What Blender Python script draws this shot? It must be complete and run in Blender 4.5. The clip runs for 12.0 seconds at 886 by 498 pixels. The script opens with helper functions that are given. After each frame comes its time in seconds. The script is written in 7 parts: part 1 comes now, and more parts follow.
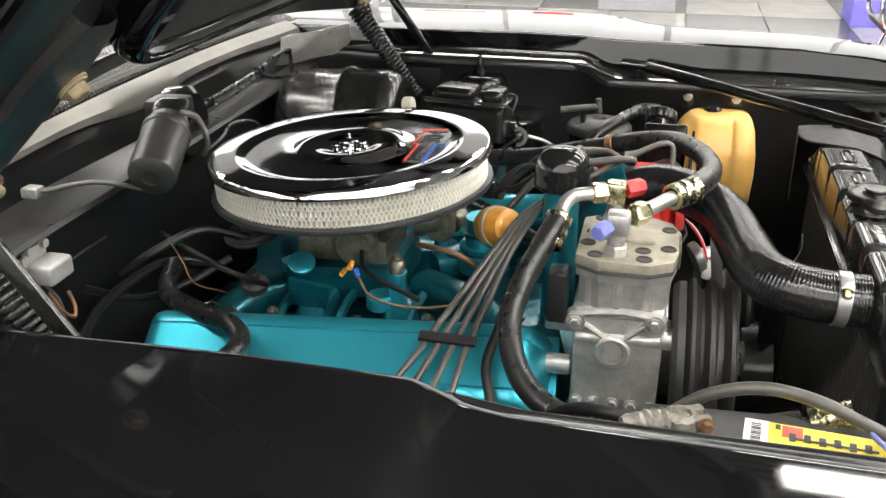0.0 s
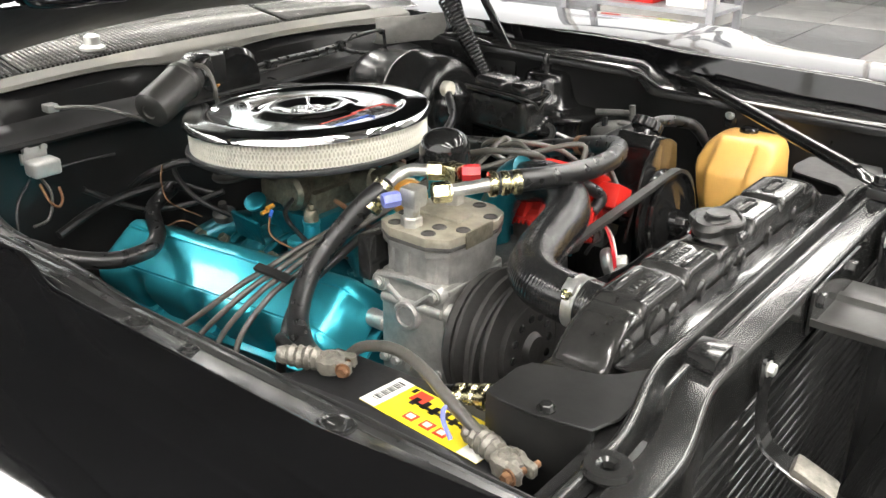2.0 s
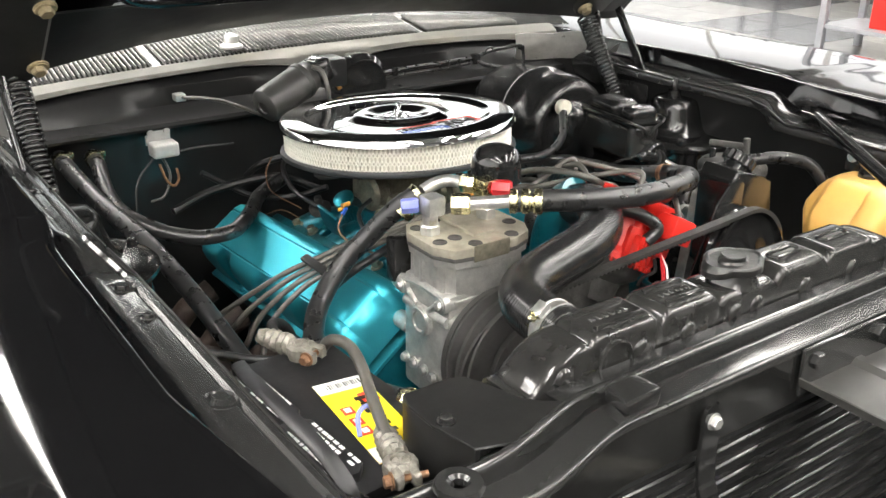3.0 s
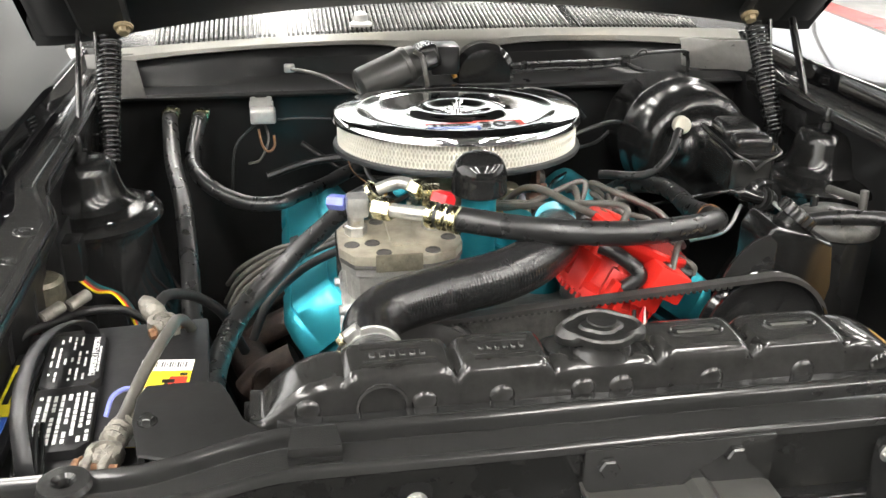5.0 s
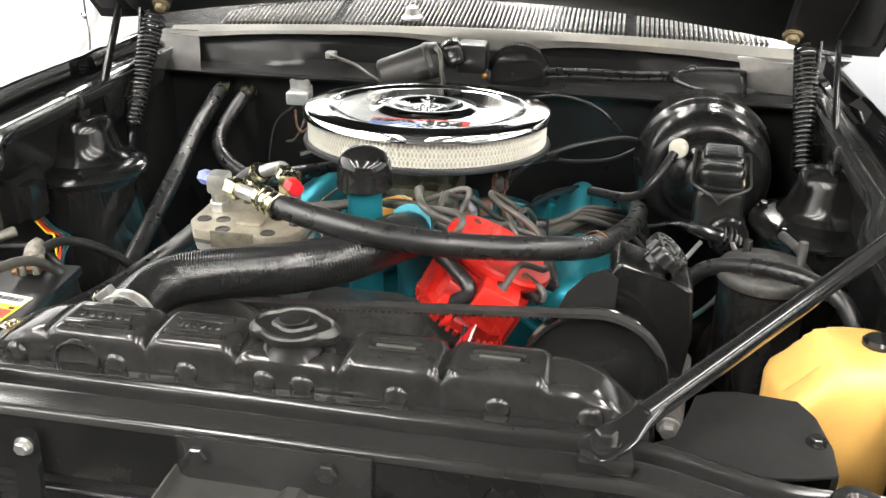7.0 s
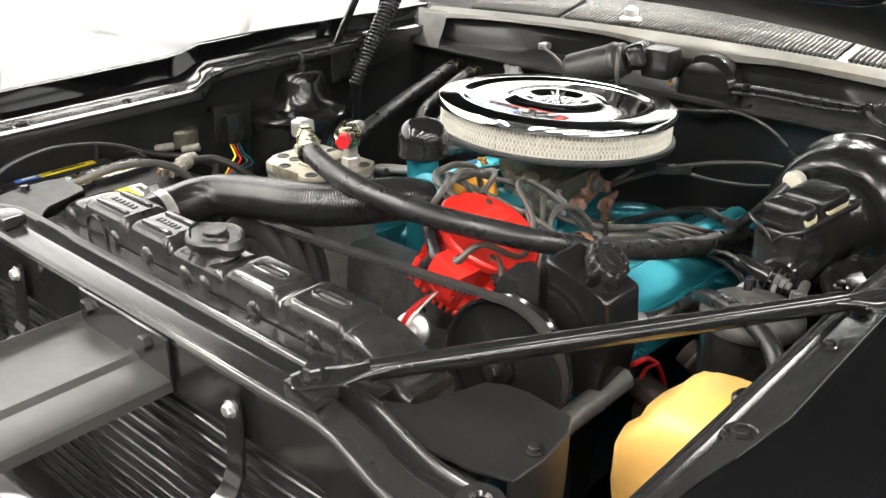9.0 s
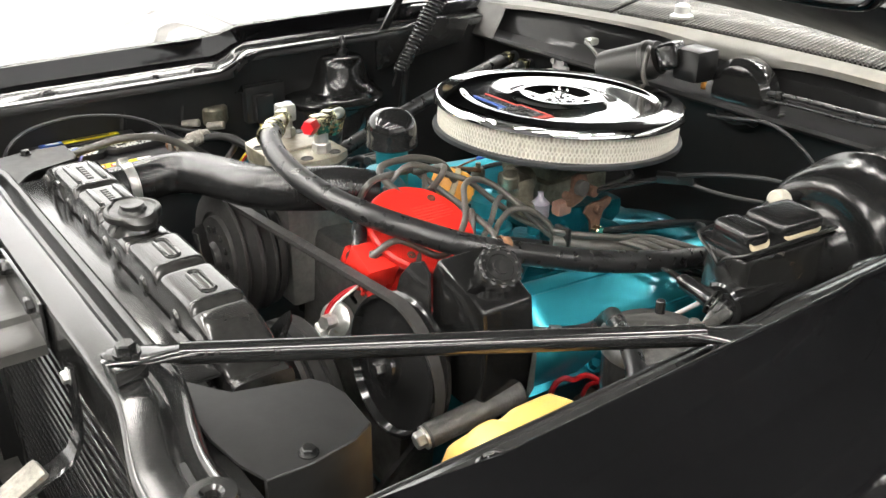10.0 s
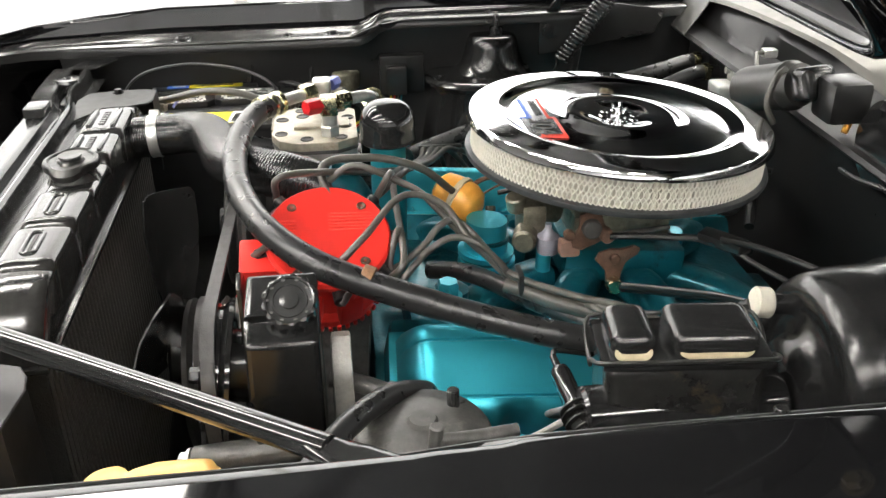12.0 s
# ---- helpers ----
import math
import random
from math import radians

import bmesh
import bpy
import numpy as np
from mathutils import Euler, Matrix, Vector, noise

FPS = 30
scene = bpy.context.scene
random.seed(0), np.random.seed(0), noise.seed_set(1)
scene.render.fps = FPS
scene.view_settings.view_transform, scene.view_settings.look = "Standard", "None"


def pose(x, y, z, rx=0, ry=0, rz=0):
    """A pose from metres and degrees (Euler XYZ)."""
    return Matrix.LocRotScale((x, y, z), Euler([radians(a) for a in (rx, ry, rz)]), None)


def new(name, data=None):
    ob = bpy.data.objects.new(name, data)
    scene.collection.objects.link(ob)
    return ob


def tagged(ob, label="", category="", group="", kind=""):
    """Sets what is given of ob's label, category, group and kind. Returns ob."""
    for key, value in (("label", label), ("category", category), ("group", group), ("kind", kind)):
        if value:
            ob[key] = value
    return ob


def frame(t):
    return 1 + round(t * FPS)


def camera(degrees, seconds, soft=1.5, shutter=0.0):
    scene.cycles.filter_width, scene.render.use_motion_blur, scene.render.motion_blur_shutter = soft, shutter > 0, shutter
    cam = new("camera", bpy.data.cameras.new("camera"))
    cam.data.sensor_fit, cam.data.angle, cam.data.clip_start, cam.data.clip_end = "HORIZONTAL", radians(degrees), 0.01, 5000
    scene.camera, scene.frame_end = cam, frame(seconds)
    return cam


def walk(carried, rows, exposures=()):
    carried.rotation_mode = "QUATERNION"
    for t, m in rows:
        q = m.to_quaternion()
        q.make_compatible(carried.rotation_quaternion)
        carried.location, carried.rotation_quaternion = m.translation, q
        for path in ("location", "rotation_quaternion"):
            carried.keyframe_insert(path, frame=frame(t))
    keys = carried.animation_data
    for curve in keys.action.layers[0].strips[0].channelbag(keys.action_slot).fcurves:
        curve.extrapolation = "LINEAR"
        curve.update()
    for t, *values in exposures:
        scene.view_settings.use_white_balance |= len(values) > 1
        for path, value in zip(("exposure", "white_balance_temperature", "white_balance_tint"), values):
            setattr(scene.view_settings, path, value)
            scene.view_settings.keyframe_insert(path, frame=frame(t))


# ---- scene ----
cam = camera(50.9, 12.0)
METRES, EYE, TILT, LEAN, TURN = 3.3, 1.334, -24.0, 0.0, -76.5
ROWS = [
    (0.0, 0.0, 0.0, 0.0, -0.0, 0.0, -0.0),
    (0.5, 0.0429, -0.0038, -0.0018, 7.32, -0.26, -3.42),
    (1.0, 0.0921, -0.0031, -0.0019, 12.61, -0.69, -5.82),
    (1.5, 0.143, -0.004, -0.0017, 17.46, -1.22, -8.1),
    (2.0, 0.1862, 0.003, 0.0023, 22.79, -1.84, -10.4),
    (2.5, 0.2232, 0.0172, 0.0095, 28.59, -2.87, -12.71),
    (3.0, 0.2561, 0.0374, 0.0194, 38.74, -4.62, -16.23),
    (5.0, 0.3265, 0.1618, 0.0763, 64.75, -14.41, -22.7),
    (5.5, 0.3335, 0.1994, 0.093, 70.8, -17.18, -23.58),
    (6.0, 0.3397, 0.2297, 0.1068, 75.51, -19.0, -24.07),
    (6.5, 0.3495, 0.2608, 0.1211, 81.99, -21.69, -24.57),
    (7.0, 0.3605, 0.2964, 0.1378, 86.8, -23.46, -24.73),
    (9.0, 0.351, 0.4429, 0.2031, 120.29, -36.63, -21.64),
    (9.5, 0.3285, 0.4782, 0.2183, 128.2, -40.01, -19.59),
    (10.0, 0.2956, 0.507, 0.232, 133.05, -41.69, -18.17),
    (10.5, 0.2527, 0.5259, 0.2398, 140.93, -44.6, -15.52),
    (11.0, 0.2098, 0.5398, 0.2459, 147.23, -46.38, -13.18),
    (11.5, 0.1708, 0.5516, 0.2512, 154.23, -48.36, -10.36),
    (12.0, 0.1333, 0.5615, 0.2545, 160.82, -50.28, -7.65),
]
walk(cam, [(t, pose(-1.0894, -0.3768, EYE, TILT, LEAN, TURN) @ pose(METRES * x, METRES * y, METRES * z, 90 + pitch, roll, yaw)) for t, x, y, z, yaw, pitch, roll in ROWS], exposures=((0, -0.13), (1.5, -0.03), (3.5, 0.14), (5, 0.2), (7, 0.2), (8.5, 0.15), (10.5, 0.25), (11.5, 0.26), (12, 0.16)))

# ---------------------------------------------------------------- world, light
world = bpy.data.worlds.new("garage_air")
scene.world = world
world.use_nodes = True
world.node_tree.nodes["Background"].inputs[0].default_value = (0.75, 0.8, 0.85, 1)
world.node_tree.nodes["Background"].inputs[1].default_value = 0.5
scene.view_settings.exposure = 0.0


# ---------------------------------------------------------------- materials
def rgb(c):
    return (*c, 1.0)


def surf(name, color, rough=0.5, metal=0.0, coat=0.0, vary=0.15, scale=30.0, bump=0.0, bump_scale=400.0,
         grime=None, grime_at=0.6, rough_vary=0.12, aniso=None, flecks=0.0):
    """A surface with blotches, grain, patchy gloss, and optional grime of another colour."""
    m = bpy.data.materials.new(name)
    m.use_nodes = True
    nt = m.node_tree
    b = nt.nodes["Principled BSDF"]
    b.inputs["Metallic"].default_value = metal
    b.inputs["Coat Weight"].default_value = coat
    b.inputs["Coat Roughness"].default_value = 0.06
    tc = nt.nodes.new("ShaderNodeTexCoord")
    n1 = nt.nodes.new("ShaderNodeTexNoise")
    n1.inputs["Scale"].default_value = scale
    n1.inputs["Detail"].default_value = 6
    n1.inputs["Roughness"].default_value = 0.65
    nt.links.new(tc.outputs["Object"], n1.inputs["Vector"])
    ramp = nt.nodes.new("ShaderNodeValToRGB")
    lo = tuple(v * (1 - vary) for v in color)
    hi = tuple(min(1, v * (1 + vary)) for v in color)
    ramp.color_ramp.elements[0].position, ramp.color_ramp.elements[0].color = 0.3, rgb(lo)
    ramp.color_ramp.elements[1].position, ramp.color_ramp.elements[1].color = 0.7, rgb(hi)
    nt.links.new(n1.outputs["Fac"], ramp.inputs["Fac"])
    col = ramp.outputs["Color"]
    if grime:
        n2 = nt.nodes.new("ShaderNodeTexNoise")
        n2.inputs["Scale"].default_value = scale * 0.45
        n2.inputs["Detail"].default_value = 9
        n2.inputs["Roughness"].default_value = 0.72
        nt.links.new(tc.outputs["Object"], n2.inputs["Vector"])
        r2 = nt.nodes.new("ShaderNodeValToRGB")
        r2.color_ramp.elements[0].position, r2.color_ramp.elements[1].position = grime_at, grime_at + 0.14
        nt.links.new(n2.outputs["Fac"], r2.inputs["Fac"])
        mix = nt.nodes.new("ShaderNodeMix")
        mix.data_type = "RGBA"
        nt.links.new(r2.outputs["Color"], mix.inputs["Factor"])
        nt.links.new(col, mix.inputs["A"])
        mix.inputs["B"].default_value = rgb(grime)
        col = mix.outputs["Result"]
    nt.links.new(col, b.inputs["Base Color"])
    rr = nt.nodes.new("ShaderNodeMapRange")
    rr.inputs["To Min"].default_value = max(0.02, rough - rough_vary * rough * 2)
    rr.inputs["To Max"].default_value = min(1, rough + rough_vary * rough * 2)
    n3 = nt.nodes.new("ShaderNodeTexNoise")
    n3.inputs["Scale"].default_value = scale * 2.7
    n3.inputs["Detail"].default_value = 4
    nt.links.new(tc.outputs["Object"], n3.inputs["Vector"])
    nt.links.new(n3.outputs["Fac"], rr.inputs["Value"])
    nt.links.new(rr.outputs["Result"], b.inputs["Roughness"])
    if bump > 0:
        n4 = nt.nodes.new("ShaderNodeTexNoise")
        n4.inputs["Scale"].default_value = bump_scale
        n4.inputs["Detail"].default_value = 3
        nt.links.new(tc.outputs["Object"], n4.inputs["Vector"])
        bp = nt.nodes.new("ShaderNodeBump")
        bp.inputs["Strength"].default_value = bump
        bp.inputs["Distance"].default_value = 0.002
        nt.links.new(n4.outputs["Fac"], bp.inputs["Height"])
        nt.links.new(bp.outputs["Normal"], b.inputs["Normal"])
    return m


def glow(name, color, strength):
    m = bpy.data.materials.new(name)
    m.use_nodes = True
    b = m.node_tree.nodes["Principled BSDF"]
    b.inputs["Base Color"].default_value = rgb((0.9, 0.9, 0.9))
    b.inputs["Emission Color"].default_value = rgb(color)
    b.inputs["Emission Strength"].default_value = strength
    return m


M = {}
M["paint"] = surf("black_gloss_paint", (0.0035, 0.0035, 0.0038), 0.05, coat=0.0, vary=0.2, scale=6, rough_vary=0.3, bump=0.006, bump_scale=9)
M["paint_in"] = surf("black_chassis_paint", (0.014, 0.014, 0.0141), 0.3, vary=0.2, scale=10, bump=0.02, bump_scale=25, rough_vary=0.1)
M["paint_in"].node_tree.nodes["Principled BSDF"].inputs["Specular IOR Level"].default_value = 0.3
M["satin"] = surf("black_satin_paint", (0.016, 0.016, 0.0158), 0.2, vary=0.2, scale=9, rough_vary=0.12, bump=0.006, bump_scale=200)
# Dimmer black with cut specular, for surfaces that should read as shaded
M["dimblack"] = surf("dimmed_black_paint", (0.012, 0.012, 0.0117), 0.17, vary=0.3, scale=25, bump=0.05, bump_scale=120, rough_vary=0.1, grime=(0.028, 0.027, 0.025), grime_at=0.68)
M["dimblack"].node_tree.nodes["Principled BSDF"].inputs["Specular IOR Level"].default_value = 0.35
M["platesatin"] = surf("satin_black_plate_paint", (0.012, 0.012, 0.0118), 0.4, vary=0.3, scale=25, bump=0.05, bump_scale=120, rough_vary=0.1, grime=(0.034, 0.033, 0.03), grime_at=0.66)
M["platesatin"].node_tree.nodes["Principled BSDF"].inputs["Specular IOR Level"].default_value = 0.3
M["capmetal"] = surf("dull_cap_metal", (0.07, 0.07, 0.068), 0.4, metal=0.9, vary=0.3, scale=60, bump=0.15, bump_scale=150, grime=(0.08, 0.075, 0.07), grime_at=0.6)
M["dustyblack"] = surf("dusty_black_plastic", (0.05, 0.049, 0.046), 0.45, vary=0.5, scale=60, bump=0.25, bump_scale=120, rough_vary=0.15, grime=(0.13, 0.125, 0.11), grime_at=0.56)
M["tank"] = surf("worn_black_tank_paint", (0.021, 0.0207, 0.02), 0.14, vary=0.35, scale=45, bump=0.06, bump_scale=110, rough_vary=0.3, grime=(0.11, 0.105, 0.095), grime_at=0.64)
M["support"] = surf("semi_gloss_black_paint", (0.017, 0.017, 0.0167), 0.16, vary=0.2, scale=9, bump=0.03, bump_scale=60, rough_vary=0.35, grime=(0.03, 0.029, 0.026), grime_at=0.7)
M["gloss"] = surf("glossy_black_enamel", (0.012, 0.012, 0.012), 0.1, vary=0.2, scale=20, bump=0.02, bump_scale=60, rough_vary=0.3)
M["capblack"] = surf("semi_gloss_black_enamel", (0.009, 0.009, 0.0089), 0.17, vary=0.2, scale=20, rough_vary=0.06)
M["rubber"] = surf("black_rubber_hose", (0.016, 0.016, 0.0162), 0.3, vary=0.25, scale=25, bump=0.05, bump_scale=500, rough_vary=0.25)
M["belt"] = surf("belt_rubber", (0.025, 0.024, 0.023), 0.55, vary=0.3, scale=60, bump=0.2, bump_scale=600)
M["greywire"] = surf("grey_silicone_wire", (0.07, 0.066, 0.058), 0.33, vary=0.2, scale=50)
M["tan"] = surf("tan_zinc_bolt", (0.3, 0.245, 0.15), 0.5, metal=0.4, vary=0.25, scale=120, bump=0.2)
M["hinge"] = surf("worn_grey_black_hinge", (0.022, 0.0215, 0.02), 0.36, metal=0.2, vary=0.3, scale=25, bump=0.06, bump_scale=90, grime=(0.06, 0.054, 0.042), grime_at=0.66)
M["pinkish"] = surf("dull_pink_plastic", (0.2, 0.115, 0.085), 0.5, vary=0.15, scale=90)
M["lilac"] = surf("grey_lilac_plastic", (0.2, 0.19, 0.22), 0.45, vary=0.12, scale=90)
M["greymetal"] = surf("dirty_grey_casting", (0.09, 0.088, 0.083), 0.45, metal=0.4, vary=0.3, scale=70, bump=0.3, bump_scale=400, grime=(0.03, 0.028, 0.025), grime_at=0.58)
M["bracketgrey"] = surf("dusty_grey_cast_bracket", (0.33, 0.325, 0.3), 0.5, metal=0.3, vary=0.25, scale=50, bump=0.2, bump_scale=300, grime=(0.09, 0.085, 0.075), grime_at=0.62)
M["relaycan"] = surf("pale_aluminium_can", (0.4, 0.4, 0.385), 0.4, metal=0.35, vary=0.12, scale=60, bump=0.1)
M["mcbody"] = surf("black_enamel_with_rust", (0.018, 0.0178, 0.017), 0.2, vary=0.3, scale=22, bump=0.15, bump_scale=90, rough_vary=0.35, grime=(0.085, 0.06, 0.034), grime_at=0.56)
M["wire"] = surf("black_wire", (0.012, 0.012, 0.012), 0.45, vary=0.3, scale=80)
M["chrome"] = surf("chrome_plate", (0.86, 0.86, 0.87), 0.06, metal=1.0, vary=0.02, scale=12, rough_vary=0.4)
M["steel"] = surf("zinc_plated_steel", (0.50, 0.50, 0.48), 0.34, metal=0.8, vary=0.2, scale=90, bump=0.05, grime=(0.3, 0.26, 0.18), grime_at=0.6)
M["brass"] = surf("yellow_zinc_fitting", (0.56, 0.52, 0.33), 0.26, metal=1.0, vary=0.25, scale=120, grime=(0.35, 0.33, 0.25), grime_at=0.55)
M["alu"] = surf("cast_aluminium", (0.42, 0.415, 0.395), 0.4, metal=0.7, vary=0.2, scale=70, bump=0.35, bump_scale=520, grime=(0.17, 0.15, 0.12), grime_at=0.64)
M["alutop"] = surf("stained_machined_aluminium", (0.36, 0.335, 0.27), 0.45, metal=0.55, vary=0.25, scale=45, bump=0.2, bump_scale=400, grime=(0.2, 0.15, 0.09), grime_at=0.6)
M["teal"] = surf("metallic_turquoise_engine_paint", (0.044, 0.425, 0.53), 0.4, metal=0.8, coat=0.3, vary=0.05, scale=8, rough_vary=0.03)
# Darker copy of the turquoise: the valley's shade is put into its colour
M["teal_shade"] = surf("turquoise_casting_paint_shaded", (0.0065, 0.12, 0.153), 0.3, metal=0.5, coat=0.3, vary=0.12, scale=40, bump=0.4, bump_scale=150, rough_vary=0.05, grime=(0.012, 0.024, 0.026), grime_at=0.57)
M["red"] = surf("red_plastic", (0.6, 0.022, 0.015), 0.36, vary=0.1, scale=30, bump=0.04, bump_scale=300)
M["redcap"] = surf("red_cap_plastic", (0.5, 0.012, 0.018), 0.35, vary=0.1, scale=60)
M["blue"] = surf("blue_cap_plastic", (0.16, 0.19, 0.52), 0.45, vary=0.15, scale=80)
M["yellow"] = surf("amber_plastic", (0.8, 0.46, 0.125), 0.38, vary=0.1, scale=14, bump=0.05, bump_scale=50, grime=(0.62, 0.3, 0.05), grime_at=0.62)
M["orange"] = surf("orange_plastic_filter", (0.72, 0.33, 0.05), 0.35, vary=0.15, scale=40)
M["paper"] = surf("cream_filter_paper", (0.52, 0.50, 0.42), 0.8, vary=0.1, scale=90)
M["mesh"] = surf("pale_wire_mesh", (0.72, 0.7, 0.62), 0.4, metal=0.1, vary=0.08, scale=120)
M["baserubber"] = surf("grey_black_rim", (0.05, 0.053, 0.056), 0.4, metal=0.5, vary=0.2, scale=50)
M["brown"] = surf("rusty_brown_linkage", (0.105, 0.056, 0.036), 0.62, metal=0.3, vary=0.35, scale=110, bump=0.4, bump_scale=500)
M["carb"] = surf("dull_zinc_carburettor", (0.2, 0.185, 0.14), 0.45, metal=0.7, vary=0.35, scale=80, bump=0.4, bump_scale=350, grime=(0.07, 0.055, 0.035), grime_at=0.55)
# Base raised above black: the haze in deep shadow is put into the colour
M["dark"] = surf("lifted_black", (0.045, 0.043, 0.04), 0.6, vary=0.4, scale=40, bump=0.3, bump_scale=90)
M["battery"] = surf("black_battery_plastic", (0.014, 0.014, 0.015), 0.4, vary=0.25, scale=30, bump=0.05, bump_scale=300, grime=(0.05, 0.048, 0.045), grime_at=0.68)
M["lead"] = surf("corroded_lead_clamp", (0.2, 0.188, 0.162), 0.45, metal=0.35, vary=0.35, scale=90, bump=0.6, bump_scale=260, grime=(0.35, 0.17, 0.07), grime_at=0.62)
M["copper"] = surf("rusty_copper", (0.2, 0.105, 0.055), 0.55, metal=0.4, vary=0.4, scale=120, bump=0.4)
M["lab_yellow"] = surf("yellow_label", (0.85, 0.68, 0.03), 0.35, vary=0.05, scale=60)
M["lab_white"] = surf("white_label", (0.8, 0.8, 0.78), 0.4, vary=0.06, scale=60)
M["lab_red"] = surf("red_print", (0.7, 0.05, 0.03), 0.4, vary=0.05, scale=60)
M["lab_black"] = surf("black_print", (0.015, 0.015, 0.015), 0.4, vary=0.1, scale=60)
M["lab_blue"] = surf("blue_print", (0.04, 0.13, 0.55), 0.35, vary=0.05, scale=60)
M["foil"] = surf("silver_decal_foil", (0.42, 0.42, 0.44), 0.14, metal=0.9, vary=0.05, scale=60)
M["cowlsteel"] = surf("bare_grey_cowl_lip", (0.095, 0.092, 0.083), 0.42, metal=0.8, vary=0.12, scale=14, bump=0.06, bump_scale=50, grime=(0.12, 0.112, 0.092), grime_at=0.55)
M["grille"] = surf("silver_grey_cowl_grille", (0.21, 0.207, 0.197), 0.28, metal=0.7, vary=0.2, scale=35, bump=0.1)
M["gusset"] = surf("worn_grey_primer", (0.045, 0.044, 0.041), 0.34, metal=0.3, vary=0.25, scale=30, bump=0.1, bump_scale=60)
M["tin"] = surf("crumpled_bare_tin", (0.5, 0.49, 0.46), 0.3, metal=0.4, vary=0.2, scale=30, bump=0.15, bump_scale=40)
M["hoodin"] = surf("hood_underside_paint", (0.011, 0.0115, 0.012), 0.38, vary=0.4, scale=9, bump=0.12, bump_scale=40, grime=(0.035, 0.034, 0.03), grime_at=0.62)
M["fins"] = surf("black_condenser_fins", (0.012, 0.012, 0.012), 0.45, vary=0.3, scale=120, bump=0.5, bump_scale=700)
M["peel"] = surf("orange_peel_black_enamel", (0.012, 0.012, 0.012), 0.2, vary=0.2, scale=20, bump=0.12, bump_scale=170, rough_vary=0.3)
M["traygrey"] = surf("dull_grey_black_tray_paint", (0.035, 0.0345, 0.032), 0.4, vary=0.2, scale=14, bump=0.08, bump_scale=120, rough_vary=0.15)
M["sootrust"] = surf("sooty_rust", (0.05, 0.033, 0.026), 0.65, metal=0.2, vary=0.4, scale=90, bump=0.4, bump_scale=400)
M["mud"] = surf("pale_sediment", (0.4, 0.34, 0.22), 0.5, vary=0.2, scale=60)
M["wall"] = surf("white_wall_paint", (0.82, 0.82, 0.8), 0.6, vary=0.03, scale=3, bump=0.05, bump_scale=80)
# Dimmed copies of the wall white; a darker room is put into their colour
M["wall_dimmed"] = surf("dimmed_white_wall_paint", (0.4, 0.4, 0.39), 0.6, vary=0.05, scale=3, bump=0.05, bump_scale=80)
M["wall_darkened"] = surf("darkened_wall_paint", (0.09, 0.09, 0.088), 0.6, vary=0.05, scale=3, bump=0.05, bump_scale=80)
# Deck coloured near black so a dim roof shows in the paint's reflections
M["ceil"] = surf("dark_roof_deck", (0.1, 0.103, 0.095), 0.5, vary=0.12, scale=4)
M["tile_w"] = surf("light_floor_tile", (0.27, 0.264, 0.25), 0.22, vary=0.12, scale=5, grime=(0.3, 0.29, 0.26), grime_at=0.64)
M["tile_b"] = surf("dark_floor_tile", (0.07, 0.07, 0.073), 0.2, vary=0.2, scale=5, grime=(0.2, 0.19, 0.18), grime_at=0.64)
M["tile_r"] = surf("red_floor_tile", (0.42, 0.03, 0.025), 0.22, vary=0.15, scale=5)
M["slab"] = surf("concrete_floor", (0.06, 0.059, 0.056), 0.4, vary=0.15, scale=3, bump=0.1, bump_scale=60)
M["wood"] = surf("honey_wood", (0.5, 0.27, 0.09), 0.45, vary=0.25, scale=12)
M["card"] = surf("white_carton", (0.72, 0.71, 0.68), 0.55, vary=0.08, scale=8)
M["shelfgrey"] = surf("grey_steel_shelf", (0.33, 0.34, 0.36), 0.4, metal=0.2, vary=0.1, scale=10)
M["purple"] = surf("blue_violet_plastic", (0.16, 0.14, 0.6), 0.4, vary=0.15, scale=10)
M["lime"] = surf("yellow_green_plastic", (0.6, 0.68, 0.05), 0.35, vary=0.1, scale=10)
M["glass"] = surf("windscreen_glass", (0.86, 0.9, 0.88), 0.01, vary=0.01, scale=5, rough_vary=0.0)
M["glass"].node_tree.nodes["Principled BSDF"].inputs["Transmission Weight"].default_value = 1.0
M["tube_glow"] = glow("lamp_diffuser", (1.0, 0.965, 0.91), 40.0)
# Emission for the bands added to the walls as extra light sources
M["glow_east"] = glow("added_glow_pane", (0.93, 0.97, 1.0), 0.8)
M["glow_north"] = glow("added_glow_pane", (0.97, 0.98, 1.0), 1.9)
M["glow_west"] = glow("added_glow_pane", (0.97, 0.98, 1.0), 1.45)


def add_hose_weave(m, scale):
    """Fine rib relief round a moulded hose."""
    nt = m.node_tree
    b = nt.nodes["Principled BSDF"]
    tc = nt.nodes.new("ShaderNodeTexCoord")
    w = nt.nodes.new("ShaderNodeTexWave")
    w.inputs["Scale"].default_value = scale
    w.inputs["Distortion"].default_value = 0.15
    w.bands_direction = "Y"
    nt.links.new(tc.outputs["UV"], w.inputs["Vector"])
    bp = nt.nodes.new("ShaderNodeBump")
    bp.inputs["Strength"].default_value = 0.3
    bp.inputs["Distance"].default_value = 0.001
    nt.links.new(w.outputs["Fac"], bp.inputs["Height"])
    nt.links.new(bp.outputs["Normal"], b.inputs["Normal"])


M["radhose"] = surf("ribbed_black_rubber", (0.013, 0.013, 0.0132), 0.17, vary=0.2, scale=20, rough_vary=0.2)
add_hose_weave(M["radhose"], 105)


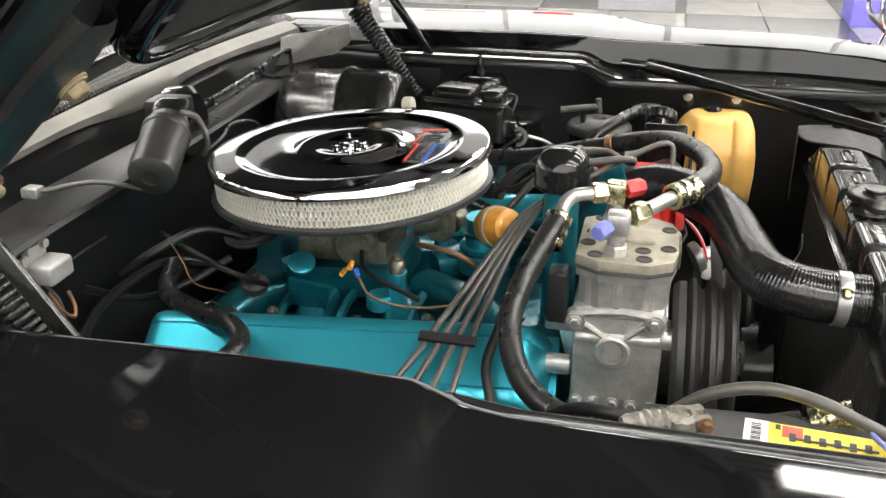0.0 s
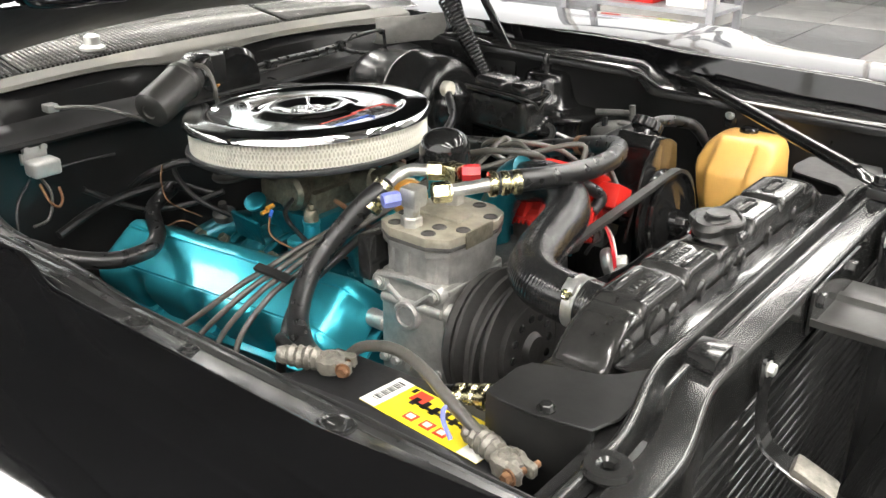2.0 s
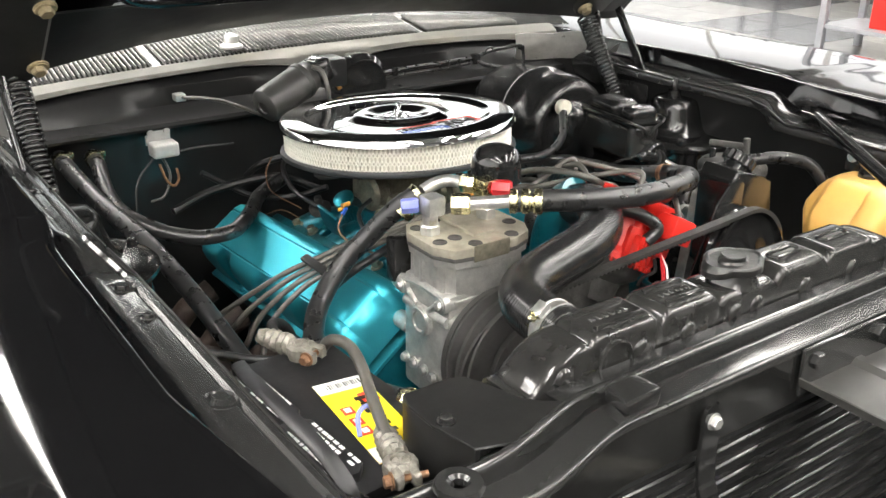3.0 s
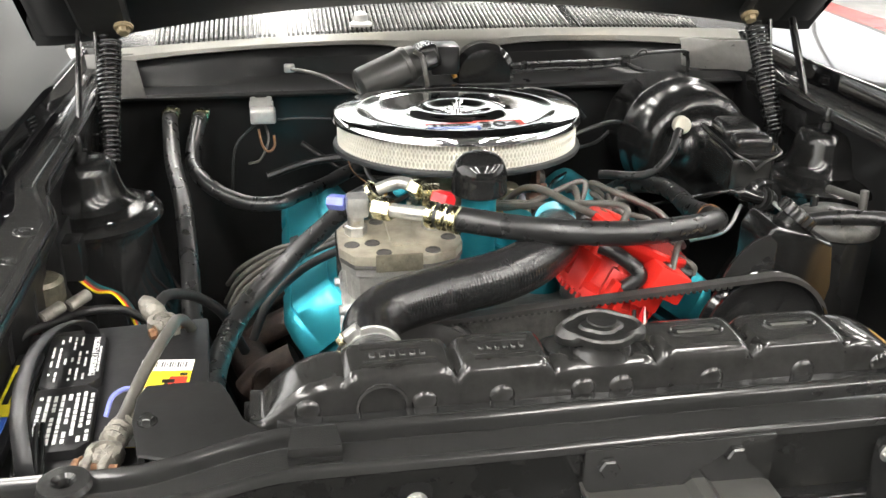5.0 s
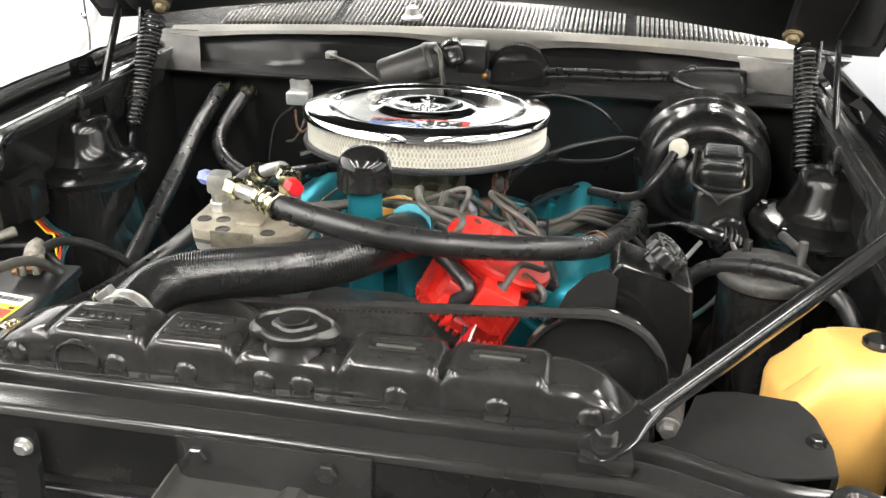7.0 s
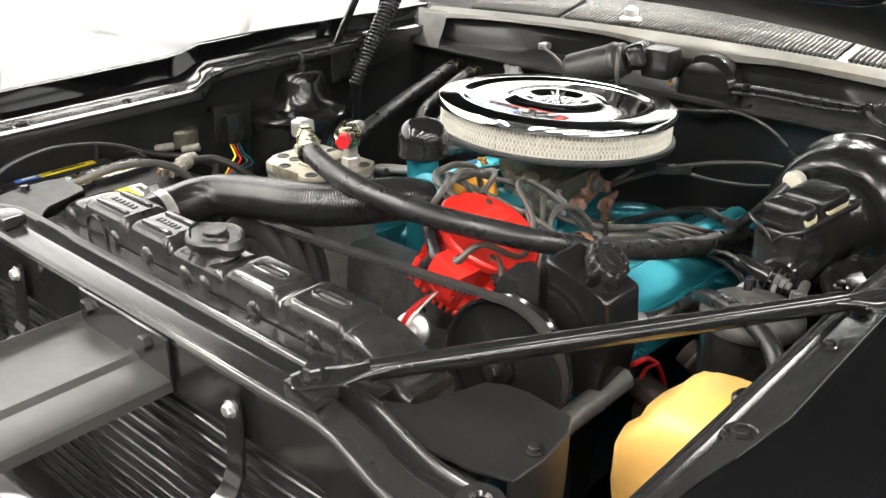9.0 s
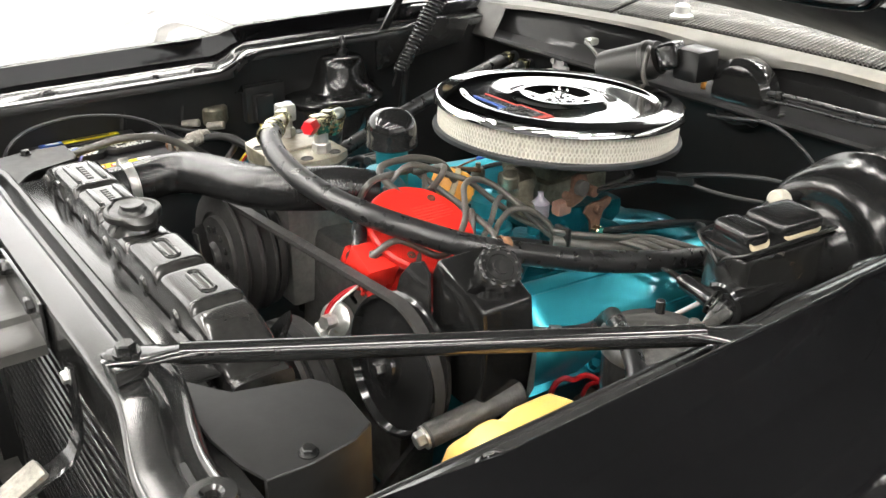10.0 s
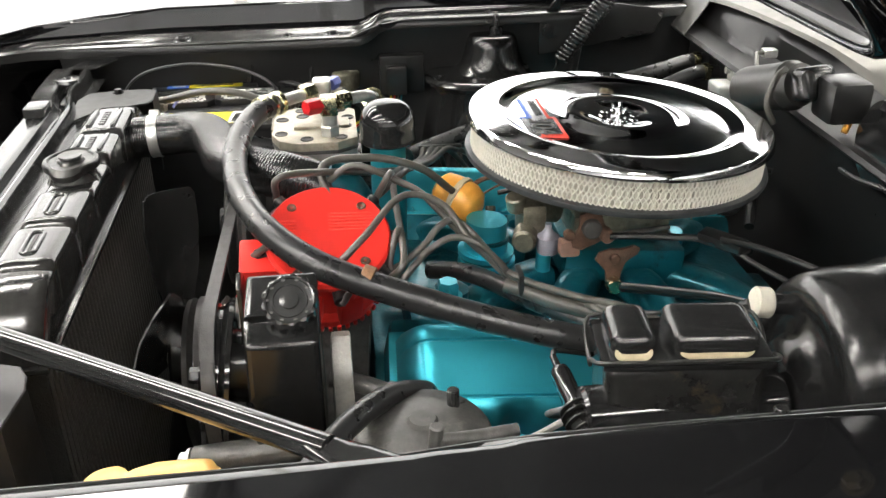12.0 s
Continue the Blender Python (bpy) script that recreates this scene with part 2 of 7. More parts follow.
# ---------------------------------------------------------------- builders
def thing(name, loc, label, category, group="", kind=""):
    e = new(name)
    e.empty_display_size = 0.05
    e.location = loc
    return tagged(e, label, category, group, kind)


def origin_of(ob):
    """Where a thing's Empty stands; meshes keep the place's own axes."""
    return ob.location if ob.data is None else Vector((0, 0, 0))


def finish(bm, name, material, angle=38):
    bmesh.ops.recalc_face_normals(bm, faces=bm.faces)
    me = bpy.data.meshes.new(name)
    bm.to_mesh(me)
    bm.free()
    for p in me.polygons:
        p.use_smooth = True
    me.set_sharp_from_angle(angle=radians(angle))
    me.materials.append(M[material])
    return me


def part(name, bm, material, parent, label="", angle=38):
    """One mesh object under a thing or a part; the mesh is given in the place's own coordinates."""
    ob = new(name, finish(bm, name, material, angle))
    ob.parent = parent
    ob.matrix_parent_inverse = Matrix.Translation(-origin_of(parent))
    return tagged(ob, label)


def solo(name, bm, material, label, category, group="", kind="", angle=38):
    ob = new(name, finish(bm, name, material, angle))
    return tagged(ob, label, category, group, kind)


def B():
    return bmesh.new()


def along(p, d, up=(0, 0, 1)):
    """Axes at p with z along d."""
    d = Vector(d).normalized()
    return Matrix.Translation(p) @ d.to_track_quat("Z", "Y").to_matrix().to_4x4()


def box(bm, c, s, m=None, bevel=0.0, seg=2):
    r = bmesh.ops.create_cube(bm, size=1.0, matrix=Matrix.Translation(c) @ Matrix.Diagonal((*s, 1)))
    vs = r["verts"]
    if bevel > 0:
        es = list({e for v in vs for e in v.link_edges})
        q = bmesh.ops.bevel(bm, geom=es, offset=bevel, segments=seg, affect="EDGES", profile=0.6)
        vs = list({v for f in q["faces"] for v in f.verts} | {v for v in vs if v.is_valid})
    if m is not None:
        bmesh.ops.transform(bm, matrix=m, verts=vs)
    return vs


def lathe(bm, prof, m=None, n=48, cap=True):
    """Spin (radius, height) pairs round the z axis of m."""
    m = m or Matrix()
    rings = []
    for r, z in prof:
        if r < 1e-6:
            rings.append([bm.verts.new(m @ Vector((0, 0, z)))])
        else:
            rings.append([bm.verts.new(m @ Vector((r * math.cos(2 * math.pi * i / n), r * math.sin(2 * math.pi * i / n), z))) for i in range(n)])
    for a, b in zip(rings, rings[1:]):
        for i in range(n):
            j = (i + 1) % n
            if len(a) == 1 and len(b) == 1:
                continue
            if len(a) == 1:
                bm.faces.new((a[0], b[i], b[j]))
            elif len(b) == 1:
                bm.faces.new((a[i], a[j], b[0]))
            else:
                bm.faces.new((a[i], a[j], b[j], b[i]))
    if cap:
        for r in (rings[0], rings[-1]):
            if len(r) > 2:
                bm.faces.new(r)


def cyl(bm, p, d, r, h, n=24, bev=0.0, r2=None):
    r2 = r if r2 is None else r2
    if bev > 0:
        prof = [(0, 0), (r - bev, 0), (r, bev), (r2, h - bev), (r2 - bev, h), (0, h)]
    else:
        prof = [(0, 0), (r, 0), (r2, h), (0, h)]
    lathe(bm, prof, along(p, d), n)


def spline(pts, per=8):
    """A smooth line through the points."""
    P = [Vector(p) for p in pts]
    if len(P) == 2:
        return [P[0].lerp(P[1], i / per) for i in range(per + 1)]
    P = [P[0] * 2 - P[1]] + P + [P[-1] * 2 - P[-2]]
    out = []
    for i in range(1, len(P) - 2):
        a, b, c, d = P[i - 1:i + 3]
        for k in range(per):
            t = k / per
            out.append(0.5 * ((2 * b) + (c - a) * t + (2 * a - 5 * b + 4 * c - d) * t * t + (3 * b - a - 3 * c + d) * t ** 3))
    out.append(P[-2])
    return out


def tube(bm, pts, r, n=12, per=8, smooth=True, cap=True, shape=None):
    """A tube of radius r (or r(s), 0 <= s <= 1) along a line."""
    L = spline(pts, per) if smooth else [Vector(p) for p in pts]
    uv = bm.loops.layers.uv.verify()
    t0 = (L[1] - L[0]).normalized()
    up = Vector((0, 0, 1)) if abs(t0.z) < 0.9 else Vector((1, 0, 0))
    nrm = t0.cross(up).normalized()
    rings, dist, run = [], [], 0.0
    for i, p in enumerate(L):
        t = (L[min(i + 1, len(L) - 1)] - L[max(i - 1, 0)]).normalized()
        nrm = (nrm - t * nrm.dot(t)).normalized()
        bi = t.cross(nrm)
        if i:
            run += (p - L[i - 1]).length
        dist.append(run)
        rr = r(i / (len(L) - 1)) if callable(r) else r
        ring = []
        for k in range(n):
            a = 2 * math.pi * k / n
            ca, sa = (math.cos(a), math.sin(a)) if shape is None else shape(a)
            ring.append(bm.verts.new(p + (nrm * ca + bi * sa) * rr))
        rings.append(ring)
    for q, (a, b) in enumerate(zip(rings, rings[1:])):
        for i in range(n):
            j = (i + 1) % n
            f = bm.faces.new((a[i], a[j], b[j], b[i]))
            for loop, (u, v) in zip(f.loops, ((i / n, dist[q]), ((i + 1) / n, dist[q]), ((i + 1) / n, dist[q + 1]), (i / n, dist[q + 1]))):
                loop[uv].uv = (u * 0.1, v)
    if cap:
        bm.faces.new(rings[0])
        bm.faces.new(rings[-1])
    return L


def prism(bm, poly, h, m=None, bevel=0.0, seg=2):
    """A polygon in the xy plane of m, raised by h along its z."""
    m = m or Matrix()
    lo = [bm.verts.new((x, y, 0)) for x, y in poly]
    hi = [bm.verts.new((x, y, h)) for x, y in poly]
    fs = [bm.faces.new(lo[::-1]), bm.faces.new(hi)]
    k = len(poly)
    for i in range(k):
        fs.append(bm.faces.new((lo[i], lo[(i + 1) % k], hi[(i + 1) % k], hi[i])))
    vs = lo + hi
    if bevel > 0:
        es = list({e for f in fs for e in f.edges})
        q = bmesh.ops.bevel(bm, geom=es, offset=bevel, segments=seg, affect="EDGES", profile=0.6)
        vs = list({v for f in q["faces"] for v in f.verts} | {v for v in vs if v.is_valid})
    bmesh.ops.transform(bm, matrix=m, verts=vs)
    return vs


def loft(bm, rows, closed=False, cap=False):
    """A skin over rows of points."""
    V = [[bm.verts.new(p) for p in r] for r in rows]
    k = len(V[0])
    for a, b in zip(V, V[1:]):
        for i in range(k if closed else k - 1):
            j = (i + 1) % k
            bm.faces.new((a[i], a[j], b[j], b[i]))
    if cap:
        bm.faces.new(V[0][::-1])
        bm.faces.new(V[-1])
    return V


def thicken(bm, t):
    bmesh.ops.recalc_face_normals(bm, faces=bm.faces)
    bmesh.ops.solidify(bm, geom=list(bm.faces), thickness=t)


def hexa(bm, p, d, r, h):
    """A bolt head with its washer."""
    m = along(p, d)
    lathe(bm, [(0, 0), (r * 1.35, 0), (r * 1.35, h * 0.22), (0, h * 0.22)], m, 20)
    lathe(bm, [(0, h * 0.2), (r, h * 0.2), (r, h * 0.85), (r * 0.85, h), (0, h)], m, 6)


def bolt(parent, p, d, r=0.007, h=0.007, material="satin", name="bolt"):
    bm = B()
    hexa(bm, p, d, r, h)
    return part(name, bm, material, parent, angle=25)


def letters(name, text, size, m, material, parent, depth=0.0004):
    cu = bpy.data.curves.new(name, "FONT")
    cu.body, cu.size, cu.extrude = text, size, depth
    cu.align_x, cu.align_y = "CENTER", "CENTER"
    tmp = new(name, cu)
    me = bpy.data.meshes.new_from_object(tmp.evaluated_get(bpy.context.evaluated_depsgraph_get()))
    bpy.data.objects.remove(tmp)
    me.transform(m)
    me.materials.clear()
    me.materials.append(M[material])
    ob = new(name, me)
    ob.parent = parent
    ob.matrix_parent_inverse = Matrix.Translation(-origin_of(parent))
    return ob


# ---------------------------------------------------------------- the garage
bm = B()
box(bm, (3.0, 1.0, -0.06), (16, 20, 0.1))
solo("floor", bm, "slab", "pale concrete garage floor under the checked tiles", "floor", kind="structure")
FLOOR = bpy.data.objects["floor"]
TILE = 0.6
tile_mesh = {}
for key in ("tile_w", "tile_b", "tile_r"):
    bm = B()
    box(bm, (0, 0, 0.002), (TILE - 0.006, TILE - 0.006, 0.012), bevel=0.003, seg=1)
    tile_mesh[key] = finish(bm, "tile", key)
for i in range(17):
    for j in range(17):
        x, y = 1.15 + i * TILE, -2.6 + j * TILE
        key = "tile_r" if i == 5 else ("tile_w", "tile_b")[(i // 2 + j // 2) % 2]
        t = new("tile", tile_mesh[key])
        t.parent = FLOOR
        t.location = (x, y, 0)


def wall(name, c, s, label, paint="wall"):
    bm = B()
    box(bm, c, s)
    solo(name, bm, paint, label, "wall", kind="structure")


wall("wall_west", (-4.1, 1.0, 2.2), (0.2, 20.0, 4.6), "plain white painted garage wall")
wall("wall_east", (9.3, 1.0, 2.2), (0.2, 20.0, 4.6), "plain far garage wall, coloured dimmer to weaken its reflections", "wall_dimmed")
wall("wall_north", (3.0, 10.9, 2.2), (14.0, 0.2, 4.6), "plain white painted rear garage wall")
wall("wall_south", (3.0, -8.9, 2.2), (14.0, 0.2, 4.6), "plain front garage wall, coloured dark to weaken its reflections", "wall_darkened")

def add_glow_band(name, x, y0, y1, z0, z1, n, mt, label):
    """Framed glowing band added to a wall to light the bay and whiten reflections."""
    w = thing(name, (x, (y0 + y1) / 2, z0), label, "window", kind="structure")
    s = 1 if x < 0 else -1
    step = (y1 - y0) / n
    for i in range(n):
        bm = B()
        box(bm, (x + s * 0.01, y0 + (i + 0.5) * step, (z0 + z1) / 2), (0.012, step - 0.07, z1 - z0 - 0.07), None, 0.003, 1)
        part("pane", bm, mt, w, "framed pane with added glow")
    for i in range(n + 1):
        bm = B()
        box(bm, (x + s * 0.02, y0 + i * step, (z0 + z1) / 2), (0.05, 0.06, z1 - z0 + 0.06), None, 0.006, 1)
        part("mullion", bm, "card", w)
    for z in (z0, z1):
        bm = B()
        box(bm, (x + s * 0.021, (y0 + y1) / 2, z), (0.056, y1 - y0 + 0.08, 0.06), None, 0.006, 1)
        part("rail", bm, "card", w)


add_glow_band("glow_band_1", 9.18, -4.0, 10.4, 0.5, 3.4, 8, "glow_east", "wide glowing band added to the far wall for light")
add_glow_band("glow_band_2", -3.98, -4.0, 10.4, 0.9, 3.4, 9, "glow_west", "wide glowing band added to the near wall for light")

# glowing band added to the rear wall to whiten the driver's fender top
gd = thing("glow_band_3", (3.2, 10.78, 1.4), "wide glowing band added to the rear wall for light", "window", kind="structure")
for i in range(7):
    bm = B()
    box(bm, (-2.6 + (i + 0.5) * 1.65, 10.79, 2.6), (1.58, 0.012, 2.33), None, 0.003, 1)
    part("pane", bm, "glow_north", gd, "framed pane with added glow")
for i in range(8):
    bm = B()
    box(bm, (-2.6 + i * 1.65, 10.78, 2.6), (0.06, 0.05, 2.46), None, 0.006, 1)
    part("mullion", bm, "card", gd)
for z in (1.4, 3.8):
    bm = B()
    box(bm, (3.175, 10.779, z), (11.63, 0.056, 0.06), None, 0.006, 1)
    part("rail", bm, "card", gd)

# ribbed steel roof deck with its trusses, one mesh
bm = B()
box(bm, (3.0, 1.0, 4.62), (14.4, 20, 0.05))
for i in range(70):
    box(bm, (-4.0 + i * 0.2, 1.0, 4.57), (0.08, 19.8, 0.05))
for y in (-7, -5, -3, -1, 1, 3, 5, 7, 9):
    box(bm, (3.0, y, 4.45), (14.2, 0.06, 0.07))
    box(bm, (3.0, y, 4.02), (14.2, 0.06, 0.07))
    for i in range(20):
        tube(bm, [(-4.0 + i * 0.7, y, 4.03), (-3.65 + i * 0.7, y, 4.45)], 0.014, 6, 1, False)
        tube(bm, [(-3.65 + i * 0.7, y, 4.45), (-3.3 + i * 0.7, y, 4.03)], 0.014, 6, 1, False)
solo("ceiling", bm, "ceil", "ribbed dark roof deck with open trusses", "ceiling", kind="structure")

# Rows multiplied to brighten the bay; the last lamp is added for a fender reflection
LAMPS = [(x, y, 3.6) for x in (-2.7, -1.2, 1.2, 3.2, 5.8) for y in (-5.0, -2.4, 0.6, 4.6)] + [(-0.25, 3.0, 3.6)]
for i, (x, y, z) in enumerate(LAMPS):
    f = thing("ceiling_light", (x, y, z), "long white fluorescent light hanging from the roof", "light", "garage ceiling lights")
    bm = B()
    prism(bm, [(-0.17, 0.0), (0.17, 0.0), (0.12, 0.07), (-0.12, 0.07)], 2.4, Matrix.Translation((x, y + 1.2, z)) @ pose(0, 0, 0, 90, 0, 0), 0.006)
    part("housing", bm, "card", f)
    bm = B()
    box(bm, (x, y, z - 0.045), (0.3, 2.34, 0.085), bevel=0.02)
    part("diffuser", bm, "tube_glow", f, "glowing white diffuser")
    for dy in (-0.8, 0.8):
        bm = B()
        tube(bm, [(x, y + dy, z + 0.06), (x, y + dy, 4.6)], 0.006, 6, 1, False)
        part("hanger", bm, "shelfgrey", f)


# ---------------------------------------------------------------- car body round the engine bay
def ease(a, b, x):
    t = min(1, max(0, (x - a) / (b - a)))
    return t * t * (3 - 2 * t)


def flange(y):
    """Inner fender flange: distance from the middle, and height."""
    up = ease(-0.285, -0.235, y)
    x = 0.532 + 0.018 * up + 0.012 * ease(0.0, 0.4, y)
    z = 0.957 * (1 - up) + 0.978 * up
    return x, z


def crest(y):
    """Height of the fender's top beside the flange."""
    pts = [(-1.15, 0.90), (-0.95, 0.952), (-0.78, 0.983), (-0.62, 0.9915), (-0.3, 0.9945), (-0.27, 0.997), (-0.235, 1.008), (-0.1, 1.010), (0.05, 1.006), (0.4, 1.002), (0.9, 1.01), (1.6, 1.02)]
    for (a, u), (b, v) in zip(pts, pts[1:]):
        if y <= b:
            return u + (v - u) * (y - a) / (b - a)
    return 1.02


def fender(s, label):
    e = thing("front_fender", (s * 0.75, -0.2, 0.5), label, "car fender", "front fenders")
    ys = [-1.12, -1.0, -0.9, -0.8, -0.7, -0.6, -0.52, -0.44, -0.38, -0.33, -0.3, -0.285, -0.27, -0.26, -0.25, -0.235, -0.22, -0.18, -0.12, -0.05, 0.03, 0.12, 0.22, 0.34, 0.48, 0.65, 0.85, 1.1, 1.4]
    rows = []
    for y in ys:
        fx, fz = flange(y)
        cz = crest(y) + 0.009 * (s > 0) * ease(-0.235, -0.28, y)
        out = 0.045 * ease(-1.3, -0.3, y)
        nose = ease(-0.62, -1.12, y)
        fz = min(fz, cz - 0.012)
        lift = cz - fz
        k = ease(-0.30, -0.235, y)
        n, xw = 1 - 0.45 * k, 0.582 - 0.007 * k - 0.008 * (s > 0) * (1 - k) - 0.012 * ease(-0.6, -0.72, y)
        prof = [(fx - 0.013, fz - 0.022), (fx - 0.013, fz - 0.012), (fx - 0.011, fz - 0.0085), (fx - 0.004, fz - 0.0065), (fx, fz - 0.0095), (fx + 0.004 * n, fz - 0.0065), (fx + 0.020 * n, fz - 0.0045), (fx + 0.026 * n, fz - 0.001), (fx + 0.034 * n, fz + 0.0005),
                (xw - 0.004, fz + 0.002), (xw + 0.003, fz + 0.12 * lift), (xw + 0.007, fz + 0.7 * lift), (xw + 0.009, cz - 0.002), (xw + 0.0115, cz - 0.0004), (xw + 0.018, cz), (0.68, cz - 0.001), (0.74, cz - 0.004), (0.80, cz - 0.010),
                (0.85 + out * 0.5, cz - 0.02), (0.89 + out, cz - 0.036), (0.92 + out, cz - 0.062), (0.938 + out, cz - 0.10), (0.948 + out, cz - 0.17), (0.945 + out, cz - 0.28), (0.93 + out, cz - 0.42), (0.90 + out, cz - 0.66)]
        fall = ease(-0.24, -0.62, y)
        prof = [(x, z + (0.012 * (1 - fall) - 0.05 * fall) * min(1.2, max(0.0, (x - 0.76) / 0.15)) ** 1.3) for x, z in prof]
        rows.append([(s * (x - 0.16 * nose * (i / len(prof))), y, z) for i, (x, z) in enumerate(prof)])
    bm = B()
    loft(bm, [r[8:] for r in rows])
    thicken(bm, -0.0012)
    part("skin", bm, "paint", e, "glossy black outer skin", 30)
    bm = B()
    loft(bm, [r[:9] for r in rows])
    thicken(bm, -0.0012)
    part("flange", bm, "support", e, "semi-gloss ridged inner flange", 30)
    for y, r in ((-0.568, 0.0085), (-0.40, 0.005), (-0.327, 0.0075), (-0.06, 0.0065)):
        q = Vector((s * (flange(y)[0] + 0.010), y, min(flange(y)[1], crest(y) - 0.012) - 0.0065))
        up = Vector((-s * 0.12, 0, 1))
        bm = B()
        lathe(bm, [(0, 0), (r * 1.9, 0), (r * 1.8, 0.0022), (r * 1.5, 0.003), (r * 1.3, 0.0016), (0, 0.0016)], along(q, up), 28)
        boss = part("flange_boss", bm, "support", e)
        bolt(boss, q + Vector((0, 0, 0.001)), up, r * 0.9, 0.0045, "satin")
    return e


fender(-1, "glossy black front fender beside the battery")
fender(1, "glossy black front fender beside the washer bottle")


def apron(s):
    """Inner wheel apron with its suspension tower."""
    e = thing("inner_apron", (s * 0.54, -0.2, 0.4), "black painted inner fender panel with suspension tower", "car panel", "inner aprons")
    rows = []
    for y in np.linspace(-0.76, 0.30, 24):
        fx, fz = flange(y)
        fz = min(fz, crest(y) - 0.012)
        w = 0.008 * math.sin(y * 40)
        bulge = 0.05 * math.exp(-((y + 0.1) / 0.12) ** 2)
        rows.append([(s * (fx - 0.012), y, fz - 0.006), (s * (fx + 0.004 + w * 0.3), y, fz - 0.06), (s * (fx + 0.004 + w * 0.3), y, fz - 0.16), (s * (0.54 - bulge), y, 0.7), (s * (0.5 - bulge), y, 0.55), (s * 0.42, y, 0.42), (s * 0.40, y, 0.2)])
    bm = B()
    loft(bm, rows)
    thicken(bm, 0.002)
    part("panel", bm, "paint_in", e, "", 40)
    for y in (-0.46, -0.36, 0.09):
        bm = B()
        tube(bm, [(s * 0.537, y, 0.93), (s * 0.538, y - 0.01, 0.86), (s * 0.53, y - 0.03, 0.76)], 0.007, 8, 5)
        part("stiffener", bm, "paint_in", e)
    # tower
    c = Vector((s * 0.525, -0.085, 0))
    bm = B()
    rows = []
    for z, r, dx, dy in ((0.872, 0.08, 0, 0), (0.866, 0.082, 0, 0), (0.855, 0.08, 0, 0), (0.80, 0.088, 0.0, 0), (0.72, 0.108, -0.006 * s, 0.005), (0.62, 0.13, -0.02 * s, 0.01), (0.5, 0.15, -0.03 * s, 0.02)):
        rows.append([(c.x + dx + r * math.cos(a), c.y + dy + r * 1.05 * math.sin(a), z) for a in np.linspace(0, 2 * math.pi, 40, endpoint=False)])
    loft(bm, rows, True, True)
    tw = part("tower", bm, "gloss", e, "glossy black suspension tower", 50)
    bm = B()
    lathe(bm, [(0.0, 0.868), (0.088, 0.868), (0.092, 0.871), (0.092, 0.876), (0.087, 0.881), (0.07, 0.884), (0.0, 0.884)], Matrix.Translation((c.x, c.y, 0)), 48)
    part("tower_plate", bm, "capblack", tw)
    bm = B()
    k = Vector((s * 0.533, -0.062, 0))
    lathe(bm, [(0.066, 0.880), (0.064, 0.884), (0.057, 0.888), (0.052, 0.897), (0.047, 0.912), (0.0435, 0.926), (0.041, 0.936), (0.037, 0.941), (0.03, 0.9435), (0.0, 0.944)], Matrix.Translation((k.x, k.y, 0)), 40)
    part("tower_cap", bm, "capblack", tw)
    bm = B()
    lathe(bm, [(0.0, 0.938), (0.018, 0.938), (0.018, 0.943), (0.011, 0.944), (0.011, 0.953), (0.0055, 0.954), (0.0055, 0.972), (0.004, 0.974), (0, 0.974)], Matrix.Translation((s * 0.535, -0.055, 0)), 20)
    part("shock_stud", bm, "satin", tw, "threaded shock absorber stud")
    for a in (0.4, 1.5, 2.7, 3.9, 5.2):
        bolt(e, (c.x + 0.078 * math.cos(a), c.y + 0.078 * math.sin(a), 0.882), (0, 0, 1), 0.006, 0.008, "gloss", "tower_nut")
    return e


apron(-1)
apron(1)

# firewall and cowl
bm = B()
rows = []
for x in np.linspace(-0.62, 0.62, 32):
    bowed = 0.012 * math.sin(x * 9) * math.sin(x * 4)
    rows.append([(x, 0.335, 1.004), (x, 0.318, 0.985), (x, 0.31 + bowed, 0.955), (x, 0.298, 0.945), (x, 0.262, 0.941), (x, 0.258, 0.936), (x, 0.262, 0.931), (x, 0.292, 0.927), (x, 0.296, 0.9), (x, 0.297 + bowed, 0.75), (x, 0.29, 0.6), (x, 0.24, 0.4), (x, 0.2, 0.2)])
loft(bm, rows)
thicken(bm, 0.003)
solo("firewall", bm, "paint_in", "black painted firewall with a stamped ledge", "car panel", kind="structure", angle=35)
cowl = thing("cowl", (0, 0.4, 1.0), "black cowl with a bare grey lip and a silver vent grille", "car panel")
bm = B()
rows = []
for x in np.linspace(-0.56, 0.56, 41):
    k = abs(x) / 0.56
    up = 1.0225 - 0.038 * (x - 0.15) ** 2
    low = up - 0.013 - 0.02 * math.exp(-((x - 0.03) / 0.11) ** 2) - 0.006 * math.exp(-((x - 0.5) / 0.12) ** 2) - 0.006 * math.exp(-((x + 0.55) / 0.1) ** 2) - 0.006 * ease(0.05, 0.3, x)
    dy = -0.02 * k * k
    rows.append([(x, 0.330 + dy, low + 0.001), (x, 0.320 + dy, low - 0.001), (x, 0.314 + dy, low + 0.001), (x, 0.318 + dy, low * 0.5 + up * 0.5), (x, 0.334 + dy, up - 0.0025), (x, 0.342 + dy, up), (x, 0.346 + dy, up - 0.002)])
loft(bm, rows)
thicken(bm, 0.0015)
part("lip", bm, "cowlsteel", cowl, "bare grey steel lip")
bm = B()
rows = []
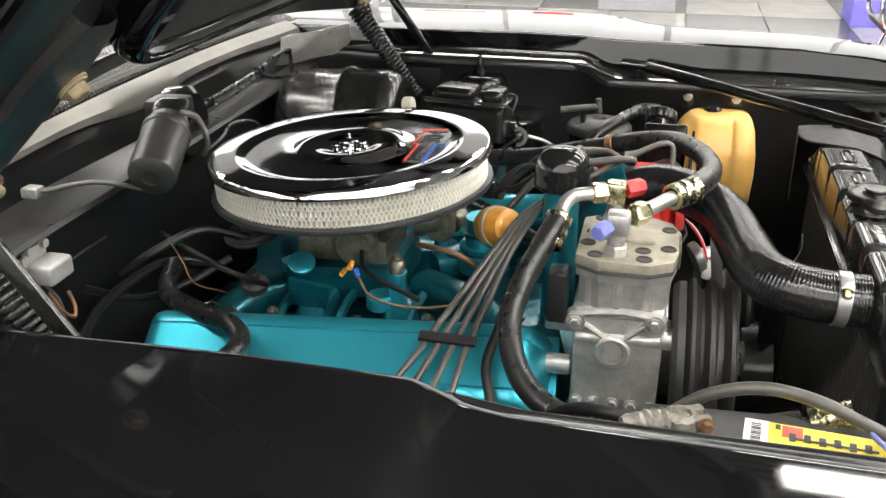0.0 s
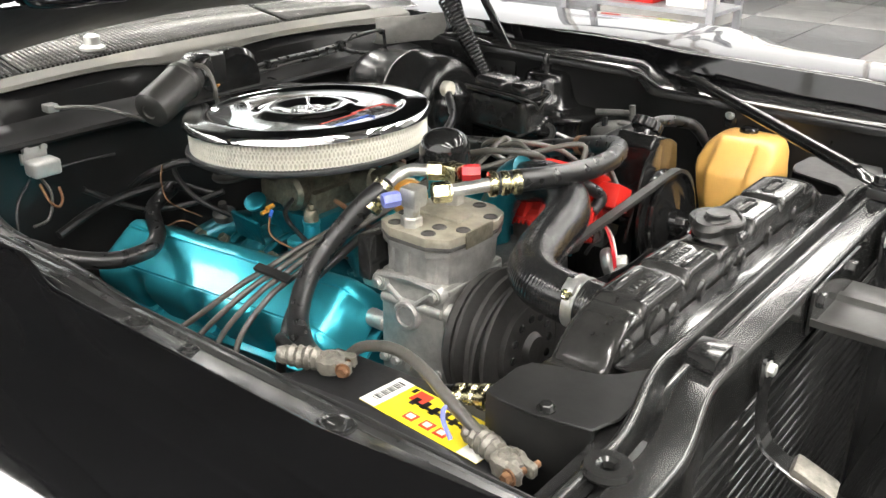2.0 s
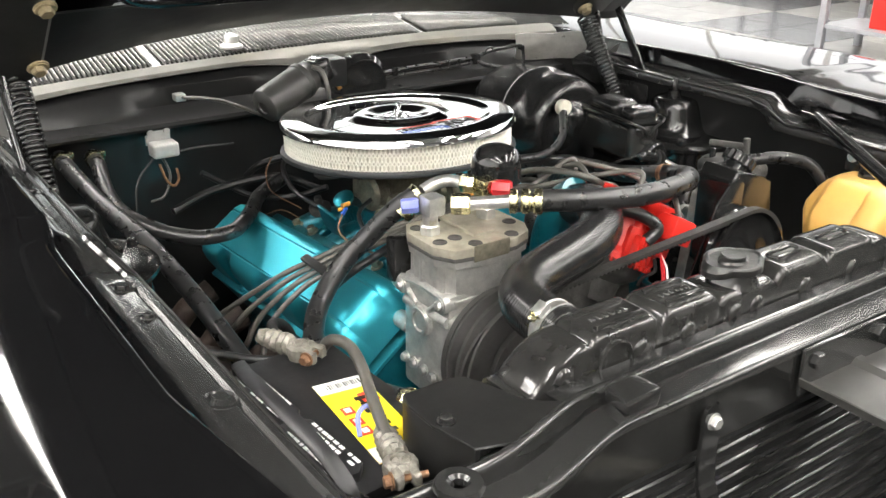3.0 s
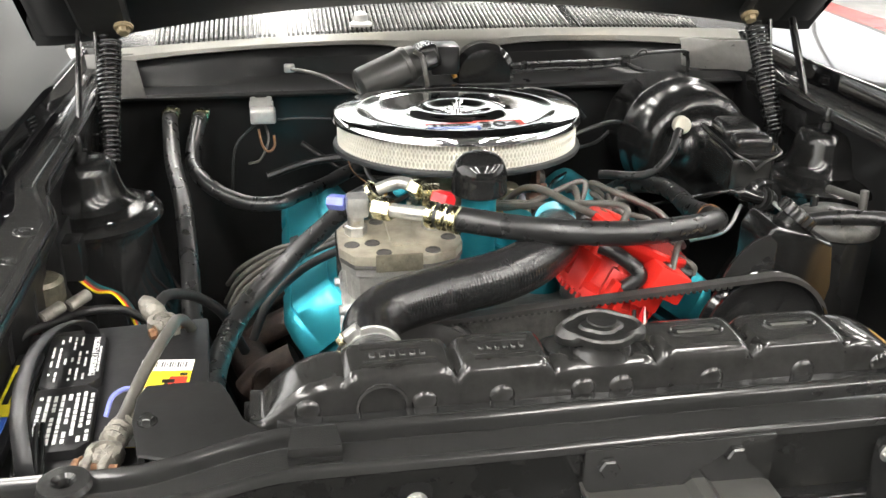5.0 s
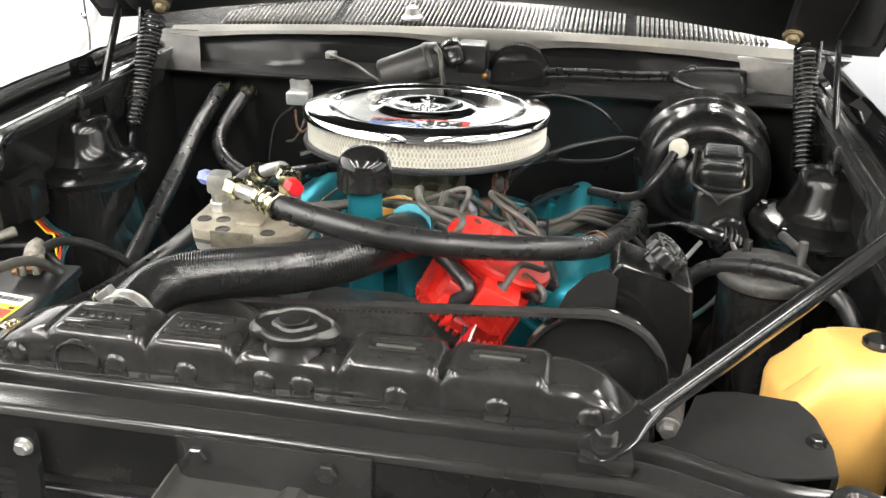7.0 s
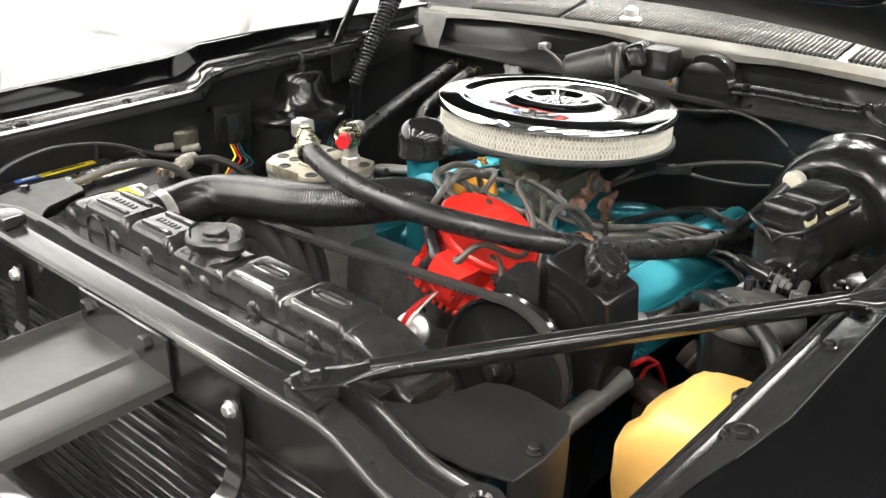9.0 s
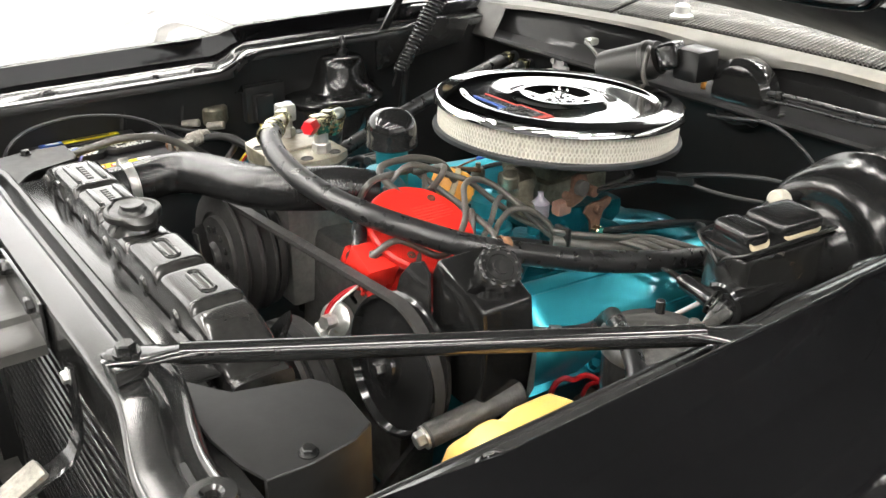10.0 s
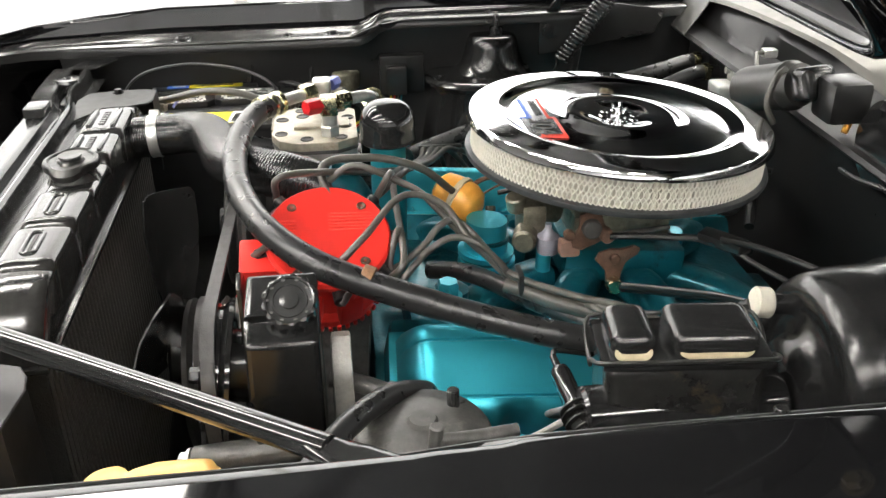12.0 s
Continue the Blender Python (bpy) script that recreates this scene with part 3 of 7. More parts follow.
for x in np.linspace(-0.62, 0.62, 41):
    k = abs(x) / 0.62
    d = -0.02 * k * k
    e2 = 0.11 * k ** 2
    up = 1.0225 - 0.038 * (x - 0.15) ** 2
    rows.append([(x, 0.346 + d, up - 0.005), (x, 0.352 + d, up - 0.004), (x, 0.475 - e2 * 0.8, 1.039 - 0.005 * k), (x, 0.5, 1.042), (x, 0.56, 1.05)])
loft(bm, rows)
thicken(bm, 0.002)
# Dimmer black puts the shade between the slats into this panel
part("top_panel", bm, "dimblack", cowl)
slat_mesh = None
n_slat = 118
for i in range(n_slat):
    x = -0.472 + 0.96 * i / (n_slat - 1)
    k = abs(x) / 0.62
    if abs(x + 0.262) < 0.006 or abs(x - 0.262) < 0.006:
        continue
    d = -0.02 * k * k
    depth = 0.128 - 0.15 * k ** 2.2 - 0.012 * (x > 0) * k
    if slat_mesh is None:
        bm = B()
        box(bm, (0, 0.5, 0), (0.0046, 1.0, 0.006), bevel=0.0015, seg=1)
        slat_mesh = finish(bm, "slat", "grille")
    o = new("slat", slat_mesh)
    o.parent = cowl
    o.matrix_parent_inverse = Matrix.Translation(-cowl.location)
    o.matrix_basis = pose(x, 0.354 + d, 1.0225 - 0.038 * (x - 0.15) ** 2, 9.2 + 3.0 * (x - 0.15) ** 2 * 6, 0, 0) @ Matrix.Diagonal((1, depth, 1, 1))
bm = B()
lathe(bm, [(0, 0), (0.02, 0), (0.02, 0.004), (0.013, 0.008), (0.012, 0.02), (0.006, 0.024), (0, 0.024)], Matrix.Translation((-0.124, 0.372, 1.026)), 24)
part("washer_nozzle", bm, "steel", cowl, "round washer nozzle")
# bare tin patch at the driver's corner of the cowl
bm = B()
rows = []
for i in range(11):
    f = i / 10
    x, y = 0.435 + 0.10 * f, 0.28 - 0.095 * f
    rows.append([(x + 0.02 * (j / 8) + 0.0015 * math.sin(i * 1.1 + j * 0.9), y + 0.028 * (j / 8) ** 2 + 0.003 * math.sin(i * 0.7 + j * 0.8), 1.010 + 0.012 * f - 0.058 * j / 8 + 0.001 * math.sin(i + j)) for j in range(9)])
loft(bm, rows)
thicken(bm, 0.001)
part("corner_patch", bm, "tin", cowl, "crumpled bare tin patch", 60)
bm = B()
rows = []
for i, x in enumerate(np.linspace(-0.60, -0.505, 10)):
    k = i / 9
    rows.append([(x + 0.02 * (j / 7) * k, 0.305 - 0.05 * math.sin(math.pi * 0.5 * j / 7) + 0.012 * k * math.sin(math.pi * j / 7), 1.0 - 0.062 * j / 7) for j in range(8)])
loft(bm, rows)
thicken(bm, 0.001)
part("corner_gusset", bm, "gusset", cowl, "worn grey corner gusset", 60)

# windscreen behind the hood
bm = B()
prism(bm, [(-0.64, 0), (0.64, 0), (0.55, 0.5), (-0.55, 0.5)], 0.006, Matrix.Translation((0, 0.62, 1.06)) @ pose(0, 0, 0, 40, 0, 0))
solo("windscreen", bm, "glass", "clear glass windscreen behind the raised hood", "windscreen")


# ---------------------------------------------------------------- hood
HOOD_M = Matrix.Translation((0, 0.19, 1.05)) @ pose(0, 0, 0, -44, 0, 0)


def hood_pt(x, v, w):
    """x across, v from the rear corners forwards, w out of the underside."""
    return HOOD_M @ Vector((x, -v, -w))


def hood_edge(x):
    """The rear edge: two corner tongues, and a middle set further forward."""
    return 0.118 * (1 - ease(0.37, 0.47, abs(x)))


hood = thing("hood", (0, 0.19, 1.05), "raised black hood seen from its braced underside", "car hood")
bm = B()
rows = []
for f in np.linspace(0, 1, 15):
    rows.append([tuple(hood_pt(x, hood_edge(x) * (1 - f) + 1.25 * f, -0.035 + 0.035 * (abs(x) / 0.63) ** 8)) for x in np.linspace(-0.63, 0.63, 47)])
loft(bm, rows)
thicken(bm, 0.003)
part("skin", bm, "paint", hood)
# kicked-up rear section reaching back over the cowl
bm = B()
rows = []
for x in np.linspace(-0.625, 0.625, 41):
    k = min(1, abs(x) / 0.58)
    p, q = hood_pt(x, 0.125, -0.012 - 0.02 * (1 - k)), Vector((x, 0.285 - 0.095 * k ** 2, 1.082 - 0.04 * k ** 2))
    rows.append([tuple(p.lerp(q, f) + Vector((0, 0, -0.02 * math.sin(math.pi * f) * (1 - k) * 0.5))) for f in np.linspace(0, 1, 9)])
loft(bm, rows)
thicken(bm, 0.003)
part("rear_section", bm, "hoodin", hood, "black kicked-up rear edge of the hood")
# inner panel and its rolled rear lip
bm = B()
loft(bm, [[tuple(hood_pt(x, 0.16 + (1.1 - 0.16) * f, -0.022)) for x in np.linspace(-0.6, 0.6, 13)] for f in np.linspace(0, 1, 9)])
thicken(bm, 0.002)
part("inner_panel", bm, "hoodin", hood)
bm = B()
tube(bm, [hood_pt(x, v, w) for x, v, w in ((-0.40, 0.30, -0.01), (-0.408, 0.22, -0.004), (-0.398, 0.186, 0), (-0.37, 0.168, 0.002), (-0.30, 0.163, 0.002), (-0.15, 0.163, 0.002), (0, 0.165, 0.002), (0.15, 0.163, 0.002), (0.30, 0.163, 0.002), (0.37, 0.168, 0.002), (0.398, 0.186, 0), (0.408, 0.22, -0.004), (0.40, 0.30, -0.01))], 0.011, 14, 6, shape=lambda t: (math.cos(t), 1.6 * math.sin(t)))
part("rolled_lip", bm, "paint", hood, "glossy rolled lip", 60)


def brace(pts, w, d, name="brace"):
    bm = B()
    rows = []
    P = spline(pts, 8)
    for i, p in enumerate(P):
        t = (P[min(i + 1, len(P) - 1)] - P[max(i - 1, 0)]).normalized()
        n = Vector((t.y, -t.x, 0))
        row = []
        for a, b in ((-1, 0.0), (-0.85, 0.75), (-0.6, 1.0), (0.6, 1.0), (0.85, 0.75), (1, 0.0)):
            q = p + n * (a * w)
            row.append(tuple(hood_pt(q.x, q.y, 0.004 + b * d)))
        rows.append(row)
    loft(bm, rows, False)
    part(name, bm, "hoodin", hood, "satin black pressed brace")


brace([(-0.36, 0.20, 0), (0, 0.205, 0), (0.36, 0.20, 0)], 0.04, 0.002, "rear_brace")
brace([(-0.58, 1.15, 0), (0, 1.17, 0), (0.58, 1.15, 0)], 0.05, 0.025, "front_brace")
for s in (-1, 1):
    brace([(s * 0.585, 0.02, 0), (s * 0.59, 0.5, 0), (s * 0.585, 1.15, 0)], 0.032, 0.004, "side_brace")
    brace([(s * 0.45, 0.26, 0), (s * 0.30, 0.6, 0), (s * 0.1, 1.1, 0)], 0.04, 0.002, "inner_brace")


def hinge(s):
    bm = B()
    prism(bm, [(0.02, 0.90), (0.22, 0.93), (0.24, 0.97), (0.14, 0.985), (0.02, 0.96)], 0.006, Matrix(((0, 0, 1, s * 0.545), (1, 0, 0, 0), (0, 1, 0, 0), (0, 0, 0, 1))), 0.002)
    e = part("hinge", bm, "satin", hood, "black hinge bracket with a coil tension spring")
    X = s * 0.517
    # coil spring
    bm = B()
    a, b = Vector((X, 0.168, 1.052)), Vector((s * 0.518, 0.055, 0.898))
    ax = (b - a).normalized()
    u = ax.cross(Vector((1, 0, 0))).normalized()
    w = ax.cross(u)
    turns, per = 26, 12
    L = []
    for i in range(turns * per + 1):
        f = i / (turns * per)
        r = 0.0165 * (1 - 0.25 * f)
        t = 2 * math.pi * i / per
        L.append(a.lerp(b, f) + u * (r * math.cos(t)) + w * (r * math.sin(t)))
    tube(bm, L, 0.0028, 6, 1, False)
    part("spring", bm, "satin", e, "black coil spring", 60)
    bm = B()
    tube(bm, [a + u * 0.0165, a - ax * 0.012, a - ax * 0.03 + u * 0.004, a - ax * 0.028 - u * 0.012], 0.0026, 8, 6)
    part("hook", bm, "satin", e)
    bm = B()
    tube(bm, [b + u * 0.012, b + ax * 0.012, b + ax * 0.03 - u * 0.004], 0.0026, 8, 6)
    part("hook", bm, "satin", e)
    # arms
    def bar(p, q, width, th):
        bm = B()
        p, q = Vector(p), Vector(q)
        d = q - p
        m = along((p + q) / 2, d)
        box(bm, (0, 0, 0), (th, width, d.length), None, 0.002)
        mm = Matrix.Translation((p + q) / 2) @ Matrix(((1, 0, 0, 0), (0, d.normalized().z, d.normalized().y, 0), (0, -d.normalized().y, d.normalized().z, 0), (0, 0, 0, 1)))
        bmesh.ops.transform(bm, matrix=mm, verts=bm.verts)
        part("arm", bm, "gloss", e)
    bar((s * 0.548, 0.115, 1.075), (s * 0.548, 0.03, 0.955), 0.016, 0.006)
    bar((s * 0.535, 0.16, 1.07), (s * 0.53, 0.12, 0.96), 0.014, 0.005)
    # plate bolted along the hood's underside
    bm = B()
    rows = []
    for v, x0, x1 in ((0.02, 0.492, 0.545), (0.035, 0.482, 0.556), (0.2, 0.476, 0.562), (0.235, 0.482, 0.556), (0.255, 0.497, 0.541)):
        rows.append([tuple(hood_pt(s * x, v, w)) for x, w in ((x0, -0.004), (x0, 0.008), (x0 + 0.006, 0.014), ((x0 + x1) / 2, 0.016), (x1 - 0.006, 0.014), (x1, 0.008), (x1, -0.004))])
    loft(bm, rows, False)
    part("hood_plate", bm, "hinge", e, "worn grey-black plate under the hood")
    down = HOOD_M.to_3x3() @ Vector((0, 0, -1))
    for v in (0.05, 0.178):
        bm = B()
        lathe(bm, [(0, 0.0), (0.0145, 0.0), (0.0145, 0.003), (0.009, 0.004), (0, 0.004)], along(hood_pt(s * 0.49, v, 0.013), down), 24)
        hexa(bm, hood_pt(s * 0.49, v, 0.016), down, 0.0095, 0.01)
        part("plate_bolt", bm, "tan", e, "tan zinc plated bolt")
    bolt(e, (s * 0.552, 0.033, 0.962), (-s, 0, 0), 0.009, 0.01, "satin", "pivot")


hinge(-1)
hinge(1)

# radio antenna on the passenger fender
ant = thing("antenna", (-0.779, 0.393, 0.975), "thin chrome antenna mast on an oval fender base", "antenna")
bm = B()
lathe(bm, [(0, 0), (0.019, 0), (0.017, 0.007), (0.008, 0.013), (0.006, 0.03), (0, 0.03)], Matrix.Translation((-0.779, 0.393, 0.974)) @ pose(0, 0, 0, 0, -13, 0), 24)
part("base", bm, "chrome", ant)
bm = B()
tube(bm, [(-0.779, 0.393, 0.99), (-0.785, 0.44, 1.5)], 0.0028, 8, 3, False)
part("mast", bm, "chrome", ant)

# ---------------------------------------------------------------- radiator support
sup = thing("radiator_support", (0, -0.72, 0.6), "black painted radiator support crossmember with ridges", "car panel")
bm = B()
rows = []
for x in np.linspace(-0.50, 0.50, 61):
    k = ease(0.27, 0.40, abs(x))
    dy, dz = -0.022 * k, -0.008 * k
    rows.append([(x, y + dy, z + dz) for y, z in ((-0.668, 0.913), (-0.683, 0.914), (-0.6865, 0.918), (-0.688, 0.929), (-0.690, 0.9325), (-0.6925, 0.934), (-0.6955, 0.9335), (-0.698, 0.931), (-0.6995, 0.927), (-0.701, 0.919), (-0.704, 0.9165), (-0.709, 0.9165),
                                                  (-0.712, 0.919), (-0.7137, 0.9285), (-0.7152, 0.9315), (-0.718, 0.933), (-0.722, 0.9332), (-0.741, 0.9325), (-0.7442, 0.9318), (-0.7462, 0.9295), (-0.747, 0.9245))])
loft(bm, rows)
thicken(bm, 0.002)
part("crossmember", bm, "support", sup, "", 40)
# Split off from the crossmember so its shade can sit in a dimmer black
bm = B()
rows = []
for x in np.linspace(-0.50, 0.50, 61):
    k = ease(0.27, 0.40, abs(x))
    dy, dz = -0.022 * k, -0.008 * k
    rows.append([(x, -0.7465 + dy, 0.9235 + dz), (x, -0.747 + dy, 0.89 + dz), (x, -0.747 + dy, 0.872 + dz), (x, -0.742 + dy, 0.87 + dz)])
loft(bm, rows)
thicken(bm, 0.002)
part("front_face", bm, "dimblack", sup, "front face in a dimmer black than the crossmember", 40)
for s in (-1, 1):
    bm = B()
    prism(bm, [(-0.02, -0.014), (0.02, -0.014), (0.017, 0.014), (-0.017, 0.014)], 0.014, Matrix.Translation((s * 0.257, -0.726, 0.933)), 0.003)
    part("bracket", bm, "support", sup)
    bm = B()
    lathe(bm, [(0.005, 0.0), (0.018, 0.0), (0.0195, 0.003), (0.0175, 0.007), (0.009, 0.0075), (0.006, 0.005), (0.005, 0.0)], Matrix.Translation((s * 0.431, -0.728, 0.922)), 28, False)
    part("end_boss", bm, "support", sup)
    bolt(sup, (s * 0.187, -0.756, 0.9045), (0, -1, 0), 0.006, 0.007, "steel", "bracket_bolt")
    # outer ends running down to the fenders
    bm = B()
    rows = []
    for f in np.linspace(0, 1, 8):
        x = 0.495 + 0.06 * f
        rows.append([(s * x, -0.70 + 0.06 * f, 0.925 + 0.01 * f), (s * x, -0.74 + 0.04 * f, 0.926 + 0.01 * f), (s * (x + 0.005), -0.77 + 0.03 * f, 0.915), (s * (x + 0.005), -0.77 + 0.03 * f, 0.8)])
    loft(bm, rows)
    thicken(bm, 0.002)
    part("end_panel", bm, "support", sup)
for x in (-0.043, 0.058):
    bolt(sup, (x, -0.749, 0.916), (0, -1, 0), 0.0085, 0.01, "satin", "latch_bolt")
bm = B()
box(bm, (-0.005, -0.672, 0.913), (0.56, 0.036, 0.003), None, 0.001)
part("shelf", bm, "support", sup)
# front apron wall below the crossmember, beside the condenser
for s in (-1, 1):
    bm = B()
    box(bm, (s * 0.43, -0.725, 0.66), (0.16, 0.01, 0.5), None, 0.003)
    part("side_panel", bm, "paint_in", sup)
    # flat filler plate beside the radiator
    bm = B()
    if s > 0:
        poly = [(0.262, -0.69), (0.30, -0.668), (0.312, -0.66), (0.322, -0.625), (0.330, -0.597), (0.345, -0.588), (0.366, -0.584), (0.413, -0.589), (0.424, -0.61), (0.430, -0.65), (0.428, -0.686), (0.40, -0.694), (0.36, -0.70), (0.30, -0.697)]
        edge = [(0.366, -0.584), (0.413, -0.589), (0.424, -0.61), (0.430, -0.65), (0.428, -0.686)]
    else:
        poly = [(-0.30, -0.697), (-0.36, -0.70), (-0.388, -0.69), (-0.397, -0.645), (-0.398, -0.61), (-0.392, -0.592), (-0.345, -0.591), (-0.330, -0.597), (-0.322, -0.62), (-0.312, -0.655), (-0.30, -0.668), (-0.262, -0.69)]
        edge = [(-0.345, -0.591), (-0.392, -0.592), (-0.398, -0.61), (-0.397, -0.645), (-0.388, -0.69)]
    prism(bm, poly, 0.003, Matrix.Translation((0, 0, 0.9145)), 0.0012, 1)
    rows = []
    for x, y in edge:
        o = 0.004 * s
        rows.append([(x - o * 0.3, y, 0.9165), (x - o * 0.1, y, 0.914), (x - o * 0.2, y, 0.86), (x - o, y, 0.81), (x - o * 2, y, 0.81), (x - o * 1.3, y, 0.9145)])
    loft(bm, rows, True, True)
    pl = part("filler_plate", bm, "platesatin", sup, "flat satin black filler plate", 30)
    bolt(pl, (0.418 if s > 0 else -0.385, -0.647, 0.9175), (0, 0, 1), 0.006, 0.006, "satin")

# hood latch tray in front of the support
tray = thing("latch_tray", (0.004, -0.8, 0.88), "grey-black flanged latch tray bolted to the support", "bracket")
bm = B()
rows = []
for y in np.linspace(-0.752, -0.95, 6):
    rows.append([(-0.062, y, 0.903), (-0.06, y, 0.895), (-0.054, y, 0.892), (0.02, y, 0.891), (0.026, y, 0.896), (0.036, y, 0.896), (0.042, y, 0.891), (0.084, y, 0.890), (0.09, y, 0.887), (0.092, y, 0.877)])
loft(bm, rows)
thicken(bm, 0.002)
part("tray", bm, "traygrey", tray)
bm = B()
box(bm, (0.015, -0.7505, 0.906), (0.152, 0.004, 0.048), None, 0.0015)
part("back_flange", bm, "support", tray)
bm = B()
lathe(bm, [(0, 0), (0.014, 0), (0.014, 0.01), (0.008, 0.014), (0.006, 0.03), (0, 0.03)], Matrix.Translation((-0.03, -0.9, 0.892)), 20)
part("latch_pin", bm, "steel", tray)


def hanger(s):
    e = thing("condenser_hanger", (s * 0.187, -0.76, 0.8), "bent black strap holding the condenser", "bracket", "condenser straps")
    bm = B()
    rows = []
    path = [(0.920, -0.7535, 0.006), (0.918, -0.7535, 0.010), (0.911, -0.754, 0.0125), (0.87, -0.755, 0.0125), (0.845, -0.758, 0.0125), (0.829, -0.766, 0.0125), (0.820, -0.782, 0.0125), (0.806, -0.82, 0.0125), (0.786, -0.87, 0.0125)]
    for z, y, w in path:
        x0 = s * (0.187 + 0.10 * (0.92 - z) * 0.4)
        rows.append([(x0 - w, y, z), (x0 - w * 0.85, y - 0.003, z + 0.0008), (x0 + w * 0.85, y - 0.003, z + 0.0008), (x0 + w, y, z)])
    loft(bm, rows)
    thicken(bm, 0.002)
    part("strap", bm, "gloss", e)
    bm = B()
    box(bm, (0, 0, 0.0), (0.03, 0.045, 0.014), Matrix.Translation((s * 0.186, -0.812, 0.809)) @ pose(0, 0, 0, 25, 0, 8), 0.005)
    part("clip", bm, "lead", e, "crumpled grey strap end")


hanger(-1)
hanger(1)

# condenser
con = thing("condenser", (0, -0.77, 0.66), "black air conditioning condenser with fine horizontal fins", "condenser")
bm = B()
box(bm, (0, -0.729, 0.68), (0.60, 0.014, 0.42))
part("core", bm, "fins", con)
tube_mesh = None
for i in range(22):
    if tube_mesh is None:
        bm = B()
        box(bm, (0, 0, 0), (0.60, 0.012, 0.0045), None, 0.0018, 1)
        tube_mesh = finish(bm, "fin_tube", "satin")
    o = new("fin_tube", tube_mesh)
    o.parent = con
    o.matrix_parent_inverse = Matrix.Translation(-con.location)
    o.location = (0, -0.737, 0.50 + i * 0.0185)
for s in (-1, 1):
    bm = B()
    box(bm, (s * 0.31, -0.731, 0.66), (0.024, 0.026, 0.39), None, 0.004)
    part("side_rail", bm, "satin", con)

# drier bottle lying in front of the condenser
dr = thing("receiver_drier", (0.0, -0.85, 0.70), "black cylindrical receiver drier lying before the condenser", "canister")
bm = B()
lathe(bm, [(0, -0.14), (0.03, -0.138), (0.052, -0.122), (0.06, -0.1), (0.06, 0.1), (0.052, 0.122), (0.03, 0.138), (0, 0.14)], Matrix.Translation((-0.03, -0.875, 0.725)) @ pose(0, 0, 0, 0, 90, 0), 40)
part("shell", bm, "gloss", dr)
bm = B()
tube(bm, [(0.13, -0.86, 0.69), (0.17, -0.85, 0.69), (0.21, -0.80, 0.72), (0.24, -0.79, 0.78)], 0.006, 10, 6)
part("pipe", bm, "steel", dr)

# horn at the driver's side front
hn = thing("horn", (-0.13, -0.9, 0.7), "black ribbed trumpet horn", "horn")
bm = B()
lathe(bm, [(0.0, 0.0), (0.045, 0.0), (0.05, 0.006), (0.05, 0.02), (0.046, 0.026), (0.03, 0.03), (0.026, 0.05), (0, 0.05)], along((-0.12, -0.93, 0.70), (0.2, 0.8, 0.3)), 36)
part("diaphragm", bm, "satin", hn)
bm = B()
for i in range(6):
    lathe(bm, [(0.012 + i * 0.006, 0.0), (0.015 + i * 0.006, -0.003), (0.018 + i * 0.006, 0.0)], along((-0.12, -0.93, 0.70), (0.2, 0.8, 0.3)), 30, False)
part("ribs", bm, "satin", hn)

# grille and valance close the nose
nose = thing("nose_panel", (0, -1.05, 0.5), "black nose panel behind the grille", "car panel")
bm = B()
rows = [[(x, -1.06, 0.76), (x, -1.1, 0.74), (x, -1.12, 0.6), (x, -1.1, 0.3)] for x in np.linspace(-0.8, 0.8, 9)]
loft(bm, rows)
thicken(bm, 0.003)
part("panel", bm, "paint", nose)
bm = B()
box(bm, (0, -0.92, 0.42), (1.3, 0.36, 0.01))
part("lower_pan", bm, "dark", nose)

# tie bar from the support to the fender
tb = thing("brace_rod", (0.40, -0.52, 0.95), "black painted diagonal brace rod with flattened ends", "brace rod")
A, Bp = Vector((0.256, -0.723, 0.9485)), Vector((0.556, -0.316, 0.972))
d = (Bp - A).normalized()
bm = B()
tube(bm, [A + d * 0.045, A + d * 0.09, Bp - d * 0.08, Bp - d * 0.04], lambda s: 0.0095, 16, 6)
part("rod", bm, "gloss", tb)
for P0, P1 in ((A - d * 0.018, A + d * 0.06), (Bp + d * 0.012, Bp - d * 0.055)):
    bm = B()
    L = [P0.lerp(P1, f) for f in (0, 0.2, 0.5, 0.8, 1)]
    side = d.cross(Vector((0, 0, 1))).normalized()
    rows = []
    for f, w, h in ((0.0, 0.010, 0.002), (0.08, 0.015, 0.002), (0.45, 0.0155, 0.0022), (0.7, 0.012, 0.005), (1.0, 0.0095, 0.0092)):
        p = P0.lerp(P1, f)
        rows.append([tuple(p + side * (w * math.cos(a)) + Vector((0, 0, 1)) * (h * math.sin(a))) for a in np.linspace(0, 2 * math.pi, 14, endpoint=False)])
    loft(bm, rows, True, True)
    part("flattened_end", bm, "gloss", tb, "", 60)
bolt(tb, (A.x, A.y, A.z + 0.002), (0, 0, 1), 0.0085, 0.01, "satin")

# ---------------------------------------------------------------- radiator
rad = thing("radiator", (0, -0.61, 0.45), "black painted radiator with a humped brass top tank", "radiator")
bm = B()
box(bm, (-0.005, -0.622, 0.66), (0.56, 0.045, 0.45), None, 0.003)
part("core", bm, "fins", rad)
fin_mesh = None
for i in range(46):
    if fin_mesh is None:
        bm = B()
        box(bm, (0, 0, 0), (0.003, 0.003, 0.44))
        fin_mesh = finish(bm, "fin", "dark")
    o = new("fin", fin_mesh)
    o.parent = rad
    o.matrix_parent_inverse = Matrix.Translation(-rad.location)
    o.location = (-0.28 + i * 0.0122, -0.5985, 0.66)


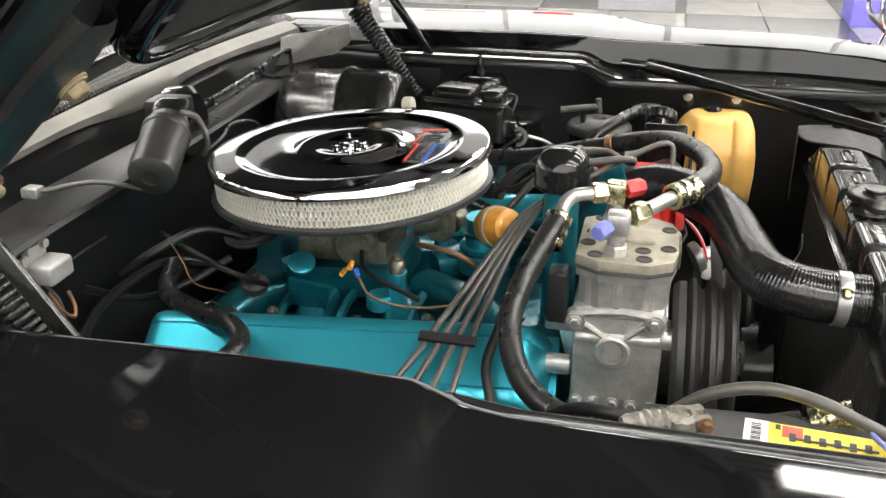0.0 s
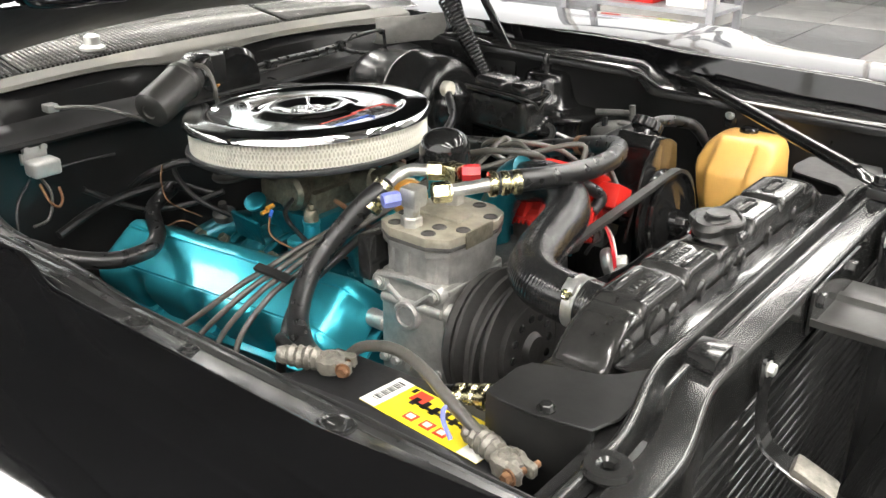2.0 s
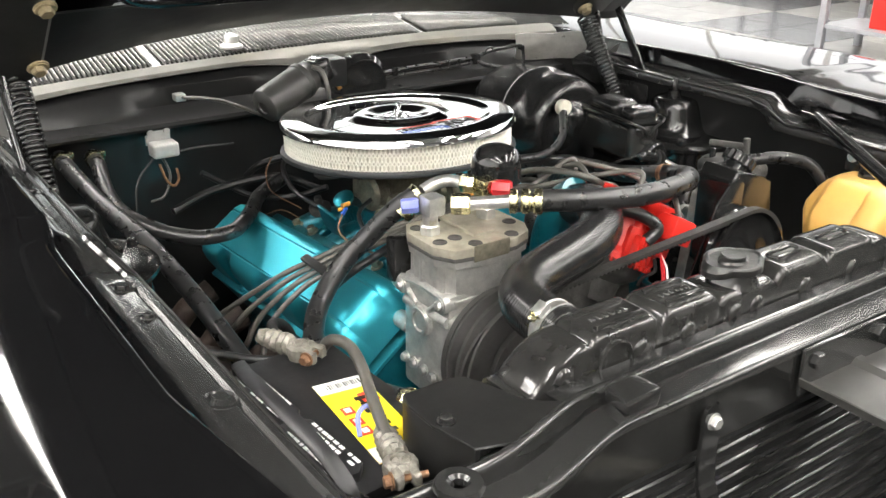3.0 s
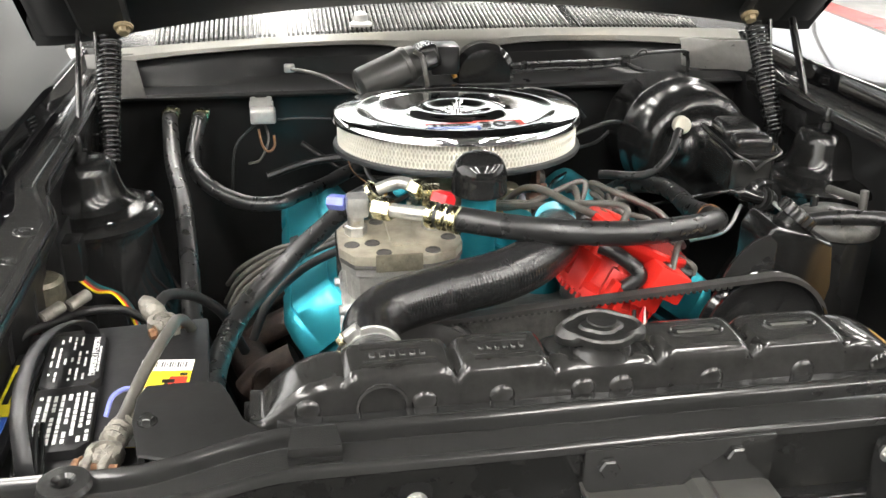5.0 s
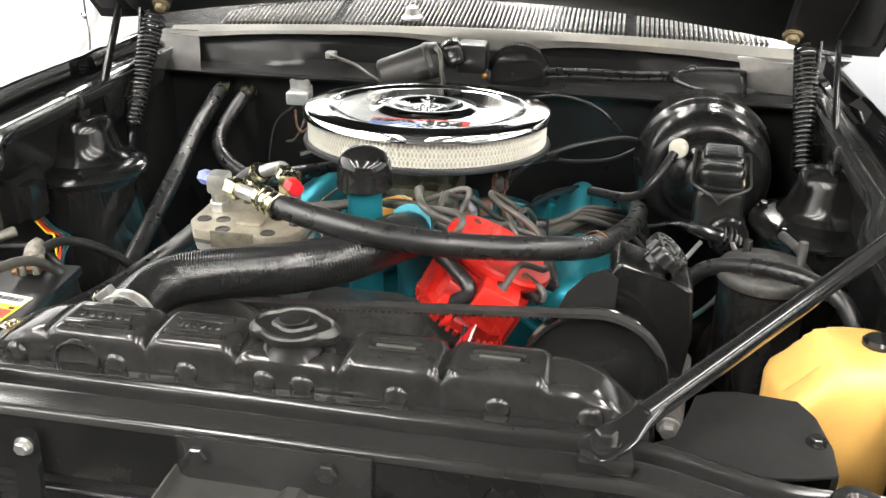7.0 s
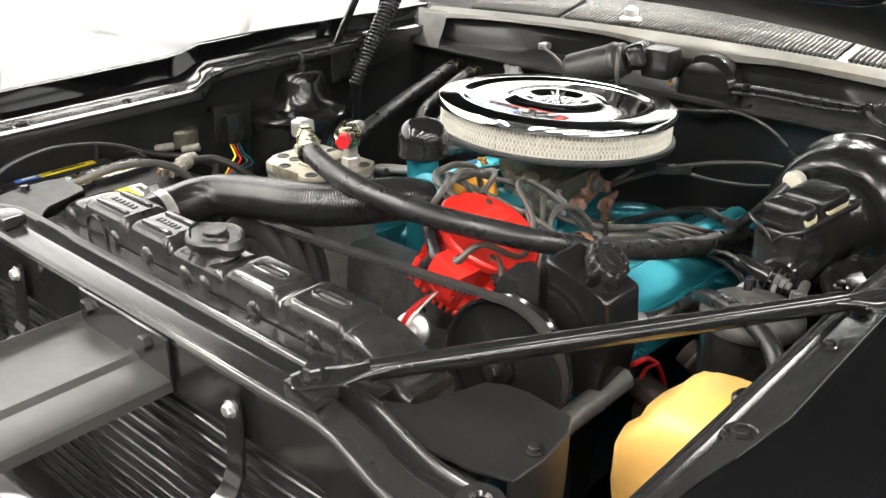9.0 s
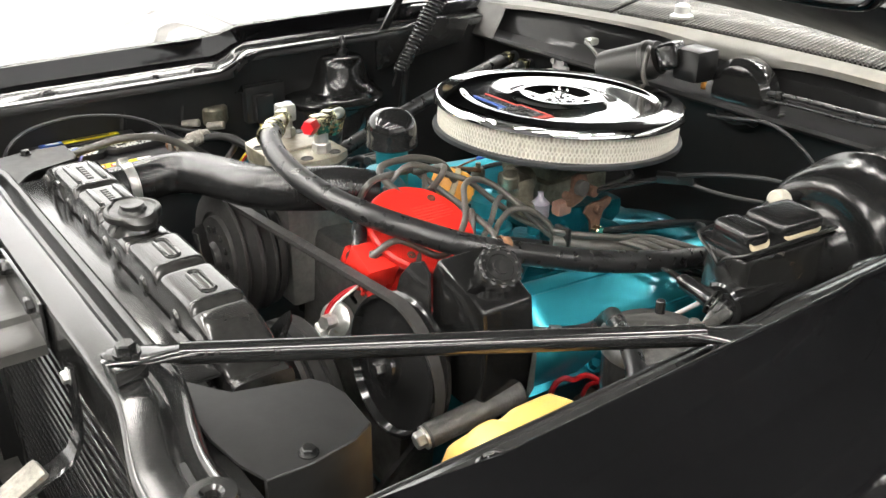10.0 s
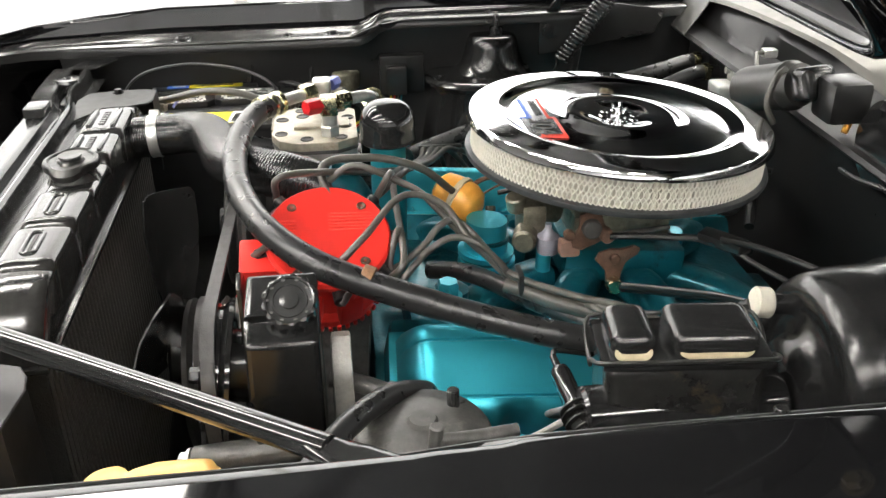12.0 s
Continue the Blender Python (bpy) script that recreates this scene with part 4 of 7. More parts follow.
def hump(x):
    """Height of the tank's top across the car."""
    edges = [-0.307, -0.232, -0.137, -0.055, 0.035, 0.122, 0.212, 0.292]
    z = 0.936
    for i, (a, b) in enumerate(zip(edges, edges[1:])):
        if a <= x <= b:
            u = (x - a) / (b - a)
            h = 0.011 if i != 3 else 0.0045
            q = min(1, min(u, 1 - u) / 0.15)
            bump_h = h * (q * (2 - q)) ** 0.8
            if i == 0:
                return z - 0.046 * (1 - u) ** 2.2 + 0.0055
            if i == 6:
                return z - 0.046 * u ** 2.2 + 0.0055
            return z + bump_h
    return z - 0.046


bm = B()
rows = []
for x in np.linspace(-0.307, 0.292, 241):
    t = hump(x)
    rows.append([(x, -0.6535, 0.884), (x, -0.6535, 0.894), (x, -0.6515, 0.899), (x, -0.6508, max(0.9035, t - 0.0115)), (x, -0.6500, max(0.9055, t - 0.0068)), (x, -0.6482, max(0.907, t - 0.0032)), (x, -0.6452, max(0.908, t - 0.0008)), (x, -0.6405, max(0.9083, t + 0.0004)), (x, -0.628, max(0.9085, t + 0.001)), (x, -0.612, max(0.9085, t + 0.001)), (x, -0.603, max(0.908, t + 0.0005)),
                 (x, -0.5975, max(0.9075, t - 0.001)), (x, -0.5945, max(0.906, t - 0.006)), (x, -0.593, 0.9), (x, -0.593, 0.884)])
loft(bm, rows, True, True)
tank = part("top_tank", bm, "tank", rad, "worn black top tank with pressed humps", 50)
# seam flange
bm = B()
box(bm, (-0.0075, -0.623, 0.888), (0.612, 0.07, 0.006), None, 0.002)
part("seam", bm, "tank", tank)
# raised bars, pressed letters and slots on the humps
for xc, w in ((-0.184, 0.062), (-0.096, 0.052)):
    for yy in (-0.638, -0.608):
        bm = B()
        box(bm, (xc, yy, 0.9488), (w, 0.006, 0.004), None, 0.0018)
        part("raised_bar", bm, "tank", tank)
    for i in range(6):
        bm = B()
        box(bm, (xc - w * 0.34 + i * w * 0.135, -0.623, 0.9482), (w * 0.08, 0.008, 0.0022), None, 0.0008, 1)
        part("embossed_mark", bm, "tank", tank)
for xc in (0.079, 0.167):
    bm = B()
    ring = []
    for i in range(33):
        a = 2 * math.pi * i / 32
        ring.append((xc + math.copysign(0.017, math.cos(a)) + 0.0065 * math.cos(a), -0.622 + 0.0065 * math.sin(a), 0.9482))
    tube(bm, ring, 0.0019, 8, 1, False, False)
    part("slot_ridge", bm, "tank", tank)
    # No slot is cut: a dark bar puts in its shade
    bm = B()
    box(bm, (xc, -0.622, 0.9478), (0.034, 0.004, 0.002), None, 0.0006, 1)
    part("slot", bm, "dark", tank)
for x in (-0.26, -0.165, -0.1, -0.03, 0.004, 0.085, 0.17, 0.245):
    bm = B()
    lathe(bm, [(0.0115, -0.001), (0.0105, 0.0018), (0.008, 0.0038), (0.004, 0.0046), (0, 0.0048)], along((x, -0.6505, 0.917), (0, -1, 0)), 20)
    part("dimple", bm, "tank", tank)
bm = B()
lathe(bm, [(0.0215, 0), (0.0215, 0.0035), (0.0195, 0.0045), (0.018, 0.002), (0, 0.002)], along((-0.2, -0.6505, 0.917), (0, -1, 0)), 30)
part("round_boss", bm, "tank", tank)
# filler neck, cap
bm = B()
lathe(bm, [(0.029, 0.938), (0.026, 0.944), (0.024, 0.949), (0.024, 0.954), (0.029, 0.957), (0.029, 0.959), (0, 0.959)], Matrix.Translation((-0.009, -0.624, 0)), 36)
part("filler_neck", bm, "tank", tank)
bm = B()
n = 72
prof = []
for i in range(n):
    a = 2 * math.pi * i / n
    ear = max(0, abs(math.cos(a)) - 0.78) / 0.22
    prof.append((0.030 + 0.0002 * math.cos(a * 24) + 0.010 * ear ** 1.3, a, ear))
rows = []
for k, z in ((0.93, 0.9535), (0.99, 0.954), (1.0, 0.9555), (1.0, 0.9605), (0.96, 0.9625), (0.86, 0.963), (0.80, 0.961), (0.5, 0.9608), (0.45, 0.963), (0.2, 0.966)):
    rows.append([(-0.009 + r * k * math.cos(a), -0.624 + r * k * math.sin(a), z - 0.004 * ear * (k > 0.9)) for r, a, ear in prof])
loft(bm, rows, True, True)
cap = part("radiator_cap", bm, "capmetal", rad, "dull grey metal two-eared pressure cap", 30)
bm = B()
lathe(bm, [(0.013, 0.966), (0.0125, 0.9675), (0.004, 0.967), (0, 0.9668)], Matrix.Translation((-0.009, -0.624, 0)), 28)
part("rivet_disc", bm, "capmetal", cap, "worn grey centre disc")
# outlet neck at the back of the tank
bm = B()
cyl(bm, (-0.197, -0.598, 0.913), (0, 1, 0.0), 0.0225, 0.055, 32)
part("outlet_neck", bm, "tank", tank)

# ---------------------------------------------------------------- engine
ENG = pose(0, 0, 0, -4.5, 0, 0)


def eng(x, y, z):
    """Engine axes: tipped down towards the rear."""
    return (ENG @ Vector((x, y, z - 0.8))) + Vector((0, 0, 0.8))


def engm(x, y, z):
    return Matrix.Translation((0, 0, 0.8)) @ ENG @ Matrix.Translation((x, y, z - 0.8))


block = thing("engine", (0, 0, 0.45), "turquoise painted V8 engine with cast intake manifold", "engine")
bm = B()
prism(bm, [(-0.17, 0.0), (0.17, 0.0), (0.2, 0.12), (0.16, 0.25), (0.1, 0.3), (-0.1, 0.3), (-0.16, 0.25), (-0.2, 0.12)], 0.56, engm(0, 0.26, 0.42) @ pose(0, 0, 0, 90, 0, 0), 0.01)
part("cylinder_block", bm, "teal_shade", block)


def valve_cover(s):
    # local: x outwards and down the bank, y along, z off the bank
    m = engm(s * 0.205, -0.038, 0.747) @ pose(0, 0, 0, 0, s * 36, 0)
    W, Ln, H = 0.112, 0.49, 0.07
    bm = B()
    rows = []
    for y in np.linspace(-Ln / 2, Ln / 2, 110):
        e = min(1, (Ln / 2 - abs(y)) / 0.036)
        e = (1 - (1 - e) ** 2.4) ** 0.55
        pocket = max(math.exp(-((y - q) / 0.017) ** 4) for q in (-0.13, 0.0, 0.13))
        h = H * (0.15 + 0.85 * e)
        w = W * (0.94 + 0.06 * e)
        row = []
        for u, v in ((-0.5, 0.0), (-0.5, 0.35), (-0.49, 0.62), (-0.46, 0.82), (-0.40, 0.95), (-0.32, 1.0), (-0.28, 1.004), (-0.268, 0.972), (-0.258, 0.972), (-0.246, 1.006), (0, 1.012), (0.246, 1.006), (0.258, 0.972), (0.268, 0.972), (0.28, 1.004), (0.32, 1.0), (0.4, 0.95), (0.46, 0.82), (0.49, 0.62), (0.5, 0.35), (0.5, 0.0)):
            pinch = 1 - 0.2 * pocket * ease(0.3, 0.48, u)
            row.append(tuple(m @ Vector((s * w * u * pinch, y, h * v * (1 - 0.16 * pocket * ease(0.27, 0.42, u) * (v > 0.5))))))
        rows.append(row)
    loft(bm, rows, False)
    vc = part("valve_cover", bm, "teal", block, "metallic turquoise valve cover with a crease", 45)
    bm = B()
    box(bm, (0, 0, -0.002), (W + 0.02, Ln + 0.014, 0.006), m, 0.002)
    part("flange", bm, "teal", vc)
    for y in (-0.2, -0.07, 0.07, 0.2):
        for u in (-s * 0.06,):
            bm = B()
            hexa(bm, m @ Vector((u, y, 0.001)), m.to_3x3() @ Vector((0, 0, 1)), 0.006, 0.007)
            part("cover_bolt", bm, "teal", vc)
    for y in (-0.13, 0.0, 0.13):
        bm = B()
        hexa(bm, m @ Vector((s * 0.056, y, 0.001)), m.to_3x3() @ Vector((0, 0, 1)), 0.007, 0.009)
        part("pocket_bolt", bm, "teal", vc)
    # head casting below
    bm = B()
    box(bm, (-s * 0.01, 0, -0.06), (0.15, 0.5, 0.11), m, 0.01)
    part("cylinder_head", bm, "teal_shade", block)
    # exhaust manifold
    bm = B()
    tube(bm, [eng(s * 0.30, -0.22, 0.66), eng(s * 0.335, -0.1, 0.645), eng(s * 0.34, 0.08, 0.63), eng(s * 0.33, 0.2, 0.58), eng(s * 0.3, 0.26, 0.45)], 0.027, 14, 6)
    for y in (-0.2, -0.07, 0.06, 0.19):
        tube(bm, [eng(s * 0.27, y, 0.69), eng(s * 0.31, y, 0.67), eng(s * 0.335, y, 0.645)], 0.02, 10, 4)
    part("exhaust_manifold", bm, "sootrust", block, "rusty exhaust manifold")


valve_cover(-1)
valve_cover(1)

# intake manifold: centre plenum, runners and a timing cover
bm = B()
box(bm, (0, 0, 0), (0.25, 0.46, 0.05), engm(0, -0.03, 0.738), 0.012)
im = part("intake_manifold", bm, "teal_shade", block, "cast turquoise intake manifold")
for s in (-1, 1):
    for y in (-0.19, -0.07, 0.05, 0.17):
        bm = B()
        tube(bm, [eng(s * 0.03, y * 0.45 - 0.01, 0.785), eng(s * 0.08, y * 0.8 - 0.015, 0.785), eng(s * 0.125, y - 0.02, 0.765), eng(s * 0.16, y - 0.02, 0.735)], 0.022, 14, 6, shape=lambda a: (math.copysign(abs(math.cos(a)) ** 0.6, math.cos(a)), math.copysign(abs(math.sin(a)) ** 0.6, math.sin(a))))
        part("runner", bm, "teal_shade", im)
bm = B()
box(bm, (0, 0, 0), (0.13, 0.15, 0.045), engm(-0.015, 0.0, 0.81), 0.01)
part("carb_pad", bm, "teal_shade", im)
for x, y in ((-0.1, -0.16), (-0.12, 0.02), (0.09, -0.2), (0.11, -0.09), (0.12, 0.05), (-0.07, -0.22), (0.05, -0.235), (0.04, -0.215)):
    bm = B()
    p = eng(x, y, 0.764)
    hexa(bm, p, (0, 0.05, 1), 0.011, 0.016)
    part("manifold_bolt", bm, "teal_shade", im)
bm = B()
cyl(bm, eng(-0.105, -0.06, 0.79), (0, 0, 1), 0.018, 0.02, 24, 0.003)
part("plug", bm, "teal", im)
bm = B()
box(bm, (0, 0, 0), (0.26, 0.06, 0.3), engm(0, -0.335, 0.66), 0.015)
part("timing_cover", bm, "greymetal", block, "dirty grey timing cover")
# thermostat housing
bm = B()
tube(bm, [eng(0.03, -0.30, 0.79), eng(0.03, -0.305, 0.84), (0.03, -0.325, 0.92), (0.03, -0.35, 0.94)], 0.025, 18, 6)
part("thermostat_housing", bm, "teal_shade", block)
# bolts and a drain valve in front of the driver's cover
for p, r, h, mt in (((0.136, -0.224, 0.835), 0.012, 0.022, "teal"), ((0.14, -0.238, 0.832), 0.009, 0.014, "teal"), ((0.12, -0.215, 0.825), 0.016, 0.012, "teal_shade"), ((0.03, -0.165, 0.80), 0.034, 0.026, "teal"), ((0.03, -0.165, 0.826), 0.0305, 0.005, "teal_shade"), ((0.03, -0.165, 0.831), 0.033, 0.006, "teal"), ((0.03, -0.165, 0.837), 0.0255, 0.014, "teal"), ((0.03, -0.165, 0.851), 0.0275, 0.004, "teal_shade"), ((0.03, -0.165, 0.855), 0.024, 0.02, "teal")):
    bm = B()
    (hexa if r < 0.013 else cyl)(bm, p, (0, 0.05, 1), r, h)
    part("boss", bm, mt, block)
# coolant switch stub, side plate and studs on the passenger side of the manifold
bm = B()
lathe(bm, [(0, 0), (0.0115, 0), (0.0115, 0.045), (0.0125, 0.046), (0.0125, 0.05), (0, 0.05)], Matrix.Translation((-0.10, -0.081, 0.795)), 24)
stub = part("switch_stub", bm, "teal", block)
bm = B()
lathe(bm, [(0, 0), (0.0105, 0), (0.0105, 0.012), (0.008, 0.016), (0.004, 0.017), (0.004, 0.024), (0, 0.024)], Matrix.Translation((-0.10, -0.081, 0.845)), 20)
part("switch", bm, "carb", stub, "dull grey coolant switch")
bm = B()
box(bm, (0, 0, 0), (0.006, 0.05, 0.05), engm(-0.125, 0.025, 0.815) @ pose(0, 0, 0, 18, -25, 0), 0.002)
part("side_plate", bm, "teal_shade", im)
bm = B()
lathe(bm, [(0, 0), (0.016, 0), (0.017, 0.002), (0.017, 0.006), (0.014, 0.008), (0, 0.008)], along((-0.09, 0.047, 0.836), (-0.5, -0.15, 0.85)), 28)
part("core_plug", bm, "teal", im)
for p in ((-0.14, -0.018, 0.782), (-0.14, -0.042, 0.788), (-0.136, 0.07, 0.785), (-0.138, -0.13, 0.80), (-0.132, 0.13, 0.775)):
    bm = B()
    hexa(bm, p, (-0.4, 0.05, 0.9), 0.007, 0.011)
    part("stud_nut", bm, "carb", im)
for y in (-0.11, -0.02, 0.06):
    bm = B()
    tube(bm, [eng(-0.085, y, 0.80), eng(-0.12, y + 0.005, 0.792), eng(-0.148, y + 0.01, 0.765)], 0.006, 8, 4)
    part("casting_rib", bm, "teal_shade", im)
# oil filler
bm = B()
cyl(bm, (-0.042, -0.273, 0.78), (0, 0.01, 1), 0.021, 0.18, 32)
part("oil_filler_tube", bm, "teal", block, "turquoise oil filler tube")
oc = thing("oil_cap", (-0.042, -0.271, 0.955), "shiny black domed oil filler cap", "oil cap")
bm = B()
lathe(bm, [(0, 0.951), (0.031, 0.951), (0.0335, 0.953), (0.0335, 0.958), (0.0325, 0.961), (0.0328, 0.970), (0.0322, 0.978), (0.0304, 0.985), (0.0272, 0.991), (0.0225, 0.9955), (0.016, 0.9985), (0.008, 1.0), (0, 1.0003)], Matrix.Translation((-0.042, -0.271, 0)), 48)
part("dome", bm, "gloss", oc)

# dark engine bay floor below
bm = B()
box(bm, (0, -0.2, 0.3), (1.1, 1.1, 0.02))
solo("splash_pan", bm, "dark", "lifted-black floor under the engine", "car panel", kind="structure")

# ---------------------------------------------------------------- air cleaner
ac = thing("air_cleaner", (-0.020, 0.0, 0.9), "round chrome air cleaner with a cream pleated filter", "air cleaner")
ACM = Matrix.Translation((-0.020, 0.001, 0))
bm = B()
lathe(bm, [(0.0, 0.915), (0.11, 0.915), (0.15, 0.918), (0.172, 0.922), (0.1785, 0.925), (0.1795, 0.928), (0.1785, 0.931), (0.173, 0.932), (0.15, 0.929), (0, 0.929)], ACM, 128)
part("base_plate", bm, "baserubber", ac, "dark grey base rim")
bm = B()
n = 220
rows = []
for z in (0.929, 0.972):
    rows.append([(-0.020 + (0.166 + 0.003 * (i % 2)) * math.cos(2 * math.pi * i / n), 0.001 + (0.166 + 0.003 * (i % 2)) * math.sin(2 * math.pi * i / n), z) for i in range(n)])
loft(bm, rows, True)
flt = part("filter_element", bm, "paper", ac, "cream pleated paper filter", 20)
bm = B()
n, h0, h1, R = 190, 0.931, 0.966, 0.1712
for sgn in (-1, 1):
    for i in range(n):
        L = []
        for k in range(13):
            f = k / 12
            a = 2 * math.pi * (i + sgn * (3.0 * f + 0.12 * math.sin(6 * math.pi * f))) / n
            rr = R + 0.0006 * sgn
            L.append((-0.020 + rr * math.cos(a), 0.001 + rr * math.sin(a), h0 + (h1 - h0) * f))
        tube(bm, L, 0.00092, 4, 1, False, False)
part("wire_mesh", bm, "mesh", flt, "expanded pale wire mesh", 70)
bm = B()
lathe(bm, [(0.170, 0.9655), (0.1785, 0.9652), (0.1798, 0.9660), (0.1796, 0.9680), (0.1785, 0.9715), (0.1774, 0.9745), (0.1766, 0.9760), (0.1755, 0.9768), (0.1735, 0.9772), (0.165, 0.9778), (0.155, 0.9784), (0.147, 0.9789), (0.1435, 0.9790), (0.1410, 0.9784), (0.1378, 0.9770), (0.134, 0.9758), (0.1305, 0.9749), (0.125, 0.9745),
            (0.105, 0.9745), (0.085, 0.9746), (0.074, 0.9752), (0.0695, 0.977), (0.0655, 0.9792), (0.060, 0.9803), (0.047, 0.9795), (0.036, 0.9768), (0.029, 0.9752), (0.024, 0.9748), (0.0, 0.9748)], ACM, 160)
lid = part("lid", bm, "chrome", ac, "mirror chrome lid with a stepped centre", 60)
bm = B()
lathe(bm, [(0.0, 0.975), (0.009, 0.975), (0.009, 0.9765), (0.0042, 0.977), (0.004, 0.985), (0.002, 0.986), (0.002, 0.992), (0, 0.992)], ACM, 20)
for a in (0.6, 0.6 + math.pi):
    tube(bm, [(-0.020, 0.001, 0.979), (-0.020 + 0.007 * math.cos(a), 0.001 + 0.007 * math.sin(a), 0.983), (-0.020 + 0.011 * math.cos(a), 0.001 + 0.011 * math.sin(a), 0.987)], 0.0022, 8, 4)
part("wing_nut", bm, "chrome", ac, "chrome wing nut")
bm = B()
for i in range(8):
    a = 2 * math.pi * i / 8
    lathe(bm, [(0.005, 0.0), (0.0045, 0.001), (0, 0.0012)], Matrix.Translation((-0.020 + 0.019 * math.cos(a), 0.001 + 0.019 * math.sin(a), 0.9752)), 12)
part("embossed_ring", bm, "chrome", lid)


# decal on the lid's flat ring, towards the front
def decal(name, corners, material, dz):
    bm = B()
    vs = [bm.verts.new(c) for c in corners]
    f = bm.faces.new(vs)
    q = bmesh.ops.extrude_face_region(bm, geom=[f])
    bmesh.ops.translate(bm, verts=[v for v in q["geom"] if isinstance(v, bmesh.types.BMVert)], vec=(0, 0, 0.0003))
    return part(name, bm, material, lid)


DX, DY = -0.012, -0.099


def dq(x0, y0, x1, y1, skew=0.0):
    return [(DX + x0 + skew * y0, DY + y0, 0), (DX + x1 + skew * y0, DY + y0, 0), (DX + x1 + skew * y1, DY + y1, 0), (DX + x0 + skew * y1, DY + y1, 0)]


def dz_at(pts, z):
    return [(x, y, z) for x, y, _ in pts]


Z0 = 0.9749
decal("decal_plate", dz_at(dq(-0.066, -0.006, 0.002, 0.013), Z0), "foil", 0)
decal("decal_plate", dz_at(dq(0.002, -0.020, 0.066, 0.018), Z0), "foil", 0)
for q in ((-0.068, 0.011, 0.002, 0.0145), (0.0, 0.011, 0.0035, 0.0215), (0.0, 0.018, 0.058, 0.0215), (0.0555, -0.008, 0.068, 0.0215), (0.0645, -0.018, 0.068, -0.004)):
    decal("decal_red", dz_at(dq(*q), Z0 + 0.0004), "lab_red", 0)
for q in ((-0.066, -0.0115, 0.004, -0.0075), (0.0, -0.022, 0.004, -0.0075)):
    decal("decal_blue", dz_at(dq(*q), Z0 + 0.0004), "lab_blue", 0)
letters("decal_number", "304", 0.038, Matrix.Translation((DX + 0.033, DY - 0.001, Z0 + 0.0008)), "lab_black", lid)
letters("decal_words", "2 BARREL", 0.0125, Matrix.Translation((DX - 0.032, DY + 0.0035, Z0 + 0.0008)), "lab_black", lid)

# the whole filter housing follows the engine's rake
ac.location = (-0.020, -0.005, 0.9)
ac.rotation_euler = (radians(-3.6), 0, 0)

# ---------------------------------------------------------------- carburettor
carb = thing("carburettor", (-0.02, 0, 0.83), "dull zinc two-barrel carburettor with brown linkage", "carburettor")
bm = B()
box(bm, (-0.02, 0.0, 0.852), (0.1, 0.12, 0.035), None, 0.008)
box(bm, (-0.02, 0.0, 0.885), (0.085, 0.10, 0.04), None, 0.01)
lathe(bm, [(0.05, 0.895), (0.052, 0.9), (0.052, 0.918), (0, 0.918)], Matrix.Translation((-0.02, 0, 0)), 32)
part("body", bm, "carb", carb)
bm = B()
lathe(bm, [(0, 0), (0.026, 0), (0.028, 0.004), (0.028, 0.02), (0.022, 0.026), (0, 0.026)], along((-0.065, -0.02, 0.868), (-1, -0.1, 0)), 30)
part("choke_housing", bm, "carb", carb)
bm = B()
lathe(bm, [(0, 0), (0.02, 0), (0.02, 0.03), (0.012, 0.036), (0, 0.036)], along((0.0, -0.075, 0.872), (0.2, -1, 0.2)), 24)
part("fuel_inlet", bm, "carb", carb)
def yz_plate(name, pts, x, th, mt):
    bm = B()
    prism(bm, pts, th, Matrix(((0, 0, 1, x), (1, 0, 0, 0), (0, 1, 0, 0), (0, 0, 0, 1))), 0.0015)
    return part(name, bm, mt, carb)


yz_plate("linkage_plate", [(-0.077, 0.862), (-0.066, 0.858), (-0.052, 0.866), (-0.040, 0.870), (-0.036, 0.882), (-0.043, 0.889), (-0.045, 0.902), (-0.058, 0.906), (-0.07, 0.902), (-0.068, 0.886), (-0.076, 0.876)], 0.086, 0.005, "brown")
yz_plate("linkage_plate", [(-0.052, 0.848), (-0.047, 0.857), (-0.034, 0.861), (-0.022, 0.858), (-0.008, 0.864), (0.0, 0.860), (-0.003, 0.852), (-0.017, 0.845), (-0.022, 0.832), (-0.021, 0.814), (-0.029, 0.809), (-0.037, 0.816), (-0.037, 0.834), (-0.044, 0.84)], 0.094, 0.005, "brown")
yz_plate("linkage_plate", [(-0.04, 0.874), (-0.01, 0.879), (0.03, 0.884), (0.03, 0.889), (-0.012, 0.886), (-0.042, 0.882)], 0.1, 0.004, "dark")
# The dark boss stands for the shade in the upper plate's hole
for p, r, h, mt in (((0.088, -0.057, 0.886), 0.011, 0.012, "dark"), ((0.088, -0.082, 0.88), 0.006, 0.01, "brown"), ((0.094, -0.03, 0.85), 0.006, 0.012, "brown"), ((0.098, -0.029, 0.817), 0.0095, 0.012, "brass"), ((0.09, -0.041, 0.879), 0.008, 0.016, "brown")):
    bm = B()
    cyl(bm, p, (1, 0, 0.05), r, h, 20, 0.0015)
    part("linkage_boss", bm, mt, carb)
bm = B()
box(bm, (0.08, -0.078, 0.858), (0.018, 0.024, 0.02), None, 0.005)
part("fast_idle_cam", bm, "pinkish", carb, "dull pink plastic cam")
bm = B()
lathe(bm, [(0, 0), (0.012, 0), (0.013, 0.004), (0.013, 0.02), (0.008, 0.024), (0.004, 0.03), (0.004, 0.036), (0, 0.036)], Matrix.Translation((0.058, -0.097, 0.842)), 24)
part("idle_solenoid", bm, "lilac", carb, "pale grey plastic solenoid")
bm = B()
cyl(bm, (0.05, -0.1, 0.815), (0.05, 0, 1), 0.009, 0.03, 18)
